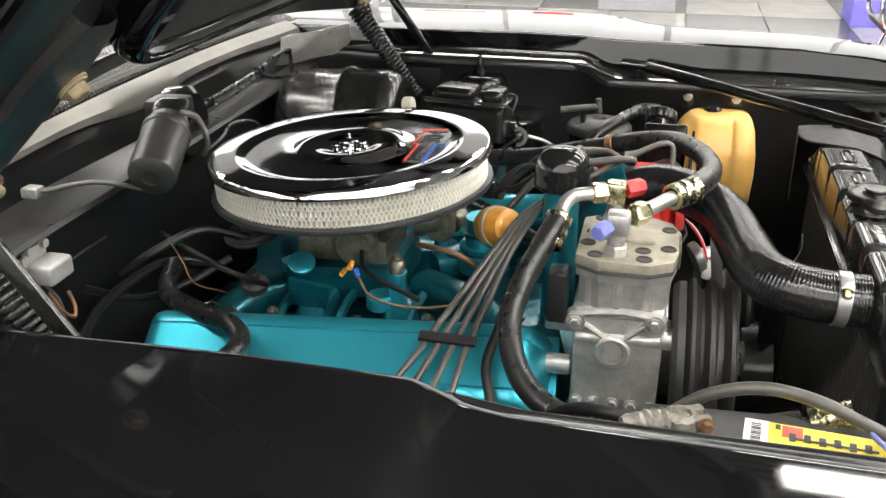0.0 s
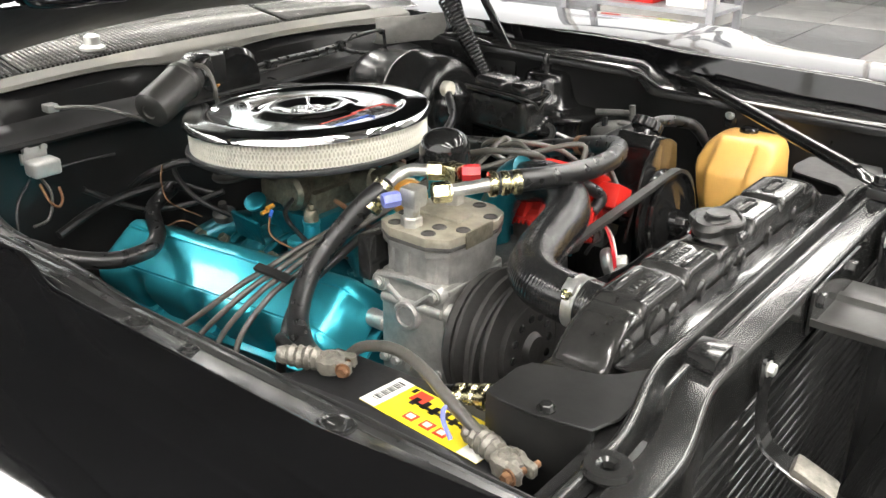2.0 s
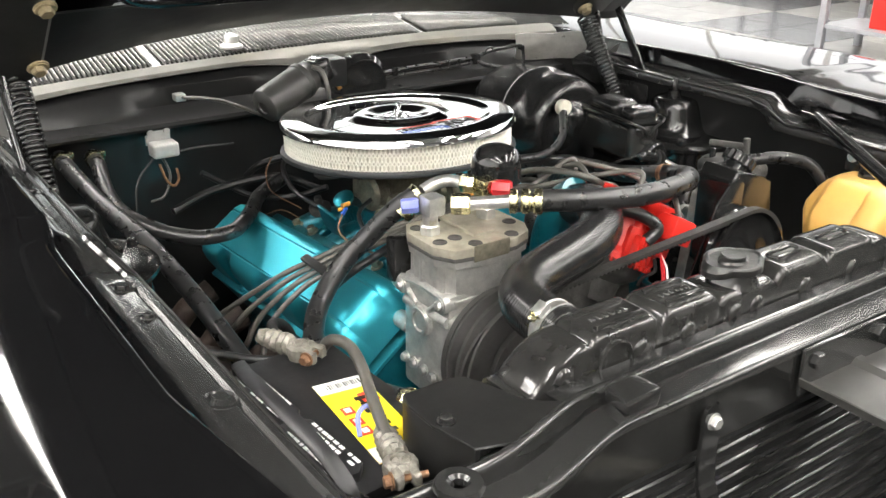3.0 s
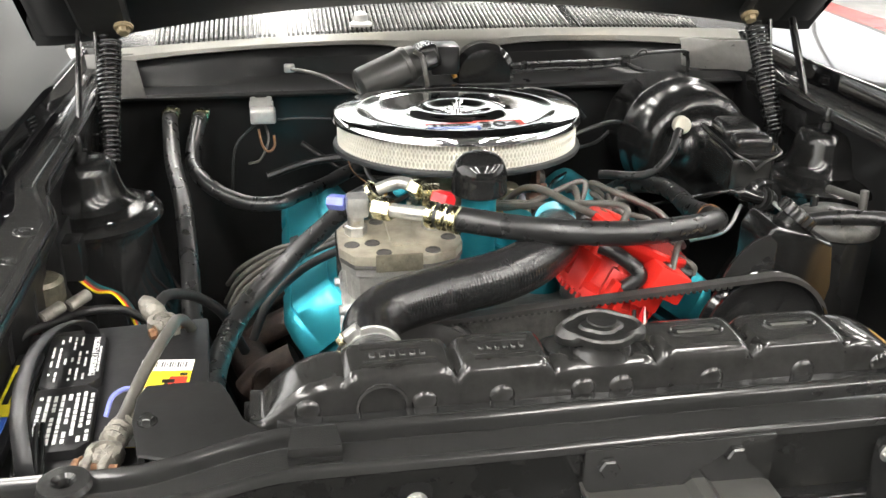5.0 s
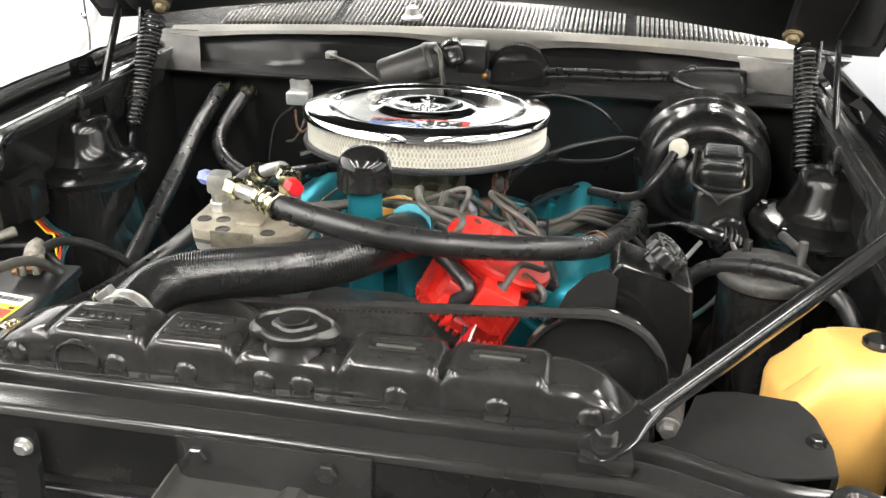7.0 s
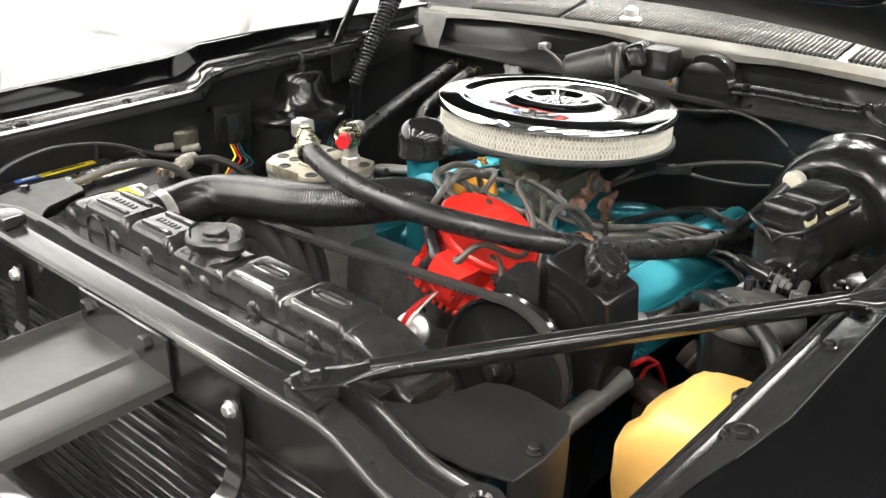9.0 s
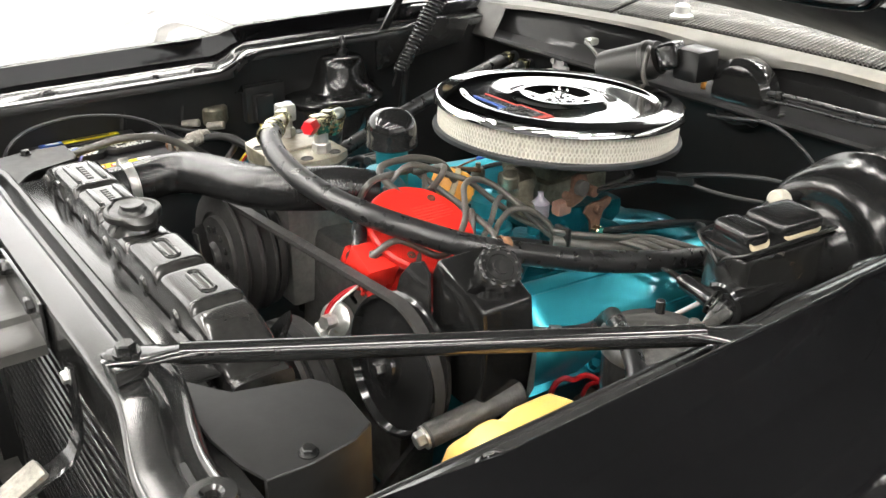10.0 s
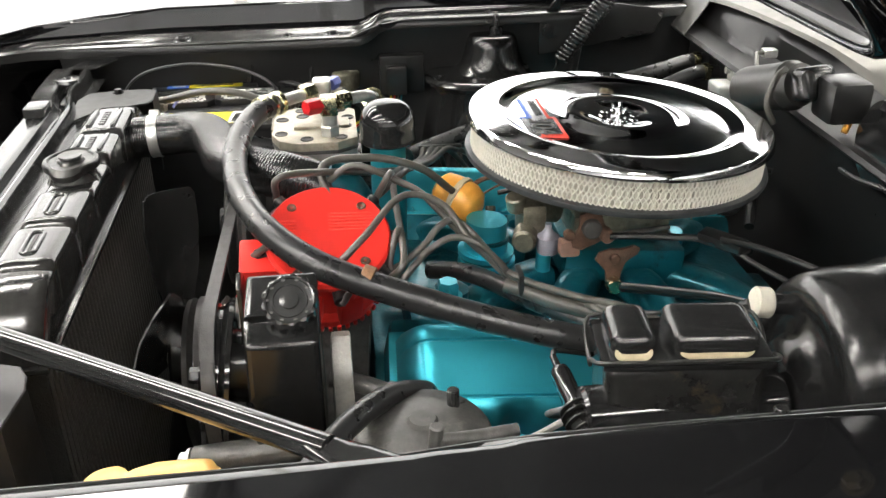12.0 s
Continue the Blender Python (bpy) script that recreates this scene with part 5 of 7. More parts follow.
part("solenoid_post", bm, "teal", carb)
bm = B()
cyl(bm, (0.035, -0.118, 0.858), (1, -0.3, 0), 0.014, 0.03, 24, 0.003)
cyl(bm, (0.03, -0.128, 0.885), (0.2, -0.2, 1), 0.012, 0.02, 24, 0.002)
box(bm, (0.02, -0.11, 0.87), (0.05, 0.03, 0.05), None, 0.008)
part("fuel_bowl", bm, "carb", carb)
bm = B()
tube(bm, [(0.104, -0.039, 0.881), (0.112, 0.0, 0.882), (0.13, 0.06, 0.884)], 0.0042, 8, 4)
tube(bm, [(0.107, -0.026, 0.817), (0.125, 0.02, 0.818), (0.16, 0.09, 0.82), (0.2, 0.15, 0.81)], 0.0055, 8, 4, shape=lambda t: (0.5 * math.cos(t), 1.2 * math.sin(t)))
part("throttle_rod", bm, "satin", carb)
bm = B()
prism(bm, [(0, 0), (0.05, 0.0), (0.06, 0.012), (0.05, 0.022), (0.0, 0.022)], 0.012, Matrix.Translation((0.13, 0.05, 0.88)) @ pose(0, 0, 0, 0, 0, 40), 0.002)
part("cable_bracket", bm, "satin", carb)
bm = B()
tube(bm, [(0.15, 0.07, 0.892), (0.2, 0.09, 0.905), (0.26, 0.12, 0.91), (0.3, 0.17, 0.89), (0.3, 0.24, 0.87)], 0.0035, 8, 6)
tube(bm, [(0.15, 0.07, 0.888), (0.19, 0.11, 0.87), (0.25, 0.16, 0.862), (0.29, 0.2, 0.87)], 0.003, 8, 6)
part("throttle_cable", bm, "wire", carb)
for pts, mt in (([(-0.07, -0.1, 0.87), (-0.09, -0.14, 0.875), (-0.085, -0.17, 0.86), (-0.07, -0.185, 0.83)], "copper"), ([(-0.08, -0.03, 0.865), (-0.12, -0.05, 0.85), (-0.14, -0.12, 0.83)], "wire")):
    bm = B()
    tube(bm, pts, 0.0035, 8, 6)
    part("small_pipe", bm, mt, carb)

for name, pts, r, mt in (("spade_terminal", [(-0.139, -0.034, 0.862), (-0.126, -0.033, 0.8635)], 0.0036, "orange"), ("spade_terminal", [(-0.141, -0.024, 0.853), (-0.128, -0.025, 0.8545)], 0.003, "orange"), ("blue_terminal", [(-0.146, -0.047, 0.855), (-0.136, -0.041, 0.86)], 0.003, "lab_blue"), ("thin_wire", [(-0.146, -0.047, 0.855), (-0.165, -0.07, 0.84), (-0.16, -0.12, 0.83), (-0.12, -0.17, 0.82)], 0.0016, "copper")):
    bm = B()
    tube(bm, pts, r, 8, 4)
    part(name, bm, mt, carb)
bm = B()
lathe(bm, [(0, 0), (0.034, 0), (0.037, 0.003), (0.037, 0.006), (0.033, 0.008), (0.03, 0.012), (0.014, 0.014), (0.012, 0.022), (0, 0.022)], along((-0.06, 0.125, 0.855), (-0.15, 0.1, 1)), 32)
part("egr_valve", bm, "dark", carb, "round black diaphragm valve")
bm = B()
lathe(bm, [(0, 0), (0.017, 0), (0.018, 0.003), (0.018, 0.01), (0.013, 0.014), (0.007, 0.015), (0.006, 0.028), (0, 0.028)], along((-0.10, 0.11, 0.80), (-0.2, -0.1, 0.9)), 28)
part("vacuum_switch", bm, "dark", carb)
bm = B()
lathe(bm, [(0, 0), (0.017, 0), (0.0175, 0.002), (0.0175, 0.014), (0.016, 0.017), (0, 0.017)], Matrix.Translation((-0.03, 0.084, 0.795)), 28)
part("core_plug", bm, "teal", carb)
for pts, r, mt in (([(-0.08, 0.12, 0.86), (-0.11, 0.17, 0.88), (-0.15, 0.22, 0.86), (-0.16, 0.26, 0.83)], 0.006, "wire"), ([(-0.105, 0.09, 0.81), (-0.14, 0.12, 0.84), (-0.13, 0.18, 0.86), (-0.09, 0.24, 0.86)], 0.004, "wire"), ([(-0.12, 0.14, 0.80), (-0.16, 0.16, 0.83), (-0.165, 0.17, 0.86), (-0.14, 0.2, 0.875)], 0.0011, "copper"), ([(-0.12, 0.15, 0.78), (-0.15, 0.15, 0.80), (-0.17, 0.17, 0.79)], 0.0011, "copper"), ([(-0.06, 0.16, 0.82), (-0.1, 0.2, 0.80), (-0.16, 0.24, 0.80), (-0.24, 0.26, 0.85)], 0.005, "wire"), ([(-0.05, 0.2, 0.8), (-0.12, 0.23, 0.83), (-0.22, 0.25, 0.82), (-0.3, 0.24, 0.80)], 0.007, "wire")):
    bm = B()
    tube(bm, pts, r, 8, 6)
    part("small_pipe", bm, mt, carb)

# orange fuel filter
ff = thing("fuel_filter", (-0.02, -0.19, 0.87), "amber orange plastic fuel filter canister", "filter")
bm = B()
lathe(bm, [(0, -0.03), (0.014, -0.03), (0.022, -0.024), (0.025, -0.01), (0.025, 0.012), (0.02, 0.024), (0.01, 0.03), (0, 0.03)], along((-0.018, -0.19, 0.882), (0.5, 0.6, -0.25)), 32)
part("canister", bm, "orange", ff)
bm = B()
lathe(bm, [(0.0255, -0.004), (0.027, -0.003), (0.027, 0.003), (0.0255, 0.004)], along((-0.018, -0.19, 0.882), (0.5, 0.6, -0.25)), 32, False)
part("band", bm, "mud", ff)

# ---------------------------------------------------------------- compressor
cp = thing("compressor", (-0.15, -0.36, 0.74), "grey cast aluminium air conditioning compressor", "compressor")
CX, CY = -0.150, -0.355
bm = B()
box(bm, (CX, CY, 0.805), (0.115, 0.094, 0.15), None, 0.006)
body = part("crankcase", bm, "alu", cp)
oct_ = [(-0.066, -0.026), (-0.052, -0.05), (-0.02, -0.056), (0.03, -0.056), (0.056, -0.046), (0.068, -0.024), (0.068, 0.026), (0.052, 0.05), (-0.052, 0.05), (-0.066, 0.026)]
# eight-sided cylinder block tapering to a shouldered neck
bm = B()
rows = []
for k, z in ((0.80, 0.866), (0.86, 0.874), (0.88, 0.88), (0.895, 0.9), (0.90, 0.911), (0.97, 0.9135), (0.975, 0.9225)):
    rows.append([(CX + x * k, CY + y * k, z) for x, y in oct_])
loft(bm, rows, True, True)
part("cylinder", bm, "alu", cp, "", 25)
bm = B()
prism(bm, [(-0.058, -0.036), (-0.05, -0.05), (0.05, -0.05), (0.06, -0.038), (0.06, 0.038), (0.05, 0.05), (-0.05, 0.05), (-0.058, 0.036)], 0.006, Matrix.Translation((CX, CY, 0.868)), 0.002)
part("mid_flange", bm, "alu", cp)
bm = B()
prism(bm, oct_, 0.005, Matrix.Translation((CX, CY, 0.922)), 0.001)
part("head_gasket", bm, "greymetal", cp, "dirty head gasket edge")
bm = B()
prism(bm, oct_, 0.011, Matrix.Translation((CX, CY, 0.9265)), 0.0018)
head = part("head", bm, "alutop", cp, "stained tan machined head plate")
# Head stays solid: dark rings put in the shade of the counterbores
for x, y in ((-0.052, -0.02), (-0.05, 0.03), (-0.02, -0.044), (0.0, -0.02), (0.032, -0.044), (0.054, -0.012), (0.052, 0.03), (-0.03, -0.018), (0.012, 0.036), (-0.02, 0.04)):
    bm = B()
    lathe(bm, [(0.0085, 0.0002), (0.0078, 0.0012), (0.0058, 0.0012), (0.0055, -0.004), (0, -0.004)], Matrix.Translation((CX + x, CY + y, 0.9375)), 20)
    part("bolt_hole", bm, "dark", head)
bm = B()
box(bm, (CX + 0.004, CY + 0.006, 0.9395), (0.03, 0.07, 0.004), pose(0, 0, 0), 0.0018)
part("rib", bm, "alutop", head)
bm = B()
box(bm, (CX - 0.005, CY - 0.0558, 0.9305), (0.05, 0.002, 0.02), None, 0.001)
part("data_plate", bm, "carb", cp, "worn grey metal data plate")
# the side face towards the passenger fender
Xf = CX - 0.0575
YC = CY + 0.004
for s, z in ((-1, 0.869), (1, 0.863)):
    bm = B()
    lathe(bm, [(0.0115, -0.012), (0.0115, 0.004), (0.0105, 0.0055), (0, 0.0055)], along((Xf, YC + s * 0.041, z), (-1, 0, 0)), 24)
    part("ear", bm, "alu", cp)
    bm = B()
    hexa(bm, (Xf - 0.0055, YC + s * 0.041, z), (-1, 0, 0), 0.0055, 0.006)
    part("flange_nut", bm, "steel", cp)
    bm = B()
    tube(bm, [(Xf - 0.001, YC + s * 0.036, z), (Xf - 0.002, YC + s * 0.012, 0.848)], 0.0035, 8, 3)
    part("casting_web", bm, "alu", cp)
bm = B()
tube(bm, [(Xf - 0.001, YC - 0.046, 0.876), (Xf - 0.003, YC, 0.879), (Xf - 0.001, YC + 0.046, 0.871)], 0.0045, 8, 5)
part("shoulder", bm, "alu", cp)
bm = B()
tube(bm, [(Xf + 0.003, CY - 0.044, 0.846), (Xf + 0.003, CY + 0.044, 0.843)], 0.0075, 14, 2)
part("top_roll", bm, "alu", cp)
bm = B()
lathe(bm, [(0.0185, -0.004), (0.0185, 0.006), (0.0165, 0.008), (0.0125, 0.008), (0.0115, 0.005), (0.0105, 0.0065), (0, 0.007)], along((Xf, YC, 0.831), (-1, 0, 0)), 32)
part("plug_boss", bm, "alu", cp)
for y, z in ((CY - 0.055, 0.845), (CY + 0.06, 0.855), (CY + 0.06, 0.80)):
    bm = B()
    dd = (0, -1, 0) if y < CY else (0, 1, 0)
    cyl(bm, (Xf + 0.012, y + (0.012 if y < CY else -0.012), z), dd, 0.0115, 0.03, 20, 0.002)
    part("side_boss", bm, "alu", cp)
bolt(cp, (Xf + 0.012, CY - 0.073, 0.845), (0, -1, 0), 0.006, 0.008, "steel", "boss_bolt")
for y in (-0.04, -0.02, 0.0, 0.022, 0.04):
    bolt(cp, (Xf - 0.001, CY + y, 0.765), (-1, 0, 0.1), 0.0055, 0.007, "steel", "base_bolt")
for y in (-0.03, 0.004, 0.034):
    bm = B()
    box(bm, (CX - 0.0585 + 0.008 * (abs(y) > 0.02), CY + y, 0.898), (0.008, 0.008, 0.042), None, 0.003)
    part("casting_rib", bm, "alu", cp)
bm = B()
box(bm, (CX - 0.048, CY + 0.066, 0.888), (0.034, 0.02, 0.055), None, 0.003)
part("rear_bracket", bm, "satin", cp, "flat black bracket")
# clutch pulley in front
bm = B()
PM = along((-0.150, -0.425, 0.806), (0, -1, 0.05))
lathe(bm, [(0, 0), (0.068, 0), (0.078, 0.004), (0.084, 0.008), (0.084, 0.012), (0.072, 0.018), (0.072, 0.021), (0.084, 0.027), (0.084, 0.032), (0.072, 0.038), (0.072, 0.041), (0.084, 0.048), (0.084, 0.052), (0.078, 0.054), (0.06, 0.054), (0.058, 0.05), (0.054, 0.05), (0.053, 0.057), (0.02, 0.059), (0.016, 0.066), (0, 0.066)], PM, 64)
clp = part("clutch_pulley", bm, "belt", cp, "dark grooved clutch pulley")
for i in range(12):
    a = 2 * math.pi * i / 12
    bm = B()
    cyl(bm, PM @ Vector((0.037 * math.cos(a), 0.037 * math.sin(a), 0.057)), PM.to_3x3() @ Vector((0, 0, 1)), 0.005, 0.003, 12, 0.001)
    part("rivet", bm, "satin", clp)
bm = B()
lathe(bm, [(0, -0.012), (0.075, -0.012), (0.08, -0.006), (0.08, 0.002), (0, 0.002)], PM, 48)
part("field_coil", bm, "belt", cp, "dark field coil housing")


def fitting(bm_name, p, d, r, h, mt, parent, label=""):
    bm = B()
    m = along(p, d)
    lathe(bm, [(0, 0), (r * 0.9, 0), (r, h * 0.12), (r, h * 0.88), (r * 0.9, h), (0, h)], m, 6)
    return part(bm_name, bm, mt, parent, label, 25)


hs = thing("discharge_fitting", (-0.195, -0.345, 0.938), "zinc plated elbow fitting on the compressor head", "pipe fitting", "compressor fittings")
fitting("nut", (-0.195, -0.345, 0.937), (0, 0, 1), 0.0125, 0.012, "steel", hs)
bm = B()
cyl(bm, (-0.195, -0.345, 0.948), (0, 0, 1), 0.009, 0.02, 20)
part("stem", bm, "steel", hs)
bm = B()
box(bm, (-0.193, -0.346, 0.972), (0.024, 0.024, 0.024), None, 0.005)
part("elbow", bm, "steel", hs)
fitting("valve_cap", (-0.205, -0.336, 0.971), (-0.85, 0.45, -0.05), 0.0088, 0.02, "blue", hs, "blue plastic valve cap")
fitting("union_nut", (-0.175, -0.358, 0.973), (0.78, -0.6, 0.04), 0.0125, 0.022, "brass", hs)
bm = B()
tube(bm, [(-0.158, -0.371, 0.974), (-0.14, -0.385, 0.976), (-0.122, -0.398, 0.978)], 0.0078, 14, 5)
part("pipe", bm, "steel", hs)

ss = thing("suction_fitting", (-0.11, -0.338, 0.938), "yellow zinc tee fitting on the compressor head", "pipe fitting", "compressor fittings")
fitting("nut", (-0.109, -0.338, 0.937), (0, 0, 1), 0.0125, 0.014, "steel", ss)
bm = B()
cyl(bm, (-0.109, -0.338, 0.95), (0, 0, 1), 0.0095, 0.014, 20)
part("stem", bm, "steel", ss)
bm = B()
box(bm, (-0.111, -0.338, 0.975), (0.022, 0.022, 0.024), None, 0.004)
part("tee", bm, "brass", ss)
fitting("valve_cap", (-0.107, -0.348, 0.977), (0.6, -0.8, 0.05), 0.0098, 0.022, "redcap", ss, "red plastic valve cap")
fitting("union_nut", (-0.118, -0.328, 0.977), (-0.5, 0.86, 0.0), 0.0115, 0.018, "brass", ss)
bm = B()
tube(bm, [(-0.126, -0.313, 0.977), (-0.136, -0.295, 0.976), (-0.15, -0.286, 0.971), (-0.165, -0.284, 0.965)], 0.0075, 14, 6)
part("pipe", bm, "steel", ss)


def ferrule(p, d, parent):
    bm = B()
    lathe(bm, [(0.010, 0), (0.0145, 0.001), (0.0145, 0.008), (0.012, 0.0105), (0.012, 0.013), (0.0145, 0.0155), (0.0145, 0.022), (0.012, 0.0245), (0.012, 0.027), (0.0148, 0.0295), (0.0148, 0.037), (0.0125, 0.038)], along(p, d), 28, False)
    return part("ferrule", bm, "brass", parent, "crimped yellow zinc ferrule")


def hose(name, pts, r, label, mt="rubber", group="", n=18, per=10):
    e = thing(name, tuple(pts[len(pts) // 2]), label, "hose", group)
    bm = B()
    tube(bm, pts, r, n, per)
    part("tube", bm, mt, e)
    return e


dh = hose("discharge_hose", [(-0.118, -0.400, 0.978), (-0.088, -0.420, 0.979), (-0.05, -0.434, 0.976), (-0.005, -0.441, 0.971), (0.045, -0.441, 0.965), (0.11, -0.430, 0.958), (0.18, -0.400, 0.949), (0.226, -0.350, 0.932), (0.249, -0.272, 0.907), (0.265, -0.194, 0.884), (0.285, -0.11, 0.868), (0.29, -0.02, 0.85), (0.27, 0.1, 0.80), (0.25, 0.22, 0.7)], 0.0132, "long glossy black air conditioning hose over the engine")
ferrule((-0.122, -0.397, 0.978), (0.75, -0.62, 0.02), dh)
bm = B()
lathe(bm, [(0.0136, -0.006), (0.0146, -0.005), (0.0146, 0.005), (0.0136, 0.006)], along((0.236, -0.312, 0.921), (0.3, 0.85, -0.3)), 28, False)
part("clip", bm, "copper", dh, "brown tape band")
sh = hose("suction_hose", [(-0.172, -0.283, 0.961), (-0.195, -0.272, 0.944), (-0.226, -0.254, 0.908), (-0.256, -0.247, 0.879), (-0.287, -0.257, 0.853), (-0.314, -0.28, 0.834), (-0.335, -0.32, 0.823), (-0.347, -0.39, 0.826), (-0.35, -0.46, 0.84), (-0.347, -0.525, 0.859)], 0.0125, "black air conditioning hose curving past the valve cover")
ferrule((-0.166, -0.2835, 0.9645), (-0.62, 0.2, -0.65), sh)
ferrule((-0.3465, -0.53, 0.8605), (0.05, -0.9, 0.3), sh)
rh = hose("radiator_hose", [(-0.199, -0.592, 0.914), (-0.199, -0.570, 0.9145), (-0.199, -0.545, 0.916), (-0.195, -0.519, 0.919), (-0.178, -0.497, 0.922), (-0.15, -0.485, 0.925), (-0.11, -0.475, 0.929), (-0.065, -0.465, 0.933), (-0.028, -0.448, 0.937), (0.002, -0.42, 0.940), (0.022, -0.385, 0.939), (0.03, -0.348, 0.928)], 0.0268, "thick moulded black radiator hose with fine ribs", "radhose", n=32, per=12)
bm = B()
lathe(bm, [(0.0268, -0.0065), (0.0279, -0.006), (0.0279, -0.0045), (0.0273, -0.004), (0.0273, 0.004), (0.0279, 0.0045), (0.0279, 0.006), (0.0268, 0.0065)], along((-0.199, -0.567, 0.9146), (0, 1, 0.05)), 40, False)
for i in range(14):
    a = 2.2 + i * 0.09
    box(bm, (0, 0, 0), (0.0022, 0.0085, 0.0012), Matrix.Translation((-0.199 + 0.0278 * math.cos(a), -0.567, 0.9146 + 0.0278 * math.sin(a))) @ pose(0, 0, 0, 0, 90 - math.degrees(a), 0))
clampband = part("hose_clamp", bm, "steel", rh, "stainless worm drive clamp")
bm = B()
box(bm, (0, 0, 0.0305), (0.016, 0.013, 0.008), Matrix.Translation((-0.199, -0.567, 0.9146)) @ pose(0, 0, 0, 0, -38, 0), 0.002)
part("worm_housing", bm, "steel", clampband)
bm = B()
hexa(bm, Matrix.Translation((-0.199, -0.567, 0.9146)) @ pose(0, 0, 0, 0, -38, 0) @ Vector((-0.007, 0, 0.031)), (-0.8, 0, -0.6), 0.0045, 0.008)
part("clamp_screw", bm, "brass", clampband)

ha = hose("heater_hose", [(-0.404, 0.285, 0.900), (-0.406, 0.245, 0.897), (-0.413, 0.19, 0.872), (-0.411, 0.145, 0.857), (-0.395, 0.108, 0.845), (-0.365, 0.078, 0.832), (-0.325, 0.054, 0.824), (-0.28, 0.046, 0.826), (-0.248, 0.07, 0.83), (-0.21, 0.13, 0.82), (-0.168, 0.193, 0.817), (-0.118, 0.212, 0.83)], 0.0115, "black heater hose looping from the firewall to the engine", group="heater hoses")
hb = hose("heater_hose", [(-0.452, 0.285, 0.905), (-0.452, 0.25, 0.903), (-0.447, 0.2, 0.892), (-0.437, 0.11, 0.874), (-0.42, 0.02, 0.857), (-0.411, -0.04, 0.843), (-0.40, -0.14, 0.815), (-0.388, -0.26, 0.77), (-0.36, -0.33, 0.70)], 0.0125, "black heater hose running forward past the tower", group="heater hoses")
for e, p in ((ha, (-0.405, 0.265, 0.9)), (hb, (-0.452, 0.265, 0.9045))):
    bm = B()
    lathe(bm, [(0.0125, -0.005), (0.0142, -0.0045), (0.0142, 0.0045), (0.0125, 0.005)], along(p, (0, 1, 0.1)), 28, False)
    box(bm, (p[0] + 0.013, p[1], p[2] + 0.008), (0.008, 0.01, 0.01), None, 0.002)
    part("hose_clamp", bm, "brass", e, "worm drive clamp")

# ---------------------------------------------------------------- distributor
ds = thing("distributor", (0.1, -0.34, 0.8), "bright red distributor with a large round cap", "distributor")
DN = Vector((0.518, 0.0575, 1.0)).normalized()
DM = along((0.134, -0.346, 0.920), DN)
# axes on the cap: u towards the front of the car
uf = (Vector((0, -1, 0)) - DN * Vector((0, -1, 0)).dot(DN)).normalized()
vf = DN.cross(uf)
DM = Matrix(((uf.x, vf.x, DN.x, 0.134), (uf.y, vf.y, DN.y, -0.346), (uf.z, vf.z, DN.z, 0.920), (0, 0, 0, 1)))
bm = B()
lathe(bm, [(0, -0.022), (0.05, -0.022), (0.056, -0.018), (0.062, -0.012), (0.0645, -0.008), (0.0645, -0.003), (0.062, 0.0), (0.0, 0.0)], DM, 72)
dcap = part("cap", bm, "red", ds, "red ribbed cap disc")
for i in range(6):
    bm = B()
    w = math.sqrt(max(0, 0.058 ** 2 - (0.004 + i * 0.0045) ** 2)) * 0.9
    side = 1 if i % 2 else 1
    box(bm, (-w * 0.5 if True else 0, -0.006 - i * 0.0042, 0.0004), (w * 0.95, 0.0016, 0.0012), DM @ pose(0, 0, 0, 0, 0, 0), 0.0004, 1)
    part("groove", bm, "lab_red", dcap)
for i in range(4):
    bm = B()
    box(bm, (0.042, -0.006 - i * 0.0042, 0.0004), (0.02, 0.0016, 0.0012), DM, 0.0004, 1)
    part("groove", bm, "lab_red", dcap)
for x, y in ((0.036, 0.034), (-0.036, 0.034), (-0.036, -0.036), (0.036, -0.036)):
    bm = B()
    lathe(bm, [(0.0052, 0.0), (0.0045, 0.0012), (0.003, 0.001), (0, -0.001)], DM @ Matrix.Translation((x, y, 0.0)), 16)
    part("screw", bm, "brown", dcap)
bm = B()
lathe(bm, [(0, -0.024), (0.046, -0.024), (0.05, -0.028), (0.052, -0.07), (0.058, -0.078), (0.058, -0.088), (0.05, -0.09), (0, -0.09)], DM, 20)
housing = part("cap_body", bm, "red", ds, "red moulded cap body with wire towers", 20)
for i in range(8):
    a = 2 * math.pi * (i + 0.5) / 8
    bm = B()
    m = DM @ pose(0, 0, 0, 0, 0, math.degrees(a))
    box(bm, (0.050, 0, -0.062), (0.020, 0.026, 0.044), m, 0.003)
    lathe(bm, [(0, -0.042), (0.0085, -0.042), (0.0078, -0.03), (0.006, -0.028), (0, -0.028)], m @ Matrix.Translation((0.051, 0, 0)), 18)
    part("wire_tower", bm, "red", housing, "", 30)
bm = B()
for i in range(40):
    a = 2 * math.pi * i / 40
    box(bm, (0.0585, 0, -0.0895), (0.004, 0.0045, 0.007), DM @ pose(0, 0, 0, 0, 0, math.degrees(a)), 0.0008, 1)
part("toothed_rim", bm, "red", housing)
bm = B()
lathe(bm, [(0, -0.15), (0.026, -0.15), (0.03, -0.12), (0.046, -0.108), (0.05, -0.096), (0.05, -0.089), (0, -0.089)], DM, 40)
part("base", bm, "greymetal", ds, "dirty grey cast base")
bm = B()
box(bm, (0.069, 0.016, -0.026), (0.042, 0.042, 0.034), DM, 0.004)
box(bm, (0.058, 0.014, -0.052), (0.02, 0.036, 0.03), DM, 0.004)
part("coil_box", bm, "red", ds, "red connector box", 30)
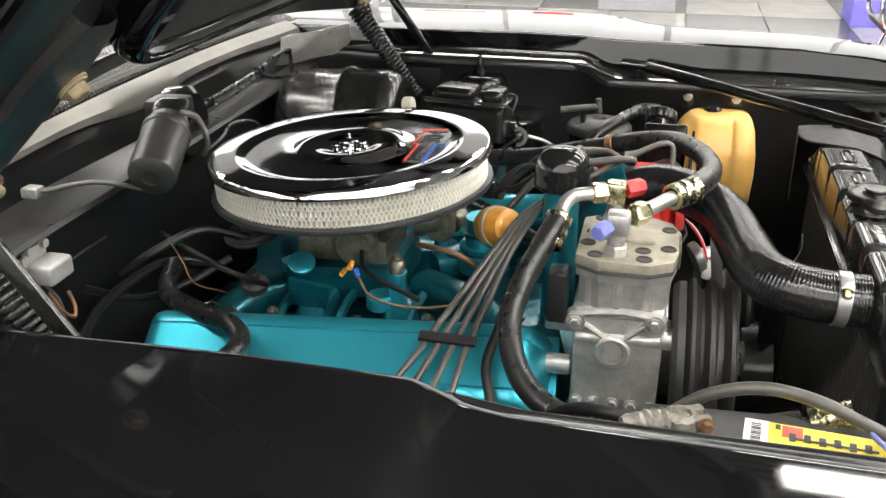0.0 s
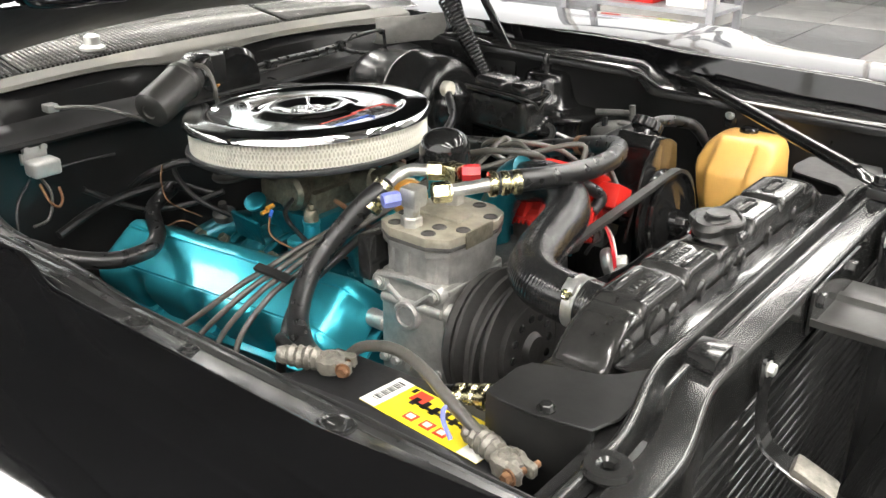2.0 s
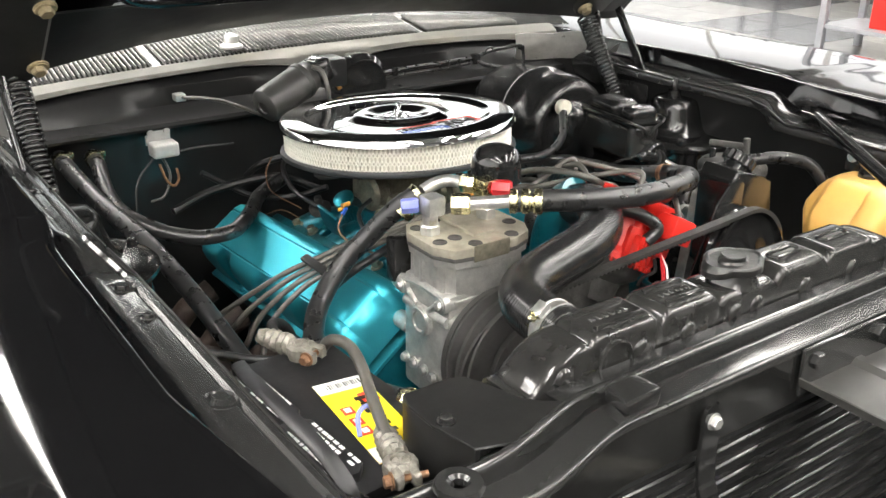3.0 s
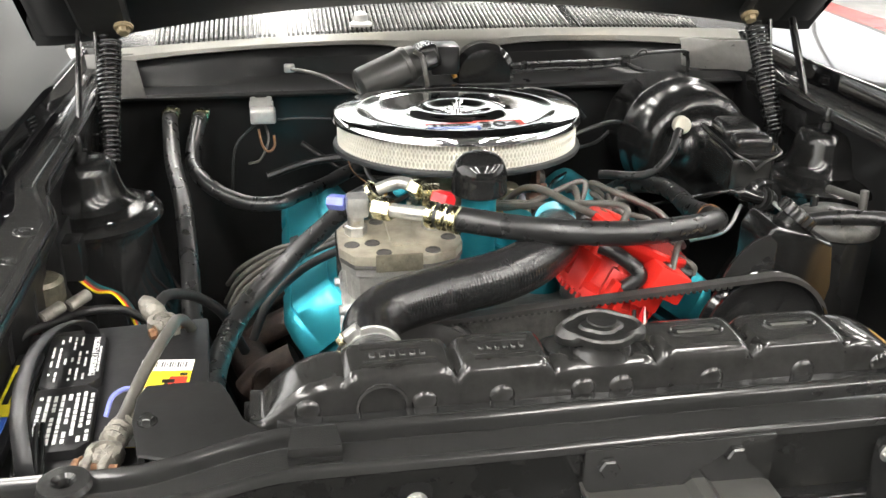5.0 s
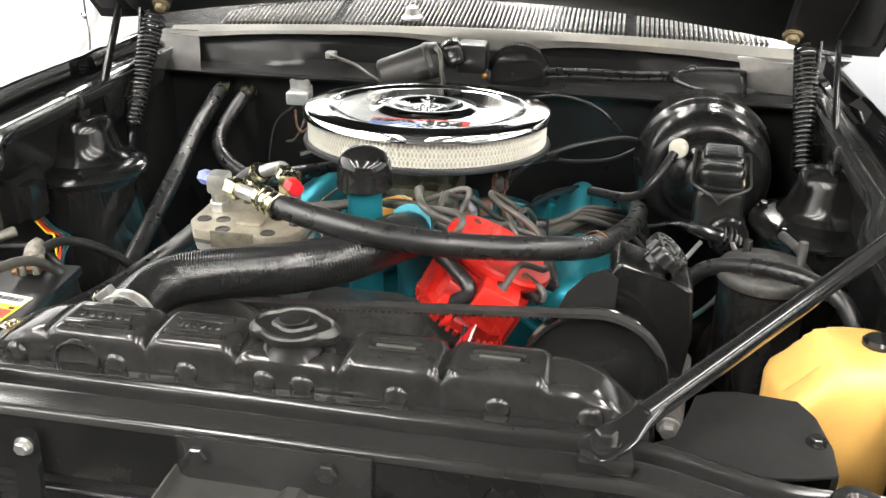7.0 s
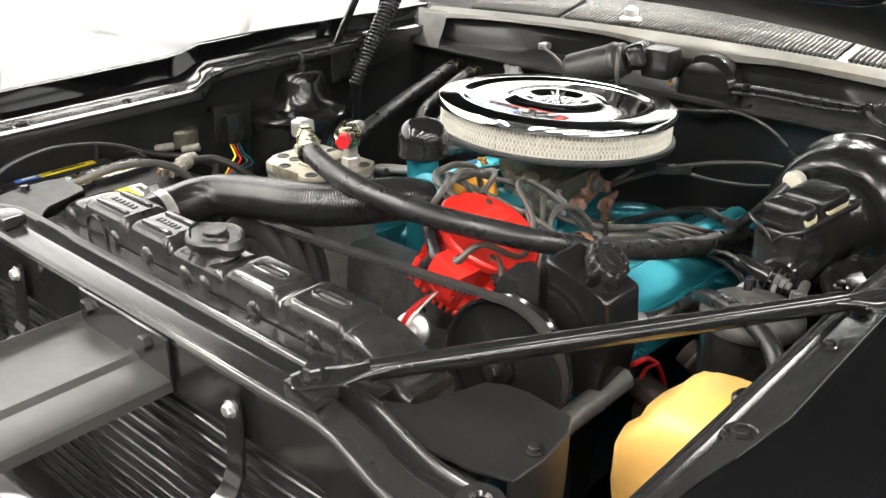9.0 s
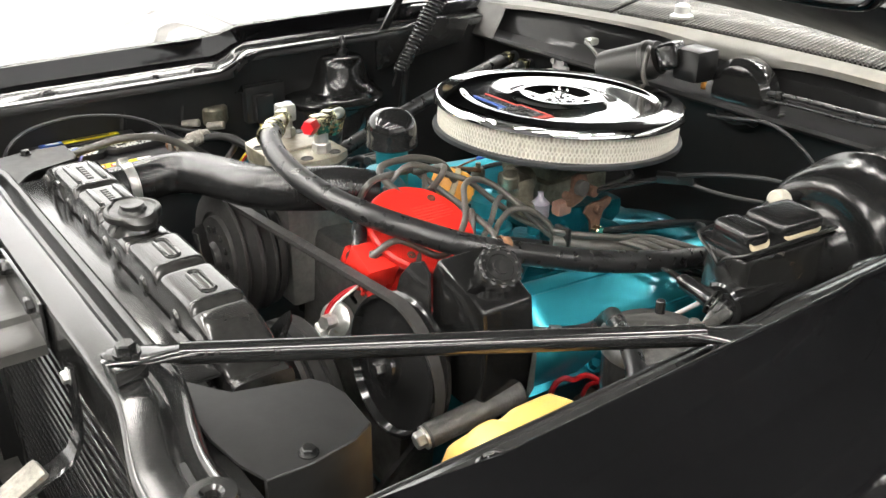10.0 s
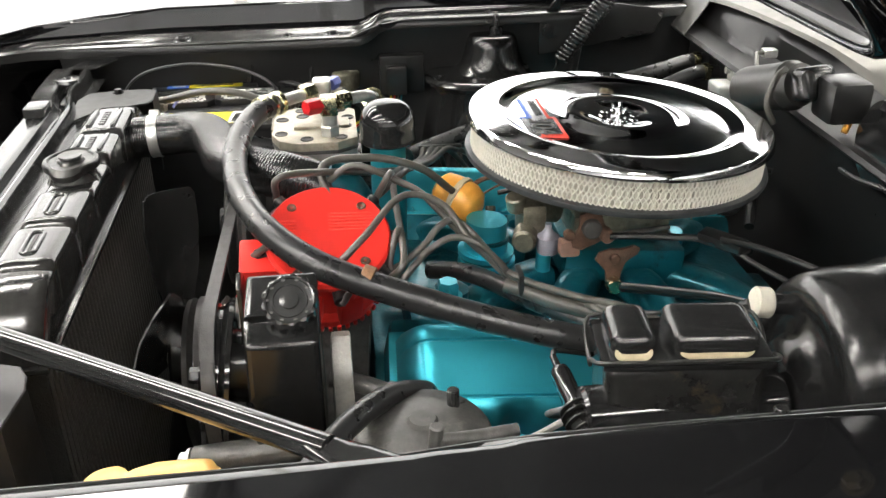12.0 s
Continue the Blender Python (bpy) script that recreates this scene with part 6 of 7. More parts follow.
for v in (-0.03, -0.016):
    bm = B()
    box(bm, (0.064, v, -0.066), (0.012, 0.009, 0.034), DM, 0.002)
    part("clip_tab", bm, "red", ds)
bm = B()
tube(bm, [DM @ Vector(p) for p in ((0.040, -0.056, -0.026), (0.054, -0.040, -0.024), (0.066, -0.018, -0.028), (0.070, -0.012, -0.036), (0.066, -0.020, -0.054))], 0.0085, 14, 6)
part("coil_lead", bm, "rubber", ds, "black rubber coil lead")
bm = B()
tube(bm, [DM @ Vector(p) for p in ((0.07, 0.004, -0.07), (0.075, 0.008, -0.085), (0.068, 0.0, -0.098), (0.06, 0.006, -0.11))], 0.0025, 8, 6)
part("pickup_wire", bm, "wire", ds)
for a in np.linspace(0.2, 6.2, 9)[:8]:
    bm = B()
    p = DM @ Vector((0.057 * math.cos(a), 0.057 * math.sin(a), -0.014))
    dv = DM.to_3x3() @ Vector((math.cos(a), math.sin(a), 0.1))
    cyl(bm, p, dv, 0.007, 0.02, 14, 0.002)
    part("wire_boot", bm, "rubber", ds, "black rubber boot")


def tower_end(i):
    a = np.linspace(0.2, 6.2, 9)[i]
    return DM @ Vector((0.078 * math.cos(a), 0.078 * math.sin(a), -0.012))


# spark plug wires: four to each bank
def wires(s):
    e = thing("spark_plug_wires", (s * 0.2, -0.2, 0.85), "bundle of four grey spark plug wires held by a loom", "ignition wires", "spark plug wires")
    rnd = random.Random(5 + s)
    for i in range(4):
        t = tower_end((i * 2 + (0 if s > 0 else 1)) % 8)
        up = t + Vector((0.02 * (i - 1.5) * 0.5, 0.015, 0.018 + 0.005 * i))
        if s < 0:
            o = (i - 1.5) * 0.011
            pts = [t, up, (0.03 - 0.01 * i, -0.27, 0.93), (-0.05, -0.235 + o * 0.4, 0.915), (-0.12, -0.215 + o * 0.6, 0.895), (-0.205, -0.198 + o, 0.872), (-0.25, -0.185 + o * 1.3, 0.852), (-0.29, -0.175 + o * 1.6, 0.835), (-0.335, -0.155 + o * 2.6, 0.795), (-0.36, -0.13 + o * 5, 0.74)]
        else:
            o = (i - 1.5) * 0.007
            tail = [(0.16 + o * 0.6, -0.153, 0.866 + o * 0.6), (0.19 + o * 0.6, -0.10, 0.858 + o * 0.5), (0.225, -0.05 + o * 2, 0.85), (0.30, 0.05 + o * 5, 0.79), (0.32, 0.05 + o * 8, 0.74)]
            arc = [[(0.185, -0.354, 0.905), (0.17, -0.313, 0.93), (0.119, -0.275, 0.947), (0.108, -0.247, 0.946), (0.114, -0.221, 0.932), (0.136, -0.205, 0.912), (0.142, -0.185, 0.89)],
                   [(0.173, -0.285, 0.875), (0.16, -0.262, 0.89), (0.147, -0.244, 0.901), (0.141, -0.219, 0.911), (0.148, -0.194, 0.906), (0.155, -0.171, 0.885)],
                   [(0.154, -0.285, 0.886), (0.14, -0.252, 0.90), (0.126, -0.232, 0.916), (0.119, -0.216, 0.92), (0.128, -0.20, 0.912), (0.146, -0.172, 0.882)],
                   [(0.07, -0.265, 0.945), (0.085, -0.242, 0.935), (0.105, -0.212, 0.905), (0.126, -0.182, 0.88)]][i]
            pts = [t, t * 0.6 + Vector(arc[0]) * 0.4 + Vector((0, 0, 0.02))] + arc + tail
        bm = B()
        tube(bm, pts, 0.0038, 10, 8)
        part("wire", bm, "greywire", e)
    bm = B()
    if s < 0:
        box(bm, (-0.262, -0.183, 0.853), (0.012, 0.062, 0.006), Matrix.Translation((-0.262, -0.183, 0.853)) @ pose(0, 0, 0, 0, -20, 0) @ Matrix.Translation((0.262, 0.183, -0.853)), 0.002)
        part("loom_clip", bm, "wire", e, "black plastic loom clip")
    else:
        box(bm, (0.161, -0.151, 0.866), (0.026, 0.006, 0.024), None, 0.002)
        part("loom_clip", bm, "wire", e, "black cable tie")


wires(-1)
wires(1)
hose("wire_conduit", [(0.156, -0.165, 0.860), (0.17, -0.14, 0.855), (0.186, -0.115, 0.85), (0.206, -0.066, 0.842), (0.23, 0.0, 0.82)], 0.0085, "dark corrugated sleeve round the ignition wires", "greywire", n=14)
co = hose("coil_wire", [tower_end(3) + Vector((0, 0, 0.0)), (0.06, -0.35, 0.955), (0.03, -0.3, 0.96), (0.02, -0.24, 0.94), (-0.0, -0.2, 0.90)], 0.0045, "grey coil wire arching from the distributor", "greywire", n=10)

hose("wire_loom", [(-0.12, -0.262, 0.905), (-0.165, -0.248, 0.892), (-0.2, -0.239, 0.874), (-0.24, -0.231, 0.853), (-0.27, -0.226, 0.829), (-0.30, -0.238, 0.803), (-0.32, -0.25, 0.76)], 0.0055, "thin black corrugated wire loom over the valve cover", "wire", n=12)

# ---------------------------------------------------------------- power steering pump
ps = thing("power_steering_pump", (0.29, -0.39, 0.78), "black power steering pump with a boxy reservoir", "steering pump")
bm = B()
prism(bm, [(-0.046, -0.12), (0.038, -0.12), (0.044, -0.05), (0.040, 0.002), (0.012, 0.012), (-0.036, 0.028), (-0.046, 0.01)], 0.062, Matrix(((1, 0, 0, 0.298), (0, 0, 1, -0.418), (0, 1, 0, 0.922), (0, 0, 0, 1))), 0.006, 3)
part("reservoir", bm, "capblack", ps, "worn black reservoir box", 50)
bm = B()
cyl(bm, (0.290, -0.377, 0.918), (0.62, -0.05, 0.78), 0.018, 0.034, 28)
part("filler_neck", bm, "gloss", ps)
bm = B()
n = 156
rows = []
CAPM = along((0.305, -0.378, 0.9405), (0.62, -0.05, 0.78))
for k, z in ((0.9, 0.0), (0.985, 0.001), (1, 0.0025), (1, 0.0125), (0.97, 0.0145), (0.9, 0.0155), (0.83, 0.0152), (0.81, 0.0138), (0.68, 0.0136), (0.66, 0.0148), (0.58, 0.0148), (0.56, 0.0136), (0.36, 0.0136), (0.34, 0.0156), (0.22, 0.016), (0.05, 0.016)):
    row = []
    for i in range(n):
        t = 2 * math.pi * i / n
        r = (0.0232 + 0.0009 * math.copysign(abs(math.cos(13 * t)) ** 0.5, math.cos(13 * t)) * (k > 0.95)) * k
        row.append(tuple(CAPM @ Vector((r * math.cos(t), r * math.sin(t), z))))
    rows.append(row)
loft(bm, rows, True, True)
pcap = part("cap", bm, "satin", ps, "knurled black filler cap", 30)
bm = B()
for i in range(10):
    t = 2 * math.pi * i / 10
    box(bm, (0.0185 * math.cos(t), 0.0185 * math.sin(t), 0.0142), (0.003, 0.0016, 0.0012), CAPM)
part("cap_mark", bm, "greymetal", pcap, "raised worn marks round the cap")
bm = B()
prism(bm, [(-0.09, -0.1), (-0.05, 0.0), (-0.03, 0.022), (-0.012, 0.03), (0.0, 0.02), (0.0, -0.1)], 0.004, Matrix(((1, 0, 0, 0.262), (0, 0, 1, -0.428), (0, 1, 0, 0.915), (0, 0, 0, 1))), 0.001)
part("bracket", bm, "satin", ps)
PP = along((0.245, -0.442, 0.832), (0.01, -1, 0.12))
bm = B()
lathe(bm, [(0.03, 0.018), (0.05, 0.004), (0.07, 0.0), (0.075, 0.001), (0.075, 0.005), (0.067, 0.011), (0.067, 0.014), (0.075, 0.02), (0.075, 0.024), (0.0715, 0.025), (0.068, 0.018), (0.05, 0.014), (0.028, 0.022), (0.02, 0.024), (0.018, 0.032), (0, 0.032)], PP, 64, False)
pul = part("pulley", bm, "gloss", ps, "dished black pulley")
bm = B()
hexa(bm, PP @ Vector((0, 0, 0.03)), PP.to_3x3() @ Vector((0, 0, 1)), 0.008, 0.012)
part("pulley_nut", bm, "satin", pul)
bm = B()
cyl(bm, (0.245, -0.445, 0.845), (0, 1, -0.1), 0.035, 0.05, 28)
part("pump_body", bm, "satin", ps)
bm = B()
cyl(bm, (0.325, -0.475, 0.80), (0.12, 1, 0.16), 0.013, 0.11, 20, 0.002)
part("pivot_boss", bm, "greymetal", ps, "grey pivot tube")
bolt(ps, (0.325, -0.476, 0.80), (-0.12, -1, -0.16), 0.009, 0.012, "steel", "pivot_bolt")
bm = B()
prism(bm, [(-0.03, -0.07), (0.016, -0.062), (0.03, -0.03), (0.032, 0.01), (0.024, 0.045), (0.006, 0.075), (-0.014, 0.068)], 0.018, Matrix(((1, 0, 0, 0.288), (0, 0, 1, -0.348), (0, 1, 0, 0.825), (0, 0, 0, 1))), 0.004)
part("rear_bracket", bm, "bracketgrey", ps, "grey cast bracket")

# belt from the steering pump over the compressor clutch and down to the crank
bl = thing("drive_belt", (0.05, -0.46, 0.9), "black rubber drive belt across the engine front", "drive belt")
bm = B()


def belt_loop(c):
    """Outer hull of the pulley circles (x, z, r), counter-clockwise."""
    pts = []
    for x, z, r in c:
        pts += [(x + r * math.cos(2 * math.pi * i / 48), z + r * math.sin(2 * math.pi * i / 48)) for i in range(48)]
    pts = sorted(set(pts))
    def half(seq):
        out = []
        for p in seq:
            while len(out) > 1 and (out[-1][0] - out[-2][0]) * (p[1] - out[-2][1]) - (out[-1][1] - out[-2][1]) * (p[0] - out[-2][0]) <= 0:
                out.pop()
            out.append(p)
        return out
    a, b = half(pts), half(pts[::-1])
    return a[:-1] + b[:-1]


def belt_mesh(bm, c, y, w, t):
    L = belt_loop(c)
    cx, cz = sum(p[0] for p in L) / len(L), sum(p[1] for p in L) / len(L)
    rows = []
    for i, (x, z) in enumerate(L):
        x0, z0 = L[i - 1]
        x1, z1 = L[(i + 1) % len(L)]
        nx, nz = z1 - z0, x0 - x1
        k = math.hypot(nx, nz) or 1
        nx, nz = nx / k, nz / k
        rows.append([(x, y - w / 2, z), (x + nx * t, y - w / 2, z + nz * t), (x + nx * t, y + w / 2, z + nz * t), (x, y + w / 2, z)])
    rows.append(rows[0])
    loft(bm, rows, True)


belt_mesh(bm, [(0.245, 0.835, 0.071), (-0.150, 0.80, 0.078), (0.02, 0.52, 0.08)], -0.4555, 0.012, 0.005)
part("belt", bm, "belt", bl, "", 50)
# moulded cogs under the straight top run
bm = B()
for i in range(46):
    x = -0.11 + i * 0.0068
    box(bm, (x, -0.4555, 0.906 + 0.071 * (x - 0.245) - 0.0012), (0.0042, 0.0105, 0.0045), None, 0.0008, 1)
part("cogs", bm, "belt", bl, "moulded rubber cogs", 50)
bl2 = thing("alternator_belt", (0.2, -0.49, 0.7), "black rubber belt with pale printed marks", "drive belt")
bm = B()
belt_mesh(bm, [(0.075, 0.722, 0.084), (0.05, 0.5, 0.085)], -0.493, 0.012, 0.005)
part("belt", bm, "belt", bl2, "", 50)
for i in range(6):
    bm = B()
    box(bm, (0, 0, 0), (0.0012, 0.008, 0.006 + 0.004 * (i % 2)), Matrix.Translation((0.1645 - i * 0.0017, -0.493, 0.722 - i * 0.015)) @ pose(0, 0, 0, 0, 6, 0))
    part("print_bar", bm, "lab_white", bl2)

# alternator low on the driver's side
al = thing("alternator", (0.225, -0.45, 0.63), "grey alternator with a grooved pulley and fan", "alternator")
AM = along((0.26, -0.38, 0.56), (0, -1, 0.08))
bm = B()
lathe(bm, [(0, 0), (0.055, 0), (0.06, 0.01), (0.06, 0.05), (0.055, 0.06), (0, 0.06)], AM, 40)
part("case", bm, "alu", al)
bm = B()
lathe(bm, [(0.0, 0.062), (0.05, 0.062), (0.065, 0.066), (0.068, 0.072), (0.058, 0.08), (0.058, 0.084), (0.068, 0.092), (0.066, 0.096), (0.03, 0.09), (0.012, 0.1), (0, 0.1)], AM, 48)
part("pulley", bm, "satin", al)
bm = B()
lathe(bm, [(0, 0), (0.020, 0), (0.0215, 0.003), (0.0215, 0.01), (0.017, 0.013), (0.009, 0.015), (0, 0.015)], along((0.098, -0.438, 0.812), (0.3, -0.8, 0.35)), 32)
part("regulator", bm, "steel", al, "round zinc plated sender")
fitting("sender_nut", (0.102, -0.449, 0.817), (0.3, -0.8, 0.2), 0.009, 0.018, "steel", al)

# fan
fan = thing("cooling_fan", (0.0, -0.53, 0.72), "black steel five-bladed cooling fan", "fan")
bm = B()
cyl(bm, (0.0, -0.50, 0.71), (0, -1, 0.05), 0.06, 0.045, 36, 0.004)
part("hub", bm, "satin", fan)
for i in range(5):
    a = 2 * math.pi * i / 5 + 0.62
    bm = B()
    rows = []
    for r, w, tw in ((0.05, 0.025, 0.5), (0.1, 0.045, 0.48), (0.15, 0.055, 0.44), (0.188, 0.055, 0.4), (0.195, 0.045, 0.4)):
        row = []
        for u in np.linspace(-1, 1, 7):
            x, t = r, u * w
            yy = -0.535 + t * math.sin(tw) - 0.01 * (1 - u * u)
            tt = t * math.cos(tw)
            row.append((x * math.cos(a) - tt * math.sin(a), yy, 0.71 + x * math.sin(a) + tt * math.cos(a)))
        rows.append(row)
    loft(bm, rows)
    thicken(bm, 0.002)
    part("blade", bm, "satin", fan)
bm = B()
lathe(bm, [(0, 0), (0.07, 0), (0.084, 0.004), (0.088, 0.008), (0.08, 0.014), (0.08, 0.018), (0.088, 0.024), (0.088, 0.028), (0.08, 0.034), (0.08, 0.038), (0.088, 0.044), (0.086, 0.05), (0.06, 0.05), (0.04, 0.03), (0, 0.03)], along((0.075, -0.462, 0.722), (0, -1, 0.0)), 56)
part("water_pump_pulley", bm, "belt", fan)

# ---------------------------------------------------------------- brakes
bo = thing("brake_booster", (0.36, 0.12, 0.885), "glossy black brake booster drum on the firewall", "brake booster")
BM = along((0.385, 0.245, 0.868), (0.0, -1, 0.05)) @ Matrix.Diagonal((0.95, 0.95, 1, 1))
bm = B()
lathe(bm, [(0, 0), (0.09, 0), (0.1, 0.01), (0.104, 0.03), (0.104, 0.1), (0.109, 0.106), (0.109, 0.116), (0.104, 0.122), (0.1035, 0.15), (0.101, 0.175), (0.095, 0.192), (0.086, 0.202), (0.074, 0.205), (0.066, 0.200), (0.058, 0.2), (0.045, 0.206), (0.036, 0.22), (0, 0.22)], BM, 72)
part("drum", bm, "peel", bo, "glossy black drum with orange peel", 60)
bm = B()
cyl(bm, (0.345, 0.07, 0.926), (-0.1, -1, 0.1), 0.009, 0.04, 20)
part("vacuum_stub", bm, "gloss", bo)
bm = B()
cyl(bm, (0.341, 0.032, 0.93), (-0.1, -1, 0.1), 0.0135, 0.016, 28, 0.002)
part("check_valve", bm, "paper", bo, "cream round check valve")
bm = B()
tube(bm, [(0.335, 0.018, 0.925), (0.31, -0.01, 0.89), (0.28, 0.0, 0.86), (0.22, 0.04, 0.85)], 0.007, 12, 6)
part("vacuum_hose", bm, "rubber", bo)

mc = thing("master_cylinder", (0.39, -0.06, 0.9), "glossy black twin-reservoir brake master cylinder with wire bail", "master cylinder")
MM = Matrix.Translation((0.392, -0.068, 0.0)) @ pose(0, 0, 0, 0, 0, -6)
bm = B()
box(bm, (0, 0, 0.897), (0.062, 0.128, 0.062), MM, 0.012, 4)
part("reservoir", bm, "mcbody", mc, "black cast reservoir with rust streaks")
bm = B()
box(bm, (0, 0, 0.9315), (0.07, 0.136, 0.007), MM, 0.003)
part("lid_rim", bm, "peel", mc)
for y, ln in ((-0.043, 0.036), (0.022, 0.07)):
    bm = B()
    box(bm, (0, y, 0.943), (0.056, ln, 0.026), MM, 0.0125, 5)
    part("lid_dome", bm, "peel", mc, "", 60)
    bm = B()
    lathe(bm, [(0, 0.0), (0.009, 0.0), (0.0085, 0.0008), (0, 0.001)], MM @ Matrix.Translation((0.0268, y, 0.9405)) @ pose(0, 0, 0, 0, 72, 0) @ Matrix.Diagonal((1.0, ln * 46, 1, 1)), 28)
    part("sediment_patch", bm, "mud", mc, "pale worn patch")
bm = B()
for q in (-1, 1):
    tube(bm, [MM @ Vector((q * x, y, z)) for x, y, z in ((0.0, 0.07, 0.915), (0.012, 0.072, 0.927), (0.03, 0.070, 0.936), (0.0362, 0.058, 0.9385), (0.0362, 0.0, 0.938), (0.0362, -0.058, 0.9375), (0.03, -0.071, 0.934), (0.012, -0.073, 0.925), (0.0, -0.071, 0.912))], 0.0019, 8, 8)
part("wire_bail", bm, "capmetal", mc, "bent dull wire bail")
bm = B()
cyl(bm, MM @ Vector((0, 0.09, 0.872)), (0, -1, 0), 0.026, 0.17, 28, 0.003)
part("bore", bm, "gloss", mc)
S0, S1 = Vector((0.338, -0.158, 0.891)), Vector((0.404, -0.147, 0.870))
SD = S1 - S0
bm = B()
lathe(bm, [(0, 0), (0.003, 0), (0.0035, 0.012), (0.0075, 0.015), (0.009, 0.02), (0.0095, SD.length * 0.72), (0.0105, SD.length * 0.74), (0.0105, SD.length), (0, SD.length)], along(S0, SD), 24)
boot = part("sender_boot", bm, "gloss", mc, "black rubber sender boot")
bm = B()
for f, r in ((0.8, 0.011), (0.9, 0.0125), (1.0, 0.0115), (1.1, 0.009)):
    hexa(bm, S0 + SD * f, SD, r, 0.007)
part("sender_body", bm, "capmetal", boot, "worn silver sender body")
bm = B()
tube(bm, [S0 + SD * 0.03, (0.322, -0.15, 0.885), (0.30, -0.11, 0.862), (0.284, -0.07, 0.842), (0.28, 0.02, 0.80)], 0.0026, 8, 6)
part("line", bm, "satin", boot)
for pts in ([(0.405, -0.165, 0.872), (0.41, -0.2, 0.86), (0.38, -0.25, 0.83), (0.33, -0.2, 0.75)], [(0.37, -0.14, 0.86), (0.34, -0.16, 0.83), (0.31, -0.12, 0.80)]):
    bm = B()
    tube(bm, pts, 0.003, 8, 6)
    part("brake_line", bm, "steel", mc)

# charcoal canister beside the steering pump
cc = thing("charcoal_canister", (0.43, -0.29, 0.75), "black round vapour canister with ports on its lid", "canister")
bm = B()
lathe(bm, [(0, 0.74), (0.046, 0.74), (0.049, 0.75), (0.049, 0.872), (0.052, 0.875), (0.052, 0.883), (0.047, 0.889), (0.03, 0.893), (0, 0.895)], Matrix.Translation((0.428, -0.28, 0.006)), 48)
part("can", bm, "satin", cc)
bm = B()
lathe(bm, [(0.0525, 0.876), (0.0535, 0.878), (0.0535, 0.886), (0.049, 0.8915), (0.032, 0.896), (0.03, 0.8975), (0.012, 0.898), (0.01, 0.901), (0, 0.901)], Matrix.Translation((0.428, -0.28, 0.006)), 48)
part("lid", bm, "dustyblack", cc, "dusty black plastic lid", 40)
bm = B()
cyl(bm, (0.4655, -0.276, 0.898), (0, 0.1, 1), 0.0055, 0.03, 16, 0.001)
tube(bm, [(0.4655, -0.274, 0.914), (0.461, -0.245, 0.911), (0.4537, -0.212, 0.908)], 0.0055, 12, 4)
part("tee_port", bm, "greymetal", cc, "worn grey tee port")
for a in (0.2, 2.2, 4.3):
    bm = B()
    box(bm, (0.027, 0, 0), (0.036, 0.0028, 0.006), Matrix.Translation((0.428, -0.28, 0.902)) @ pose(0, 0, 0, 0, 6, math.degrees(a)), 0.001, 1)
    part("lid_rib", bm, "dustyblack", cc)
for a, r in ((2.2, 0.032),):
    bm = B()
    cyl(bm, (0.428 + r * math.cos(a), -0.28 + r * math.sin(a), 0.895), (0, 0, 1), 0.005, 0.022, 14, 0.001)
    part("port", bm, "satin", cc)
sth = hose("steering_hose", [(0.305, -0.30, 0.8435), (0.313, -0.285, 0.842), (0.335, -0.268, 0.852), (0.362, -0.272, 0.882), (0.395, -0.303, 0.905), (0.44, -0.335, 0.916), (0.47, -0.355, 0.914), (0.495, -0.377, 0.902), (0.512, -0.40, 0.86), (0.515, -0.41, 0.80)], 0.0095, "black hose looping from the steering pump over the canister")
bm = B()
tube(bm, [(0.288, -0.35, 0.852), (0.297, -0.325, 0.849), (0.307, -0.297, 0.843)], 0.0085, 14, 4)
part("outlet_pipe", bm, "greymetal", sth, "grey outlet pipe")
bm = B()
lathe(bm, [(0.0098, -0.006), (0.0112, -0.005), (0.0112, 0.005), (0.0098, 0.006)], along((0.308, -0.296, 0.8427), (0.4, 0.9, -0.15)), 24, False)
part("hose_clamp", bm, "steel", sth)

# washer bottle
wb = thing("washer_bottle", (0.455, -0.49, 0.78), "amber yellow plastic washer fluid bottle", "washer bottle")
bm = B()
rows = []
for z, x0, x1, y0, y1 in ((0.752, 0.445, 0.515, -0.515, -0.45), (0.757, 0.432, 0.52, -0.528, -0.432), (0.775, 0.420, 0.525, -0.534, -0.418), (0.82, 0.413, 0.526, -0.536, -0.408), (0.855, 0.413, 0.526, -0.535, -0.402), (0.868, 0.417, 0.526, -0.533, -0.402), (0.888, 0.436, 0.526, -0.531, -0.408), (0.898, 0.443, 0.525, -0.527, -0.416), (0.905, 0.450, 0.524, -0.522, -0.424), (0.909, 0.460, 0.52, -0.515, -0.432)):
    cx, cy, hx, hy = (x0 + x1) / 2, (y0 + y1) / 2, (x1 - x0) / 2, (y1 - y0) / 2
    row = []
    for a in np.linspace(0, 2 * math.pi, 120, endpoint=False):
        px, py = cx + hx * math.copysign(abs(math.cos(a)) ** 0.4, math.cos(a)), cy + hy * math.copysign(abs(math.sin(a)) ** 0.4, math.sin(a))
        if px < cx:
            px += 0.009 * math.exp(-((py + 0.492) / 0.005) ** 2) + 0.016 * ease(-0.437, -0.428, py)
        row.append((px, py, z))
    rows.append(row)
loft(bm, rows, True, True)
part("bottle", bm, "yellow", wb, "", 60)
bm = B()
cyl(bm, (0.506, -0.462, 0.904), (0, 0, 1), 0.015, 0.012, 32, 0.003)
part("cap", bm, "satin", wb, "black cap")
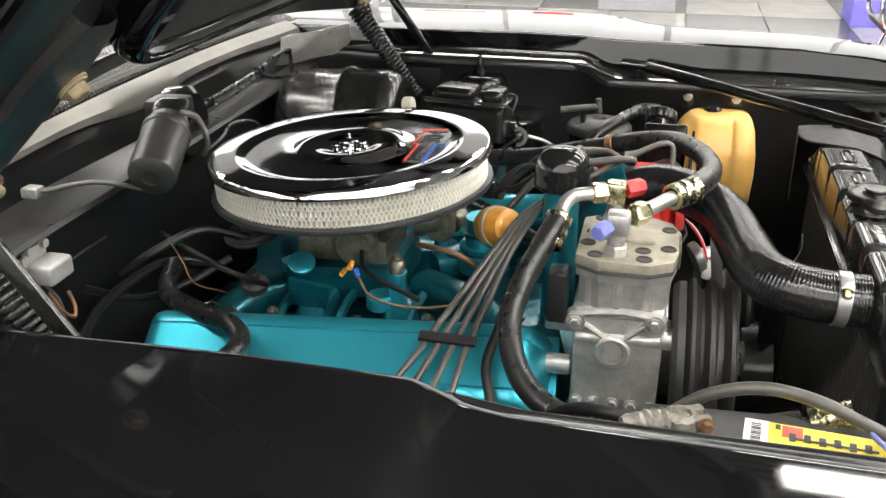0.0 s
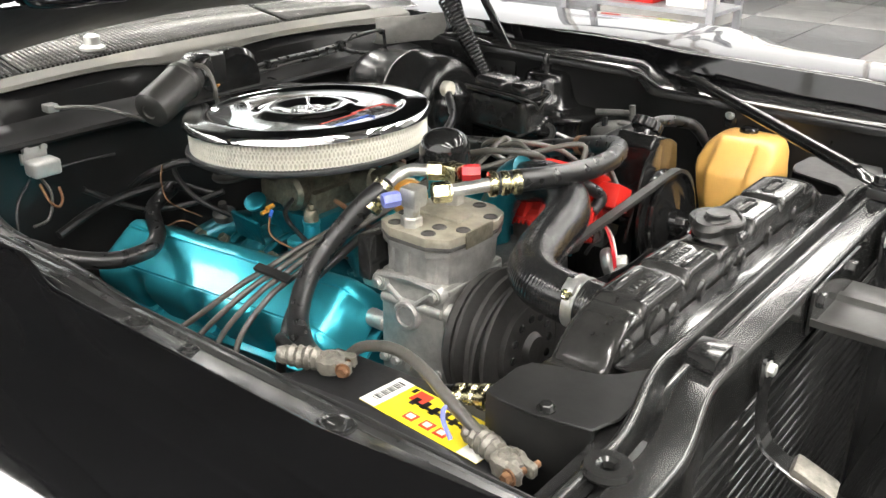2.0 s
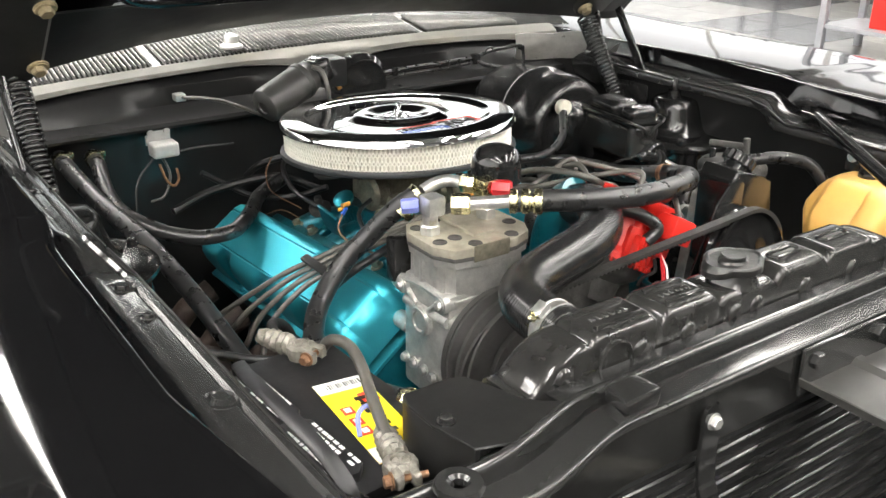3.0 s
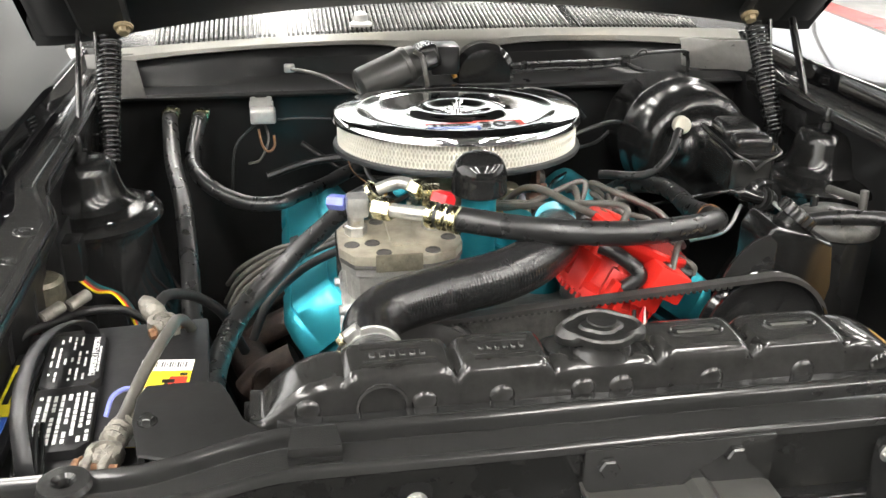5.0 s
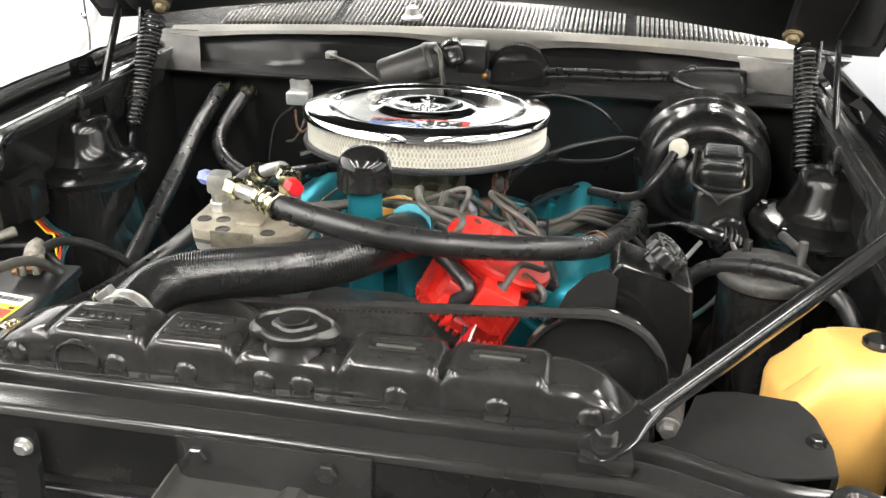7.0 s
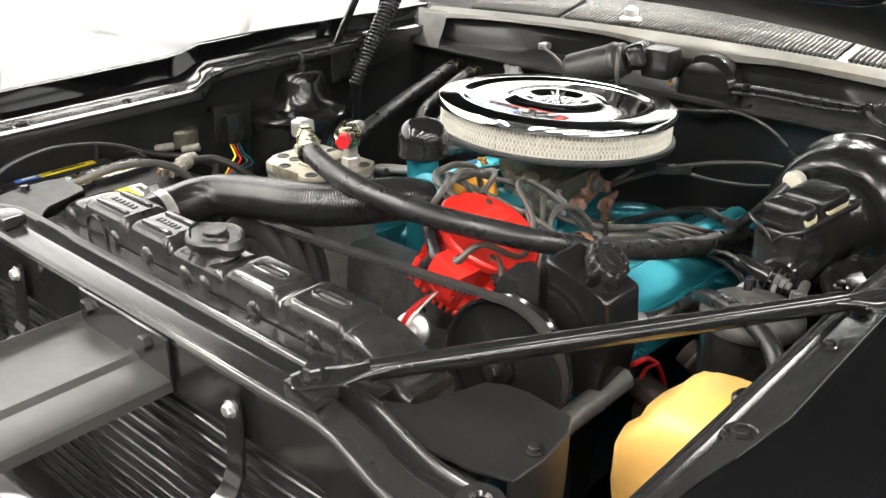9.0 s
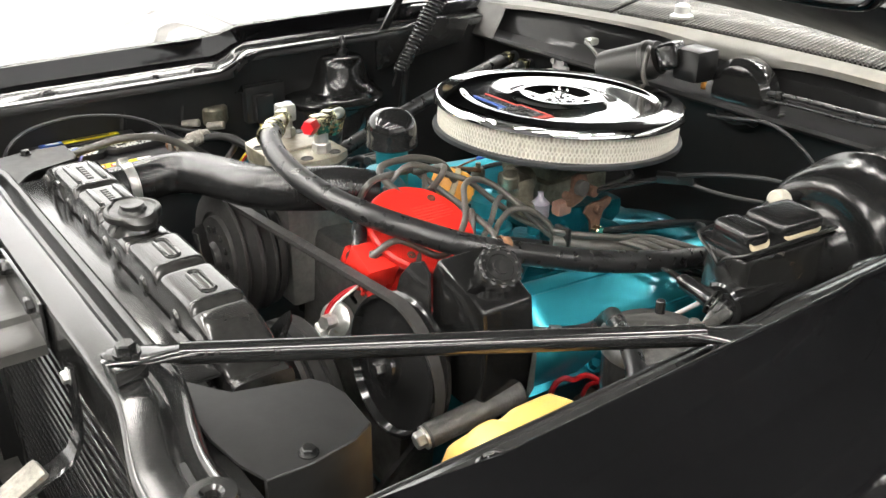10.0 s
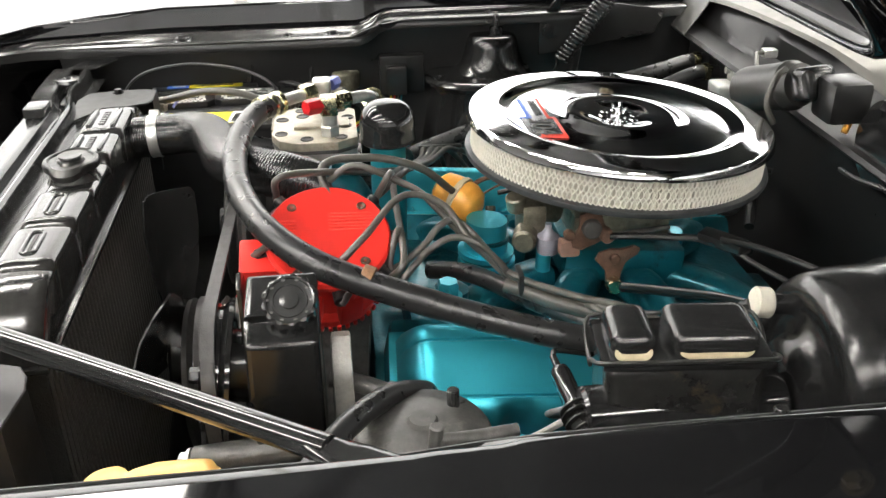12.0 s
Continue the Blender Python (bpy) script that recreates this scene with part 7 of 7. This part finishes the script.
for y in (-0.42, -0.5):
    bm = B()
    box(bm, (0.532, y, 0.918), (0.01, 0.024, 0.034), None, 0.004)
    part("ear", bm, "satin", wb, "black mounting ear")
    bolt(wb, (0.526, y, 0.925), (-1, 0, 0), 0.006, 0.006, "steel")

# ---------------------------------------------------------------- battery
bt = thing("battery", (-0.43, -0.51, 0.70), "black car battery with a yellow and white label", "battery")
BT = Matrix.Translation((-0.437, -0.512, 0)) @ pose(0, 0, 0, 0, 0, 4)
bm = B()
box(bm, (0, 0, 0.775), (0.17, 0.235, 0.175), BT, 0.008)
part("case", bm, "battery", bt)
bm = B()
box(bm, (0, 0, 0.862), (0.176, 0.243, 0.012), BT, 0.004)
bl_ = part("lid", bm, "battery", bt)
for y in (0.045, -0.055):
    bm = B()
    prism(bm, [(-0.032, -0.044), (-0.022, -0.05), (0.012, -0.05), (0.022, -0.04), (0.022, 0.04), (0.012, 0.05), (-0.032, 0.05)], 0.011, BT @ Matrix.Translation((-0.032, y, 0.867)), 0.003)
    vent = part("vent_cover", bm, "battery", bl_)
    rnd = random.Random(int(100 + y * 1000))
    bm = B()
    for i in range(8):
        q = -0.040
        while q < 0.034:
            ln = rnd.uniform(0.003, 0.010)
            if rnd.random() < (0.9 if y < 0 else 0.62):
                box(bm, (-0.057 + i * 0.0062, y + q + ln / 2, 0.8783), (0.003 if y < 0 else 0.002, ln, 0.0006), BT)
            q += ln + rnd.uniform(0.0012, 0.003)
    part("fine_print", bm, "lab_white", vent, "unreadable white print")
letters("warning", "DANGER / POISON", 0.0085, BT @ Matrix.Translation((-0.018, 0.045, 0.8786)) @ pose(0, 0, 0, 0, 0, 90), "lab_white", bl_)


def label_patch(poly, mt, dz):
    bm = B()
    prism(bm, poly, 0.0005, Matrix.Translation((0, 0, 0.8685 + dz)))
    return part("label", bm, mt, bl_)


def lq(u0, v0, u1, v1):
    """A patch on the label: u across (towards the engine), v along (towards the front)."""
    a = Vector((-0.415, -0.468))
    ux, vx = Vector((0.050, -0.006)), Vector((-0.010, -0.140))
    return [tuple(a + ux * u + vx * v) for u, v in ((u0, v0), (u0, v1), (u1, v1), (u1, v0))]


label_patch(lq(0, 0, 1, 1), "lab_yellow", 0)
label_patch(lq(0, 0, 1, 0.14), "lab_white", 0.0006)
label_patch(lq(0, 0.84, 1, 1.0), "lab_white", 0.0006)
for i in range(14):
    label_patch(lq(0.2 + i * 0.05, 0.04, 0.2 + i * 0.05 + (0.012, 0.028, 0.018)[i % 3], 0.10), "lab_black", 0.0012)
label_patch(lq(0.62, 0.22, 0.95, 0.34), "lab_red", 0.0006)
for u, v in ((0.12, 0.34), (0.12, 0.48), (0.12, 0.60)):
    label_patch(lq(u, v, u + 0.22, v + 0.09), "lab_red", 0.0006)
    label_patch(lq(u + 0.05, v + 0.02, u + 0.17, v + 0.07), "lab_white", 0.0012)
for i in range(6):
    label_patch(lq(0.50 + 0.03 * (i % 2), 0.26 + i * 0.085, 0.74 + 0.02 * (i % 2), 0.30 + i * 0.085), "lab_black", 0.0012)
label_patch(lq(0.56, 0.28, 0.62, 0.76), "lab_black", 0.0012)
label_patch(lq(0.80, 0.18, 0.94, 0.21), "lab_black", 0.0012)
# second label at the far edge
for y0, y1, mt, lb in ((-0.565, -0.479, "lab_yellow", "yellow edge label"), (-0.60, -0.5655, "lab_blue", "blue edge label")):
    bm = B()
    box(bm, (-0.521, (y0 + y1) / 2, 0.8795), (0.013, y1 - y0, 0.0016), None, 0.0004, 1)
    el = part("edge_label", bm, mt, bl_, lb)
    bm = B()
    box(bm, (-0.5215, (y0 + y1) / 2 + 0.002, 0.8806), (0.005, (y1 - y0) * 0.6, 0.0006))
    part("print_bar", bm, "lab_black" if mt == "lab_yellow" else "lab_white", el)
bm = B()
box(bm, (-0.519, -0.54, 0.873), (0.024, 0.17, 0.0115), None, 0.003)
part("lid_ridge", bm, "battery", bl_)
# carrying strap over the battery
bm = B()
tube(bm, [(-0.477, -0.662, 0.87), (-0.480, -0.652, 0.898), (-0.487, -0.62, 0.918), (-0.492, -0.56, 0.926), (-0.49, -0.50, 0.92), (-0.481, -0.455, 0.908), (-0.471, -0.428, 0.892), (-0.466, -0.418, 0.866)], 0.006, 10, 8, shape=lambda a: (0.35 * math.cos(a), 1.2 * math.sin(a)))
part("carry_strap", bm, "battery", bt, "black carrying strap")


def clamp(p, rz, label, mt="lead"):
    e = thing("battery_clamp", p, label, "battery clamp", "battery clamps")
    m = Matrix.Translation(p) @ pose(0, 0, 0, 0, 0, rz)
    bm = B()
    lathe(bm, [(0.008, 0.0), (0.0135, 0.0), (0.0155, 0.006), (0.0145, 0.013), (0.009, 0.015), (0.008, 0.012), (0, 0.012)], m, 40)
    box(bm, (-0.014, 0.0075, 0.008), (0.018, 0.008, 0.013), m, 0.003, 3)
    box(bm, (-0.014, -0.0075, 0.008), (0.018, 0.008, 0.013), m, 0.003, 3)
    # crusted sleeve over the cable end
    lathe(bm, [(0, -0.002), (0.009, 0.0), (0.0115, 0.004), (0.0095, 0.007), (0.0118, 0.011), (0.0098, 0.015), (0.0116, 0.019), (0.0092, 0.023), (0.0108, 0.027), (0.0085, 0.031), (0.0095, 0.035), (0.0075, 0.041), (0, 0.042)], m @ Matrix.Translation((0.012, 0, 0.009)) @ pose(0, 0, 0, 0, 90, 0), 28)
    rnd = random.Random(int(rz))
    for v in bm.verts:
        v.co += Vector((rnd.uniform(-1, 1), rnd.uniform(-1, 1), rnd.uniform(-1, 1))) * 0.0007
    part("clamp", bm, mt, e)
    bm = B()
    hexa(bm, m @ Vector((-0.016, 0.012, 0.008)), m.to_3x3() @ Vector((0, 1, 0)), 0.0055, 0.007)
    cyl(bm, m @ Vector((-0.016, -0.018, 0.008)), m.to_3x3() @ Vector((0, 1, 0)), 0.0032, 0.034, 10)
    part("clamp_bolt", bm, "copper", e, "rusty clamp bolt")
    return e


clamp((-0.400, -0.418, 0.874), 115, "corroded lead battery clamp at the rear terminal")
clamp((-0.423, -0.638, 0.876), 75, "corroded lead battery clamp at the front terminal")
hose("battery_cable", [(-0.417, -0.62, 0.888), (-0.412, -0.595, 0.892), (-0.403, -0.56, 0.902), (-0.392, -0.525, 0.911), (-0.383, -0.488, 0.912), (-0.380, -0.455, 0.904), (-0.376, -0.425, 0.885), (-0.370, -0.395, 0.845), (-0.36, -0.37, 0.77)], 0.0056, "thick grey battery cable arching to the engine", "greywire", n=12)
hose("battery_cable", [(-0.41, -0.382, 0.882), (-0.40, -0.35, 0.88), (-0.375, -0.32, 0.86), (-0.35, -0.29, 0.82), (-0.33, -0.26, 0.75)], 0.006, "black battery cable dropping beside the engine", "wire", n=12)
bm = B()
tube(bm, [(-0.43, -0.585, 0.885), (-0.424, -0.572, 0.897), (-0.41, -0.565, 0.898), (-0.402, -0.575, 0.885)], 0.0022, 8, 6)
solo("jumper_wire", bm, "blue", "thin blue wire looped at the battery clamp", "wire")

# hold-down strap along the fender side of the battery
bm = B()
for i in range(5):
    tube(bm, [(-0.512 + i * 0.005, -0.445, 0.872), (-0.508 + i * 0.005, -0.55, 0.874), (-0.487 + i * 0.005, -0.66, 0.884)], 0.0028, 8, 6)
box(bm, (-0.506, -0.445, 0.872), (0.03, 0.06, 0.006), None, 0.002)
solo("battery_hold_down", bm, "satin", "ribbed black hold-down strip beside the battery", "bracket")

# ---------------------------------------------------------------- on the firewall and aprons
wm = thing("wiper_motor", (-0.08, 0.23, 0.97), "satin black cylindrical wiper motor on the firewall", "wiper motor")
WA, WB = Vector((-0.142, 0.212, 0.957)), Vector((-0.045, 0.236, 0.993))
bm = B()
ln = (WB - WA).length
lathe(bm, [(0, 0), (0.010, 0), (0.011, -0.003), (0.024, -0.001), (0.0285, 0.003), (0.0295, 0.009), (0.0295, ln * 0.76), (0.0312, ln * 0.78), (0.0312, ln * 0.85), (0.0285, ln * 0.88), (0.026, ln), (0, ln)], along(WA, WB - WA), 40)
part("motor_can", bm, "traygrey", wm)
bm = B()
box(bm, (0, 0, 0.02), (0.046, 0.042, 0.036), along(WB, WB - WA), 0.012, 3)
part("gearbox", bm, "satin", wm)
bm = B()
box(bm, (0.005, 0.262, 0.99), (0.05, 0.05, 0.05), None, 0.008)
part("mount", bm, "paint_in", wm)
bm = B()
tube(bm, [(-0.05, 0.215, 1.012), (-0.04, 0.20, 1.005), (-0.035, 0.19, 0.975), (-0.03, 0.2, 0.95)], 0.004, 8, 6)
part("lead", bm, "greywire", wm)
bm = B()
cyl(bm, (0.02, 0.27, 0.972), (0.3, -0.5, -0.8), 0.004, 0.02, 10)
part("orange_tip", bm, "orange", wm, "small orange connector tip")
nz = thing("washer_tube", (-0.25, 0.285, 0.972), "thin washer tube and nozzle on the firewall", "tube")
bm = B()
tube(bm, [(-0.252, 0.295, 0.972), (-0.247, 0.272, 0.974), (-0.235, 0.265, 0.974), (-0.2, 0.25, 0.968), (-0.165, 0.235, 0.953), (-0.14, 0.23, 0.94)], 0.003, 8, 8)
part("tube", bm, "greywire", nz)
bm = B()
box(bm, (-0.253, 0.292, 0.972), (0.018, 0.02, 0.012), None, 0.003)
part("clip", bm, "steel", nz)

re = thing("relay", (-0.30, 0.255, 0.9), "small silver box relay bolted under the ledge", "relay")
bm = B()
box(bm, (-0.301, 0.25, 0.9035), (0.042, 0.03, 0.023), None, 0.005, 3)
part("case", bm, "relaycan", re)
bm = B()
box(bm, (-0.303, 0.268, 0.915), (0.04, 0.006, 0.016), None, 0.0015)
box(bm, (-0.303, 0.266, 0.925), (0.034, 0.004, 0.018), None, 0.0015)
for xx in (-0.316, -0.290):
    cyl(bm, (xx, 0.264, 0.929), (0, -1, 0), 0.005, 0.006, 14)
part("bracket", bm, "relaycan", re)
for pts, mt in (([(-0.30, 0.265, 0.885), (-0.295, 0.25, 0.86), (-0.31, 0.24, 0.83), (-0.33, 0.25, 0.82)], "greywire"), ([(-0.31, 0.25, 0.88), (-0.305, 0.24, 0.855), (-0.295, 0.235, 0.845), (-0.285, 0.24, 0.853), (-0.285, 0.245, 0.87)], "copper"), ([(-0.29, 0.265, 0.89), (-0.24, 0.255, 0.895), (-0.18, 0.26, 0.89)], "wire"), ([(-0.315, 0.265, 0.885), (-0.35, 0.25, 0.85), (-0.36, 0.23, 0.78)], "wire")):
    bm = B()
    tube(bm, pts, 0.0022, 7, 6)
    part("wire", bm, mt, re)

wl = thing("firewall_harness", (0.2, 0.28, 0.97), "taped black wiring harness along the firewall", "wiring")
for pts, r in (([(0.06, 0.276, 0.962), (0.13, 0.28, 0.969), (0.2, 0.28, 0.972), (0.28, 0.282, 0.972), (0.337, 0.283, 0.9735)], 0.0042),
               ([(0.10, 0.276, 0.957), (0.18, 0.277, 0.962), (0.27, 0.279, 0.962), (0.335, 0.281, 0.966)], 0.0032),
               ([(0.337, 0.281, 0.974), (0.365, 0.276, 0.984), (0.40, 0.273, 0.988), (0.435, 0.272, 0.989), (0.447, 0.272, 0.985), (0.452, 0.272, 0.968), (0.4534, 0.272, 0.945)], 0.0034),
               ([(0.335, 0.279, 0.972), (0.35, 0.272, 0.962), (0.38, 0.268, 0.954), (0.42, 0.262, 0.947), (0.46, 0.25, 0.93), (0.49, 0.235, 0.90), (0.497, 0.225, 0.86)], 0.0038),
               ([(0.355, 0.278, 0.978), (0.36, 0.272, 0.99), (0.368, 0.27, 0.993), (0.372, 0.27, 0.988)], 0.0018),
               ([(0.05, 0.25, 0.92), (0.1, 0.24, 0.93), (0.16, 0.25, 0.935), (0.22, 0.24, 0.92), (0.26, 0.25, 0.88)], 0.003)):
    bm = B()
    tube(bm, pts, r, 10, 8)
    part("loom", bm, "rubber", wl)
for p, d in (((0.337, 0.281, 0.972), (0.016, 0.014, 0.02)), ((0.447, 0.274, 0.984), (0.01, 0.012, 0.01)), ((0.15, 0.279, 0.967), (0.012, 0.01, 0.02))):
    bm = B()
    box(bm, p, d, None, 0.003)
    part("clip", bm, "gloss", wl)
hb2 = thing("firewall_blower", (0.1, 0.28, 0.95), "round black blower cover on the firewall", "blower")
bm = B()
lathe(bm, [(0, 0), (0.05, 0), (0.055, 0.008), (0.055, 0.03), (0.045, 0.04), (0, 0.04)], along((0.08, 0.31, 0.955), (0, -1, 0)), 40)
part("cover", bm, "gloss", hb2)

sw = thing("horn_relay", (-0.549, -0.31, 0.88), "grey capped relay on the inner fender", "relay")
bm = B()
lathe(bm, [(0, 0.86), (0.022, 0.86), (0.024, 0.865), (0.024, 0.886), (0.02, 0.89), (0, 0.891)], Matrix.Translation((-0.54, -0.31, 0)), 28)
part("can", bm, "carb", sw)
bm = B()
box(bm, (-0.545, -0.345, 0.876), (0.02, 0.05, 0.004), None, 0.0015)
part("tab", bm, "steel", sw)
vr = thing("voltage_regulator", (-0.54, -0.2, 0.86), "black ridged connector block with coloured wires", "regulator")
bm = B()
box(bm, (-0.525, -0.225, 0.875), (0.03, 0.035, 0.05), pose(0, 0, 0), 0.004)
part("connector", bm, "satin", vr)
bm = B()
box(bm, (-0.54, -0.215, 0.88), (0.02, 0.075, 0.065), None, 0.004)
part("bracket", bm, "paint_in", vr)
for i, mt in enumerate(("lab_yellow", "red", "greywire", "teal_shade")):
    bm = B()
    o = i * 0.006
    tube(bm, [(-0.52, -0.235 + o, 0.852), (-0.5, -0.24 + o, 0.835), (-0.475, -0.26 + o * 2, 0.84 - o), (-0.45, -0.30 + o, 0.825), (-0.44, -0.33 + o, 0.80)], 0.0016, 6, 6)
    part("wire", bm, mt, vr)
hr = thing("apron_harness", (-0.53, -0.35, 0.85), "black wiring harness along the passenger apron", "wiring")
for pts, r in (([(-0.55, -0.5, 0.86), (-0.54, -0.42, 0.875), (-0.52, -0.36, 0.86), (-0.5, -0.32, 0.85), (-0.46, -0.31, 0.845), (-0.42, -0.34, 0.84), (-0.38, -0.37, 0.84)], 0.005), ([(-0.545, -0.4, 0.85), (-0.52, -0.3, 0.84), (-0.49, -0.28, 0.83)], 0.004)):
    bm = B()
    tube(bm, pts, r, 10, 8)
    part("loom", bm, "wire", hr)
for p in ((-0.53, -0.37, 0.87), (-0.51, -0.335, 0.865)):
    bm = B()
    cyl(bm, p, (0.5, 0.6, 0.1), 0.007, 0.03, 12, 0.002)
    part("connector", bm, "lead", hr)

# ---------------------------------------------------------------- beyond the car
def bench(x, y, label, top, ln):
    e = thing("work_table", (x, y, 0), label, "table", "work tables")
    bm = B()
    box(bm, (x, y, 0.88), (0.7, ln, 0.04), None, 0.006)
    part("tabletop", bm, top, e)
    for sx in (-0.3, 0.3):
        for sy in (-ln / 2 + 0.05, ln / 2 - 0.05):
            bm = B()
            box(bm, (x + sx, y + sy, 0.43), (0.045, 0.045, 0.86), None, 0.004)
            part("leg", bm, "shelfgrey", e)
    bm = B()
    box(bm, (x, y, 0.3), (0.62, ln - 0.1, 0.025), None, 0.003)
    part("lower_shelf", bm, "shelfgrey", e)
    return e


bench(7.2, 1.2, "long work table with a honey wood top", "wood", 2.6)
bench(8.6, 4.6, "grey steel work table by the far wall", "shelfgrey", 2.4)


def shelf(x, y, label):
    e = thing("storage_shelf", (x, y, 0), label, "shelf", "storage shelves")
    for sx in (-0.25, 0.25):
        for sy in (-0.6, 0.6):
            bm = B()
            box(bm, (x + sx, y + sy, 0.95), (0.05, 0.05, 1.9), None, 0.004)
            part("upright", bm, "shelfgrey", e)
    for z in (0.2, 0.7, 1.25, 1.8):
        bm = B()
        box(bm, (x, y, z), (0.52, 1.25, 0.03), None, 0.003)
        part("board", bm, "shelfgrey", e)
    return e


def carton(x, y, z, s, mt, label, cat="box"):
    e = thing("storage_box", (x, y, z), label, cat, "boxes and tools")
    bm = B()
    box(bm, (x, y, z + s[2] / 2), s, None, 0.012)
    part("body", bm, mt, e)
    bm = B()
    box(bm, (x, y, z + s[2] - 0.01), (s[0] + 0.012, s[1] + 0.012, 0.035), None, 0.006)
    part("lid", bm, mt, e)


shelf(5.75, 2.3, "grey steel shelf holding bottles and tools")
for x, y, z, sz, mt, lb in ((5.75, 1.95, 0.215, (0.3, 0.3, 0.3), "card", "white carton on the steel shelf"), (5.75, 2.40, 0.215, (0.3, 0.4, 0.25), "red", "red plastic tool box on the steel shelf"), (5.75, 2.10, 0.715, (0.12, 0.12, 0.26), "lime", "yellow-green bottle on the steel shelf"), (5.75, 2.35, 0.715, (0.14, 0.14, 0.28), "card", "white bottle on the steel shelf"), (5.75, 2.60, 0.715, (0.12, 0.12, 0.22), "red", "red can on the steel shelf"), (7.2, 0.6, 0.9, (0.3, 0.35, 0.25), "red", "red tool case on the work table"), (7.2, 1.5, 0.9, (0.3, 0.5, 0.2), "card", "white carton on the work table"), (6.75, -1.95, 0.008, (0.45, 0.5, 0.28), "purple", "violet-blue plastic bin on the tiled floor"), (7.1, -0.1, 0.008, (0.5, 0.62, 0.42), "shelfgrey", "grey cabinet box on the tiled floor"), (7.2, 3.0, 0.008, (0.5, 0.8, 1.1), "card", "white cabinet on the floor"), (8.8, 4.2, 0.9, (0.3, 0.3, 0.3), "purple", "violet plastic bin on the grey table")):
    carton(x, y, z, sz, mt, lb)
# tube frame chair
ch = thing("folding_chair", (4.0, -1.6, 0), "tubular steel chair on the tiled floor", "chair")
for sx in (-0.2, 0.2):
    bm = B()
    tube(bm, [(4.0 + sx, -1.85, 0.01), (4.0 + sx, -1.75, 0.45), (4.0 + sx, -1.4, 0.47), (4.0 + sx, -1.35, 0.9)], 0.012, 8, 6)
    tube(bm, [(4.0 + sx, -1.35, 0.01), (4.0 + sx, -1.5, 0.45)], 0.012, 8, 6)
    part("side_frame", bm, "chrome", ch)
bm = B()
box(bm, (4.0, -1.58, 0.475), (0.42, 0.4, 0.03), None, 0.01)
part("seat", bm, "lab_black", ch)
bm = B()
box(bm, (4.0, -1.36, 0.8), (0.42, 0.03, 0.25), None, 0.01)
part("backrest", bm, "lab_black", ch)

wc = thing("wire_connector", (0.093, -0.459, 0.80), "small white plastic connector on red and white wires", "connector")
bm = B()
box(bm, (0, 0, 0), (0.016, 0.014, 0.026), Matrix.Translation((0.093, -0.459, 0.80)) @ pose(0, 0, 0, 10, 20, 0), 0.003)
part("plug", bm, "lab_white", wc)
for o, mt in ((0, "redcap"), (0.005, "lab_white"), (-0.004, "redcap")):
    bm = B()
    tube(bm, [(0.094 + o, -0.457, 0.811), (0.098 + o, -0.45, 0.832), (0.108 + o, -0.437, 0.85), (0.118, -0.42, 0.862)], 0.0015, 6, 6)
    part("wire", bm, mt, wc)
# red lead looping below the steering pump
rl = thing("red_lead", (0.275, -0.22, 0.74), "red insulated lead looped below the steering pump", "wire")
bm = B()
tube(bm, [(0.29, -0.17, 0.69), (0.292, -0.2, 0.735), (0.283, -0.215, 0.748), (0.272, -0.225, 0.74), (0.268, -0.24, 0.745), (0.262, -0.25, 0.73), (0.255, -0.25, 0.68)], 0.0035, 8, 8)
part("lead", bm, "redcap", rl)
bm = B()
tube(bm, [(0.296, -0.205, 0.742), (0.283, -0.214, 0.732), (0.276, -0.22, 0.70)], 0.0028, 8, 6)
part("lead", bm, "redcap", rl)
# black bypass hose under the spark plug wires
hose("bypass_hose", [(0.06, -0.235, 0.83), (0.085, -0.2, 0.838), (0.109, -0.173, 0.838), (0.15, -0.14, 0.837), (0.195, -0.09, 0.832), (0.235, -0.03, 0.82), (0.26, 0.04, 0.80)], 0.0105, "black rubber bypass hose below the spark plug wires")
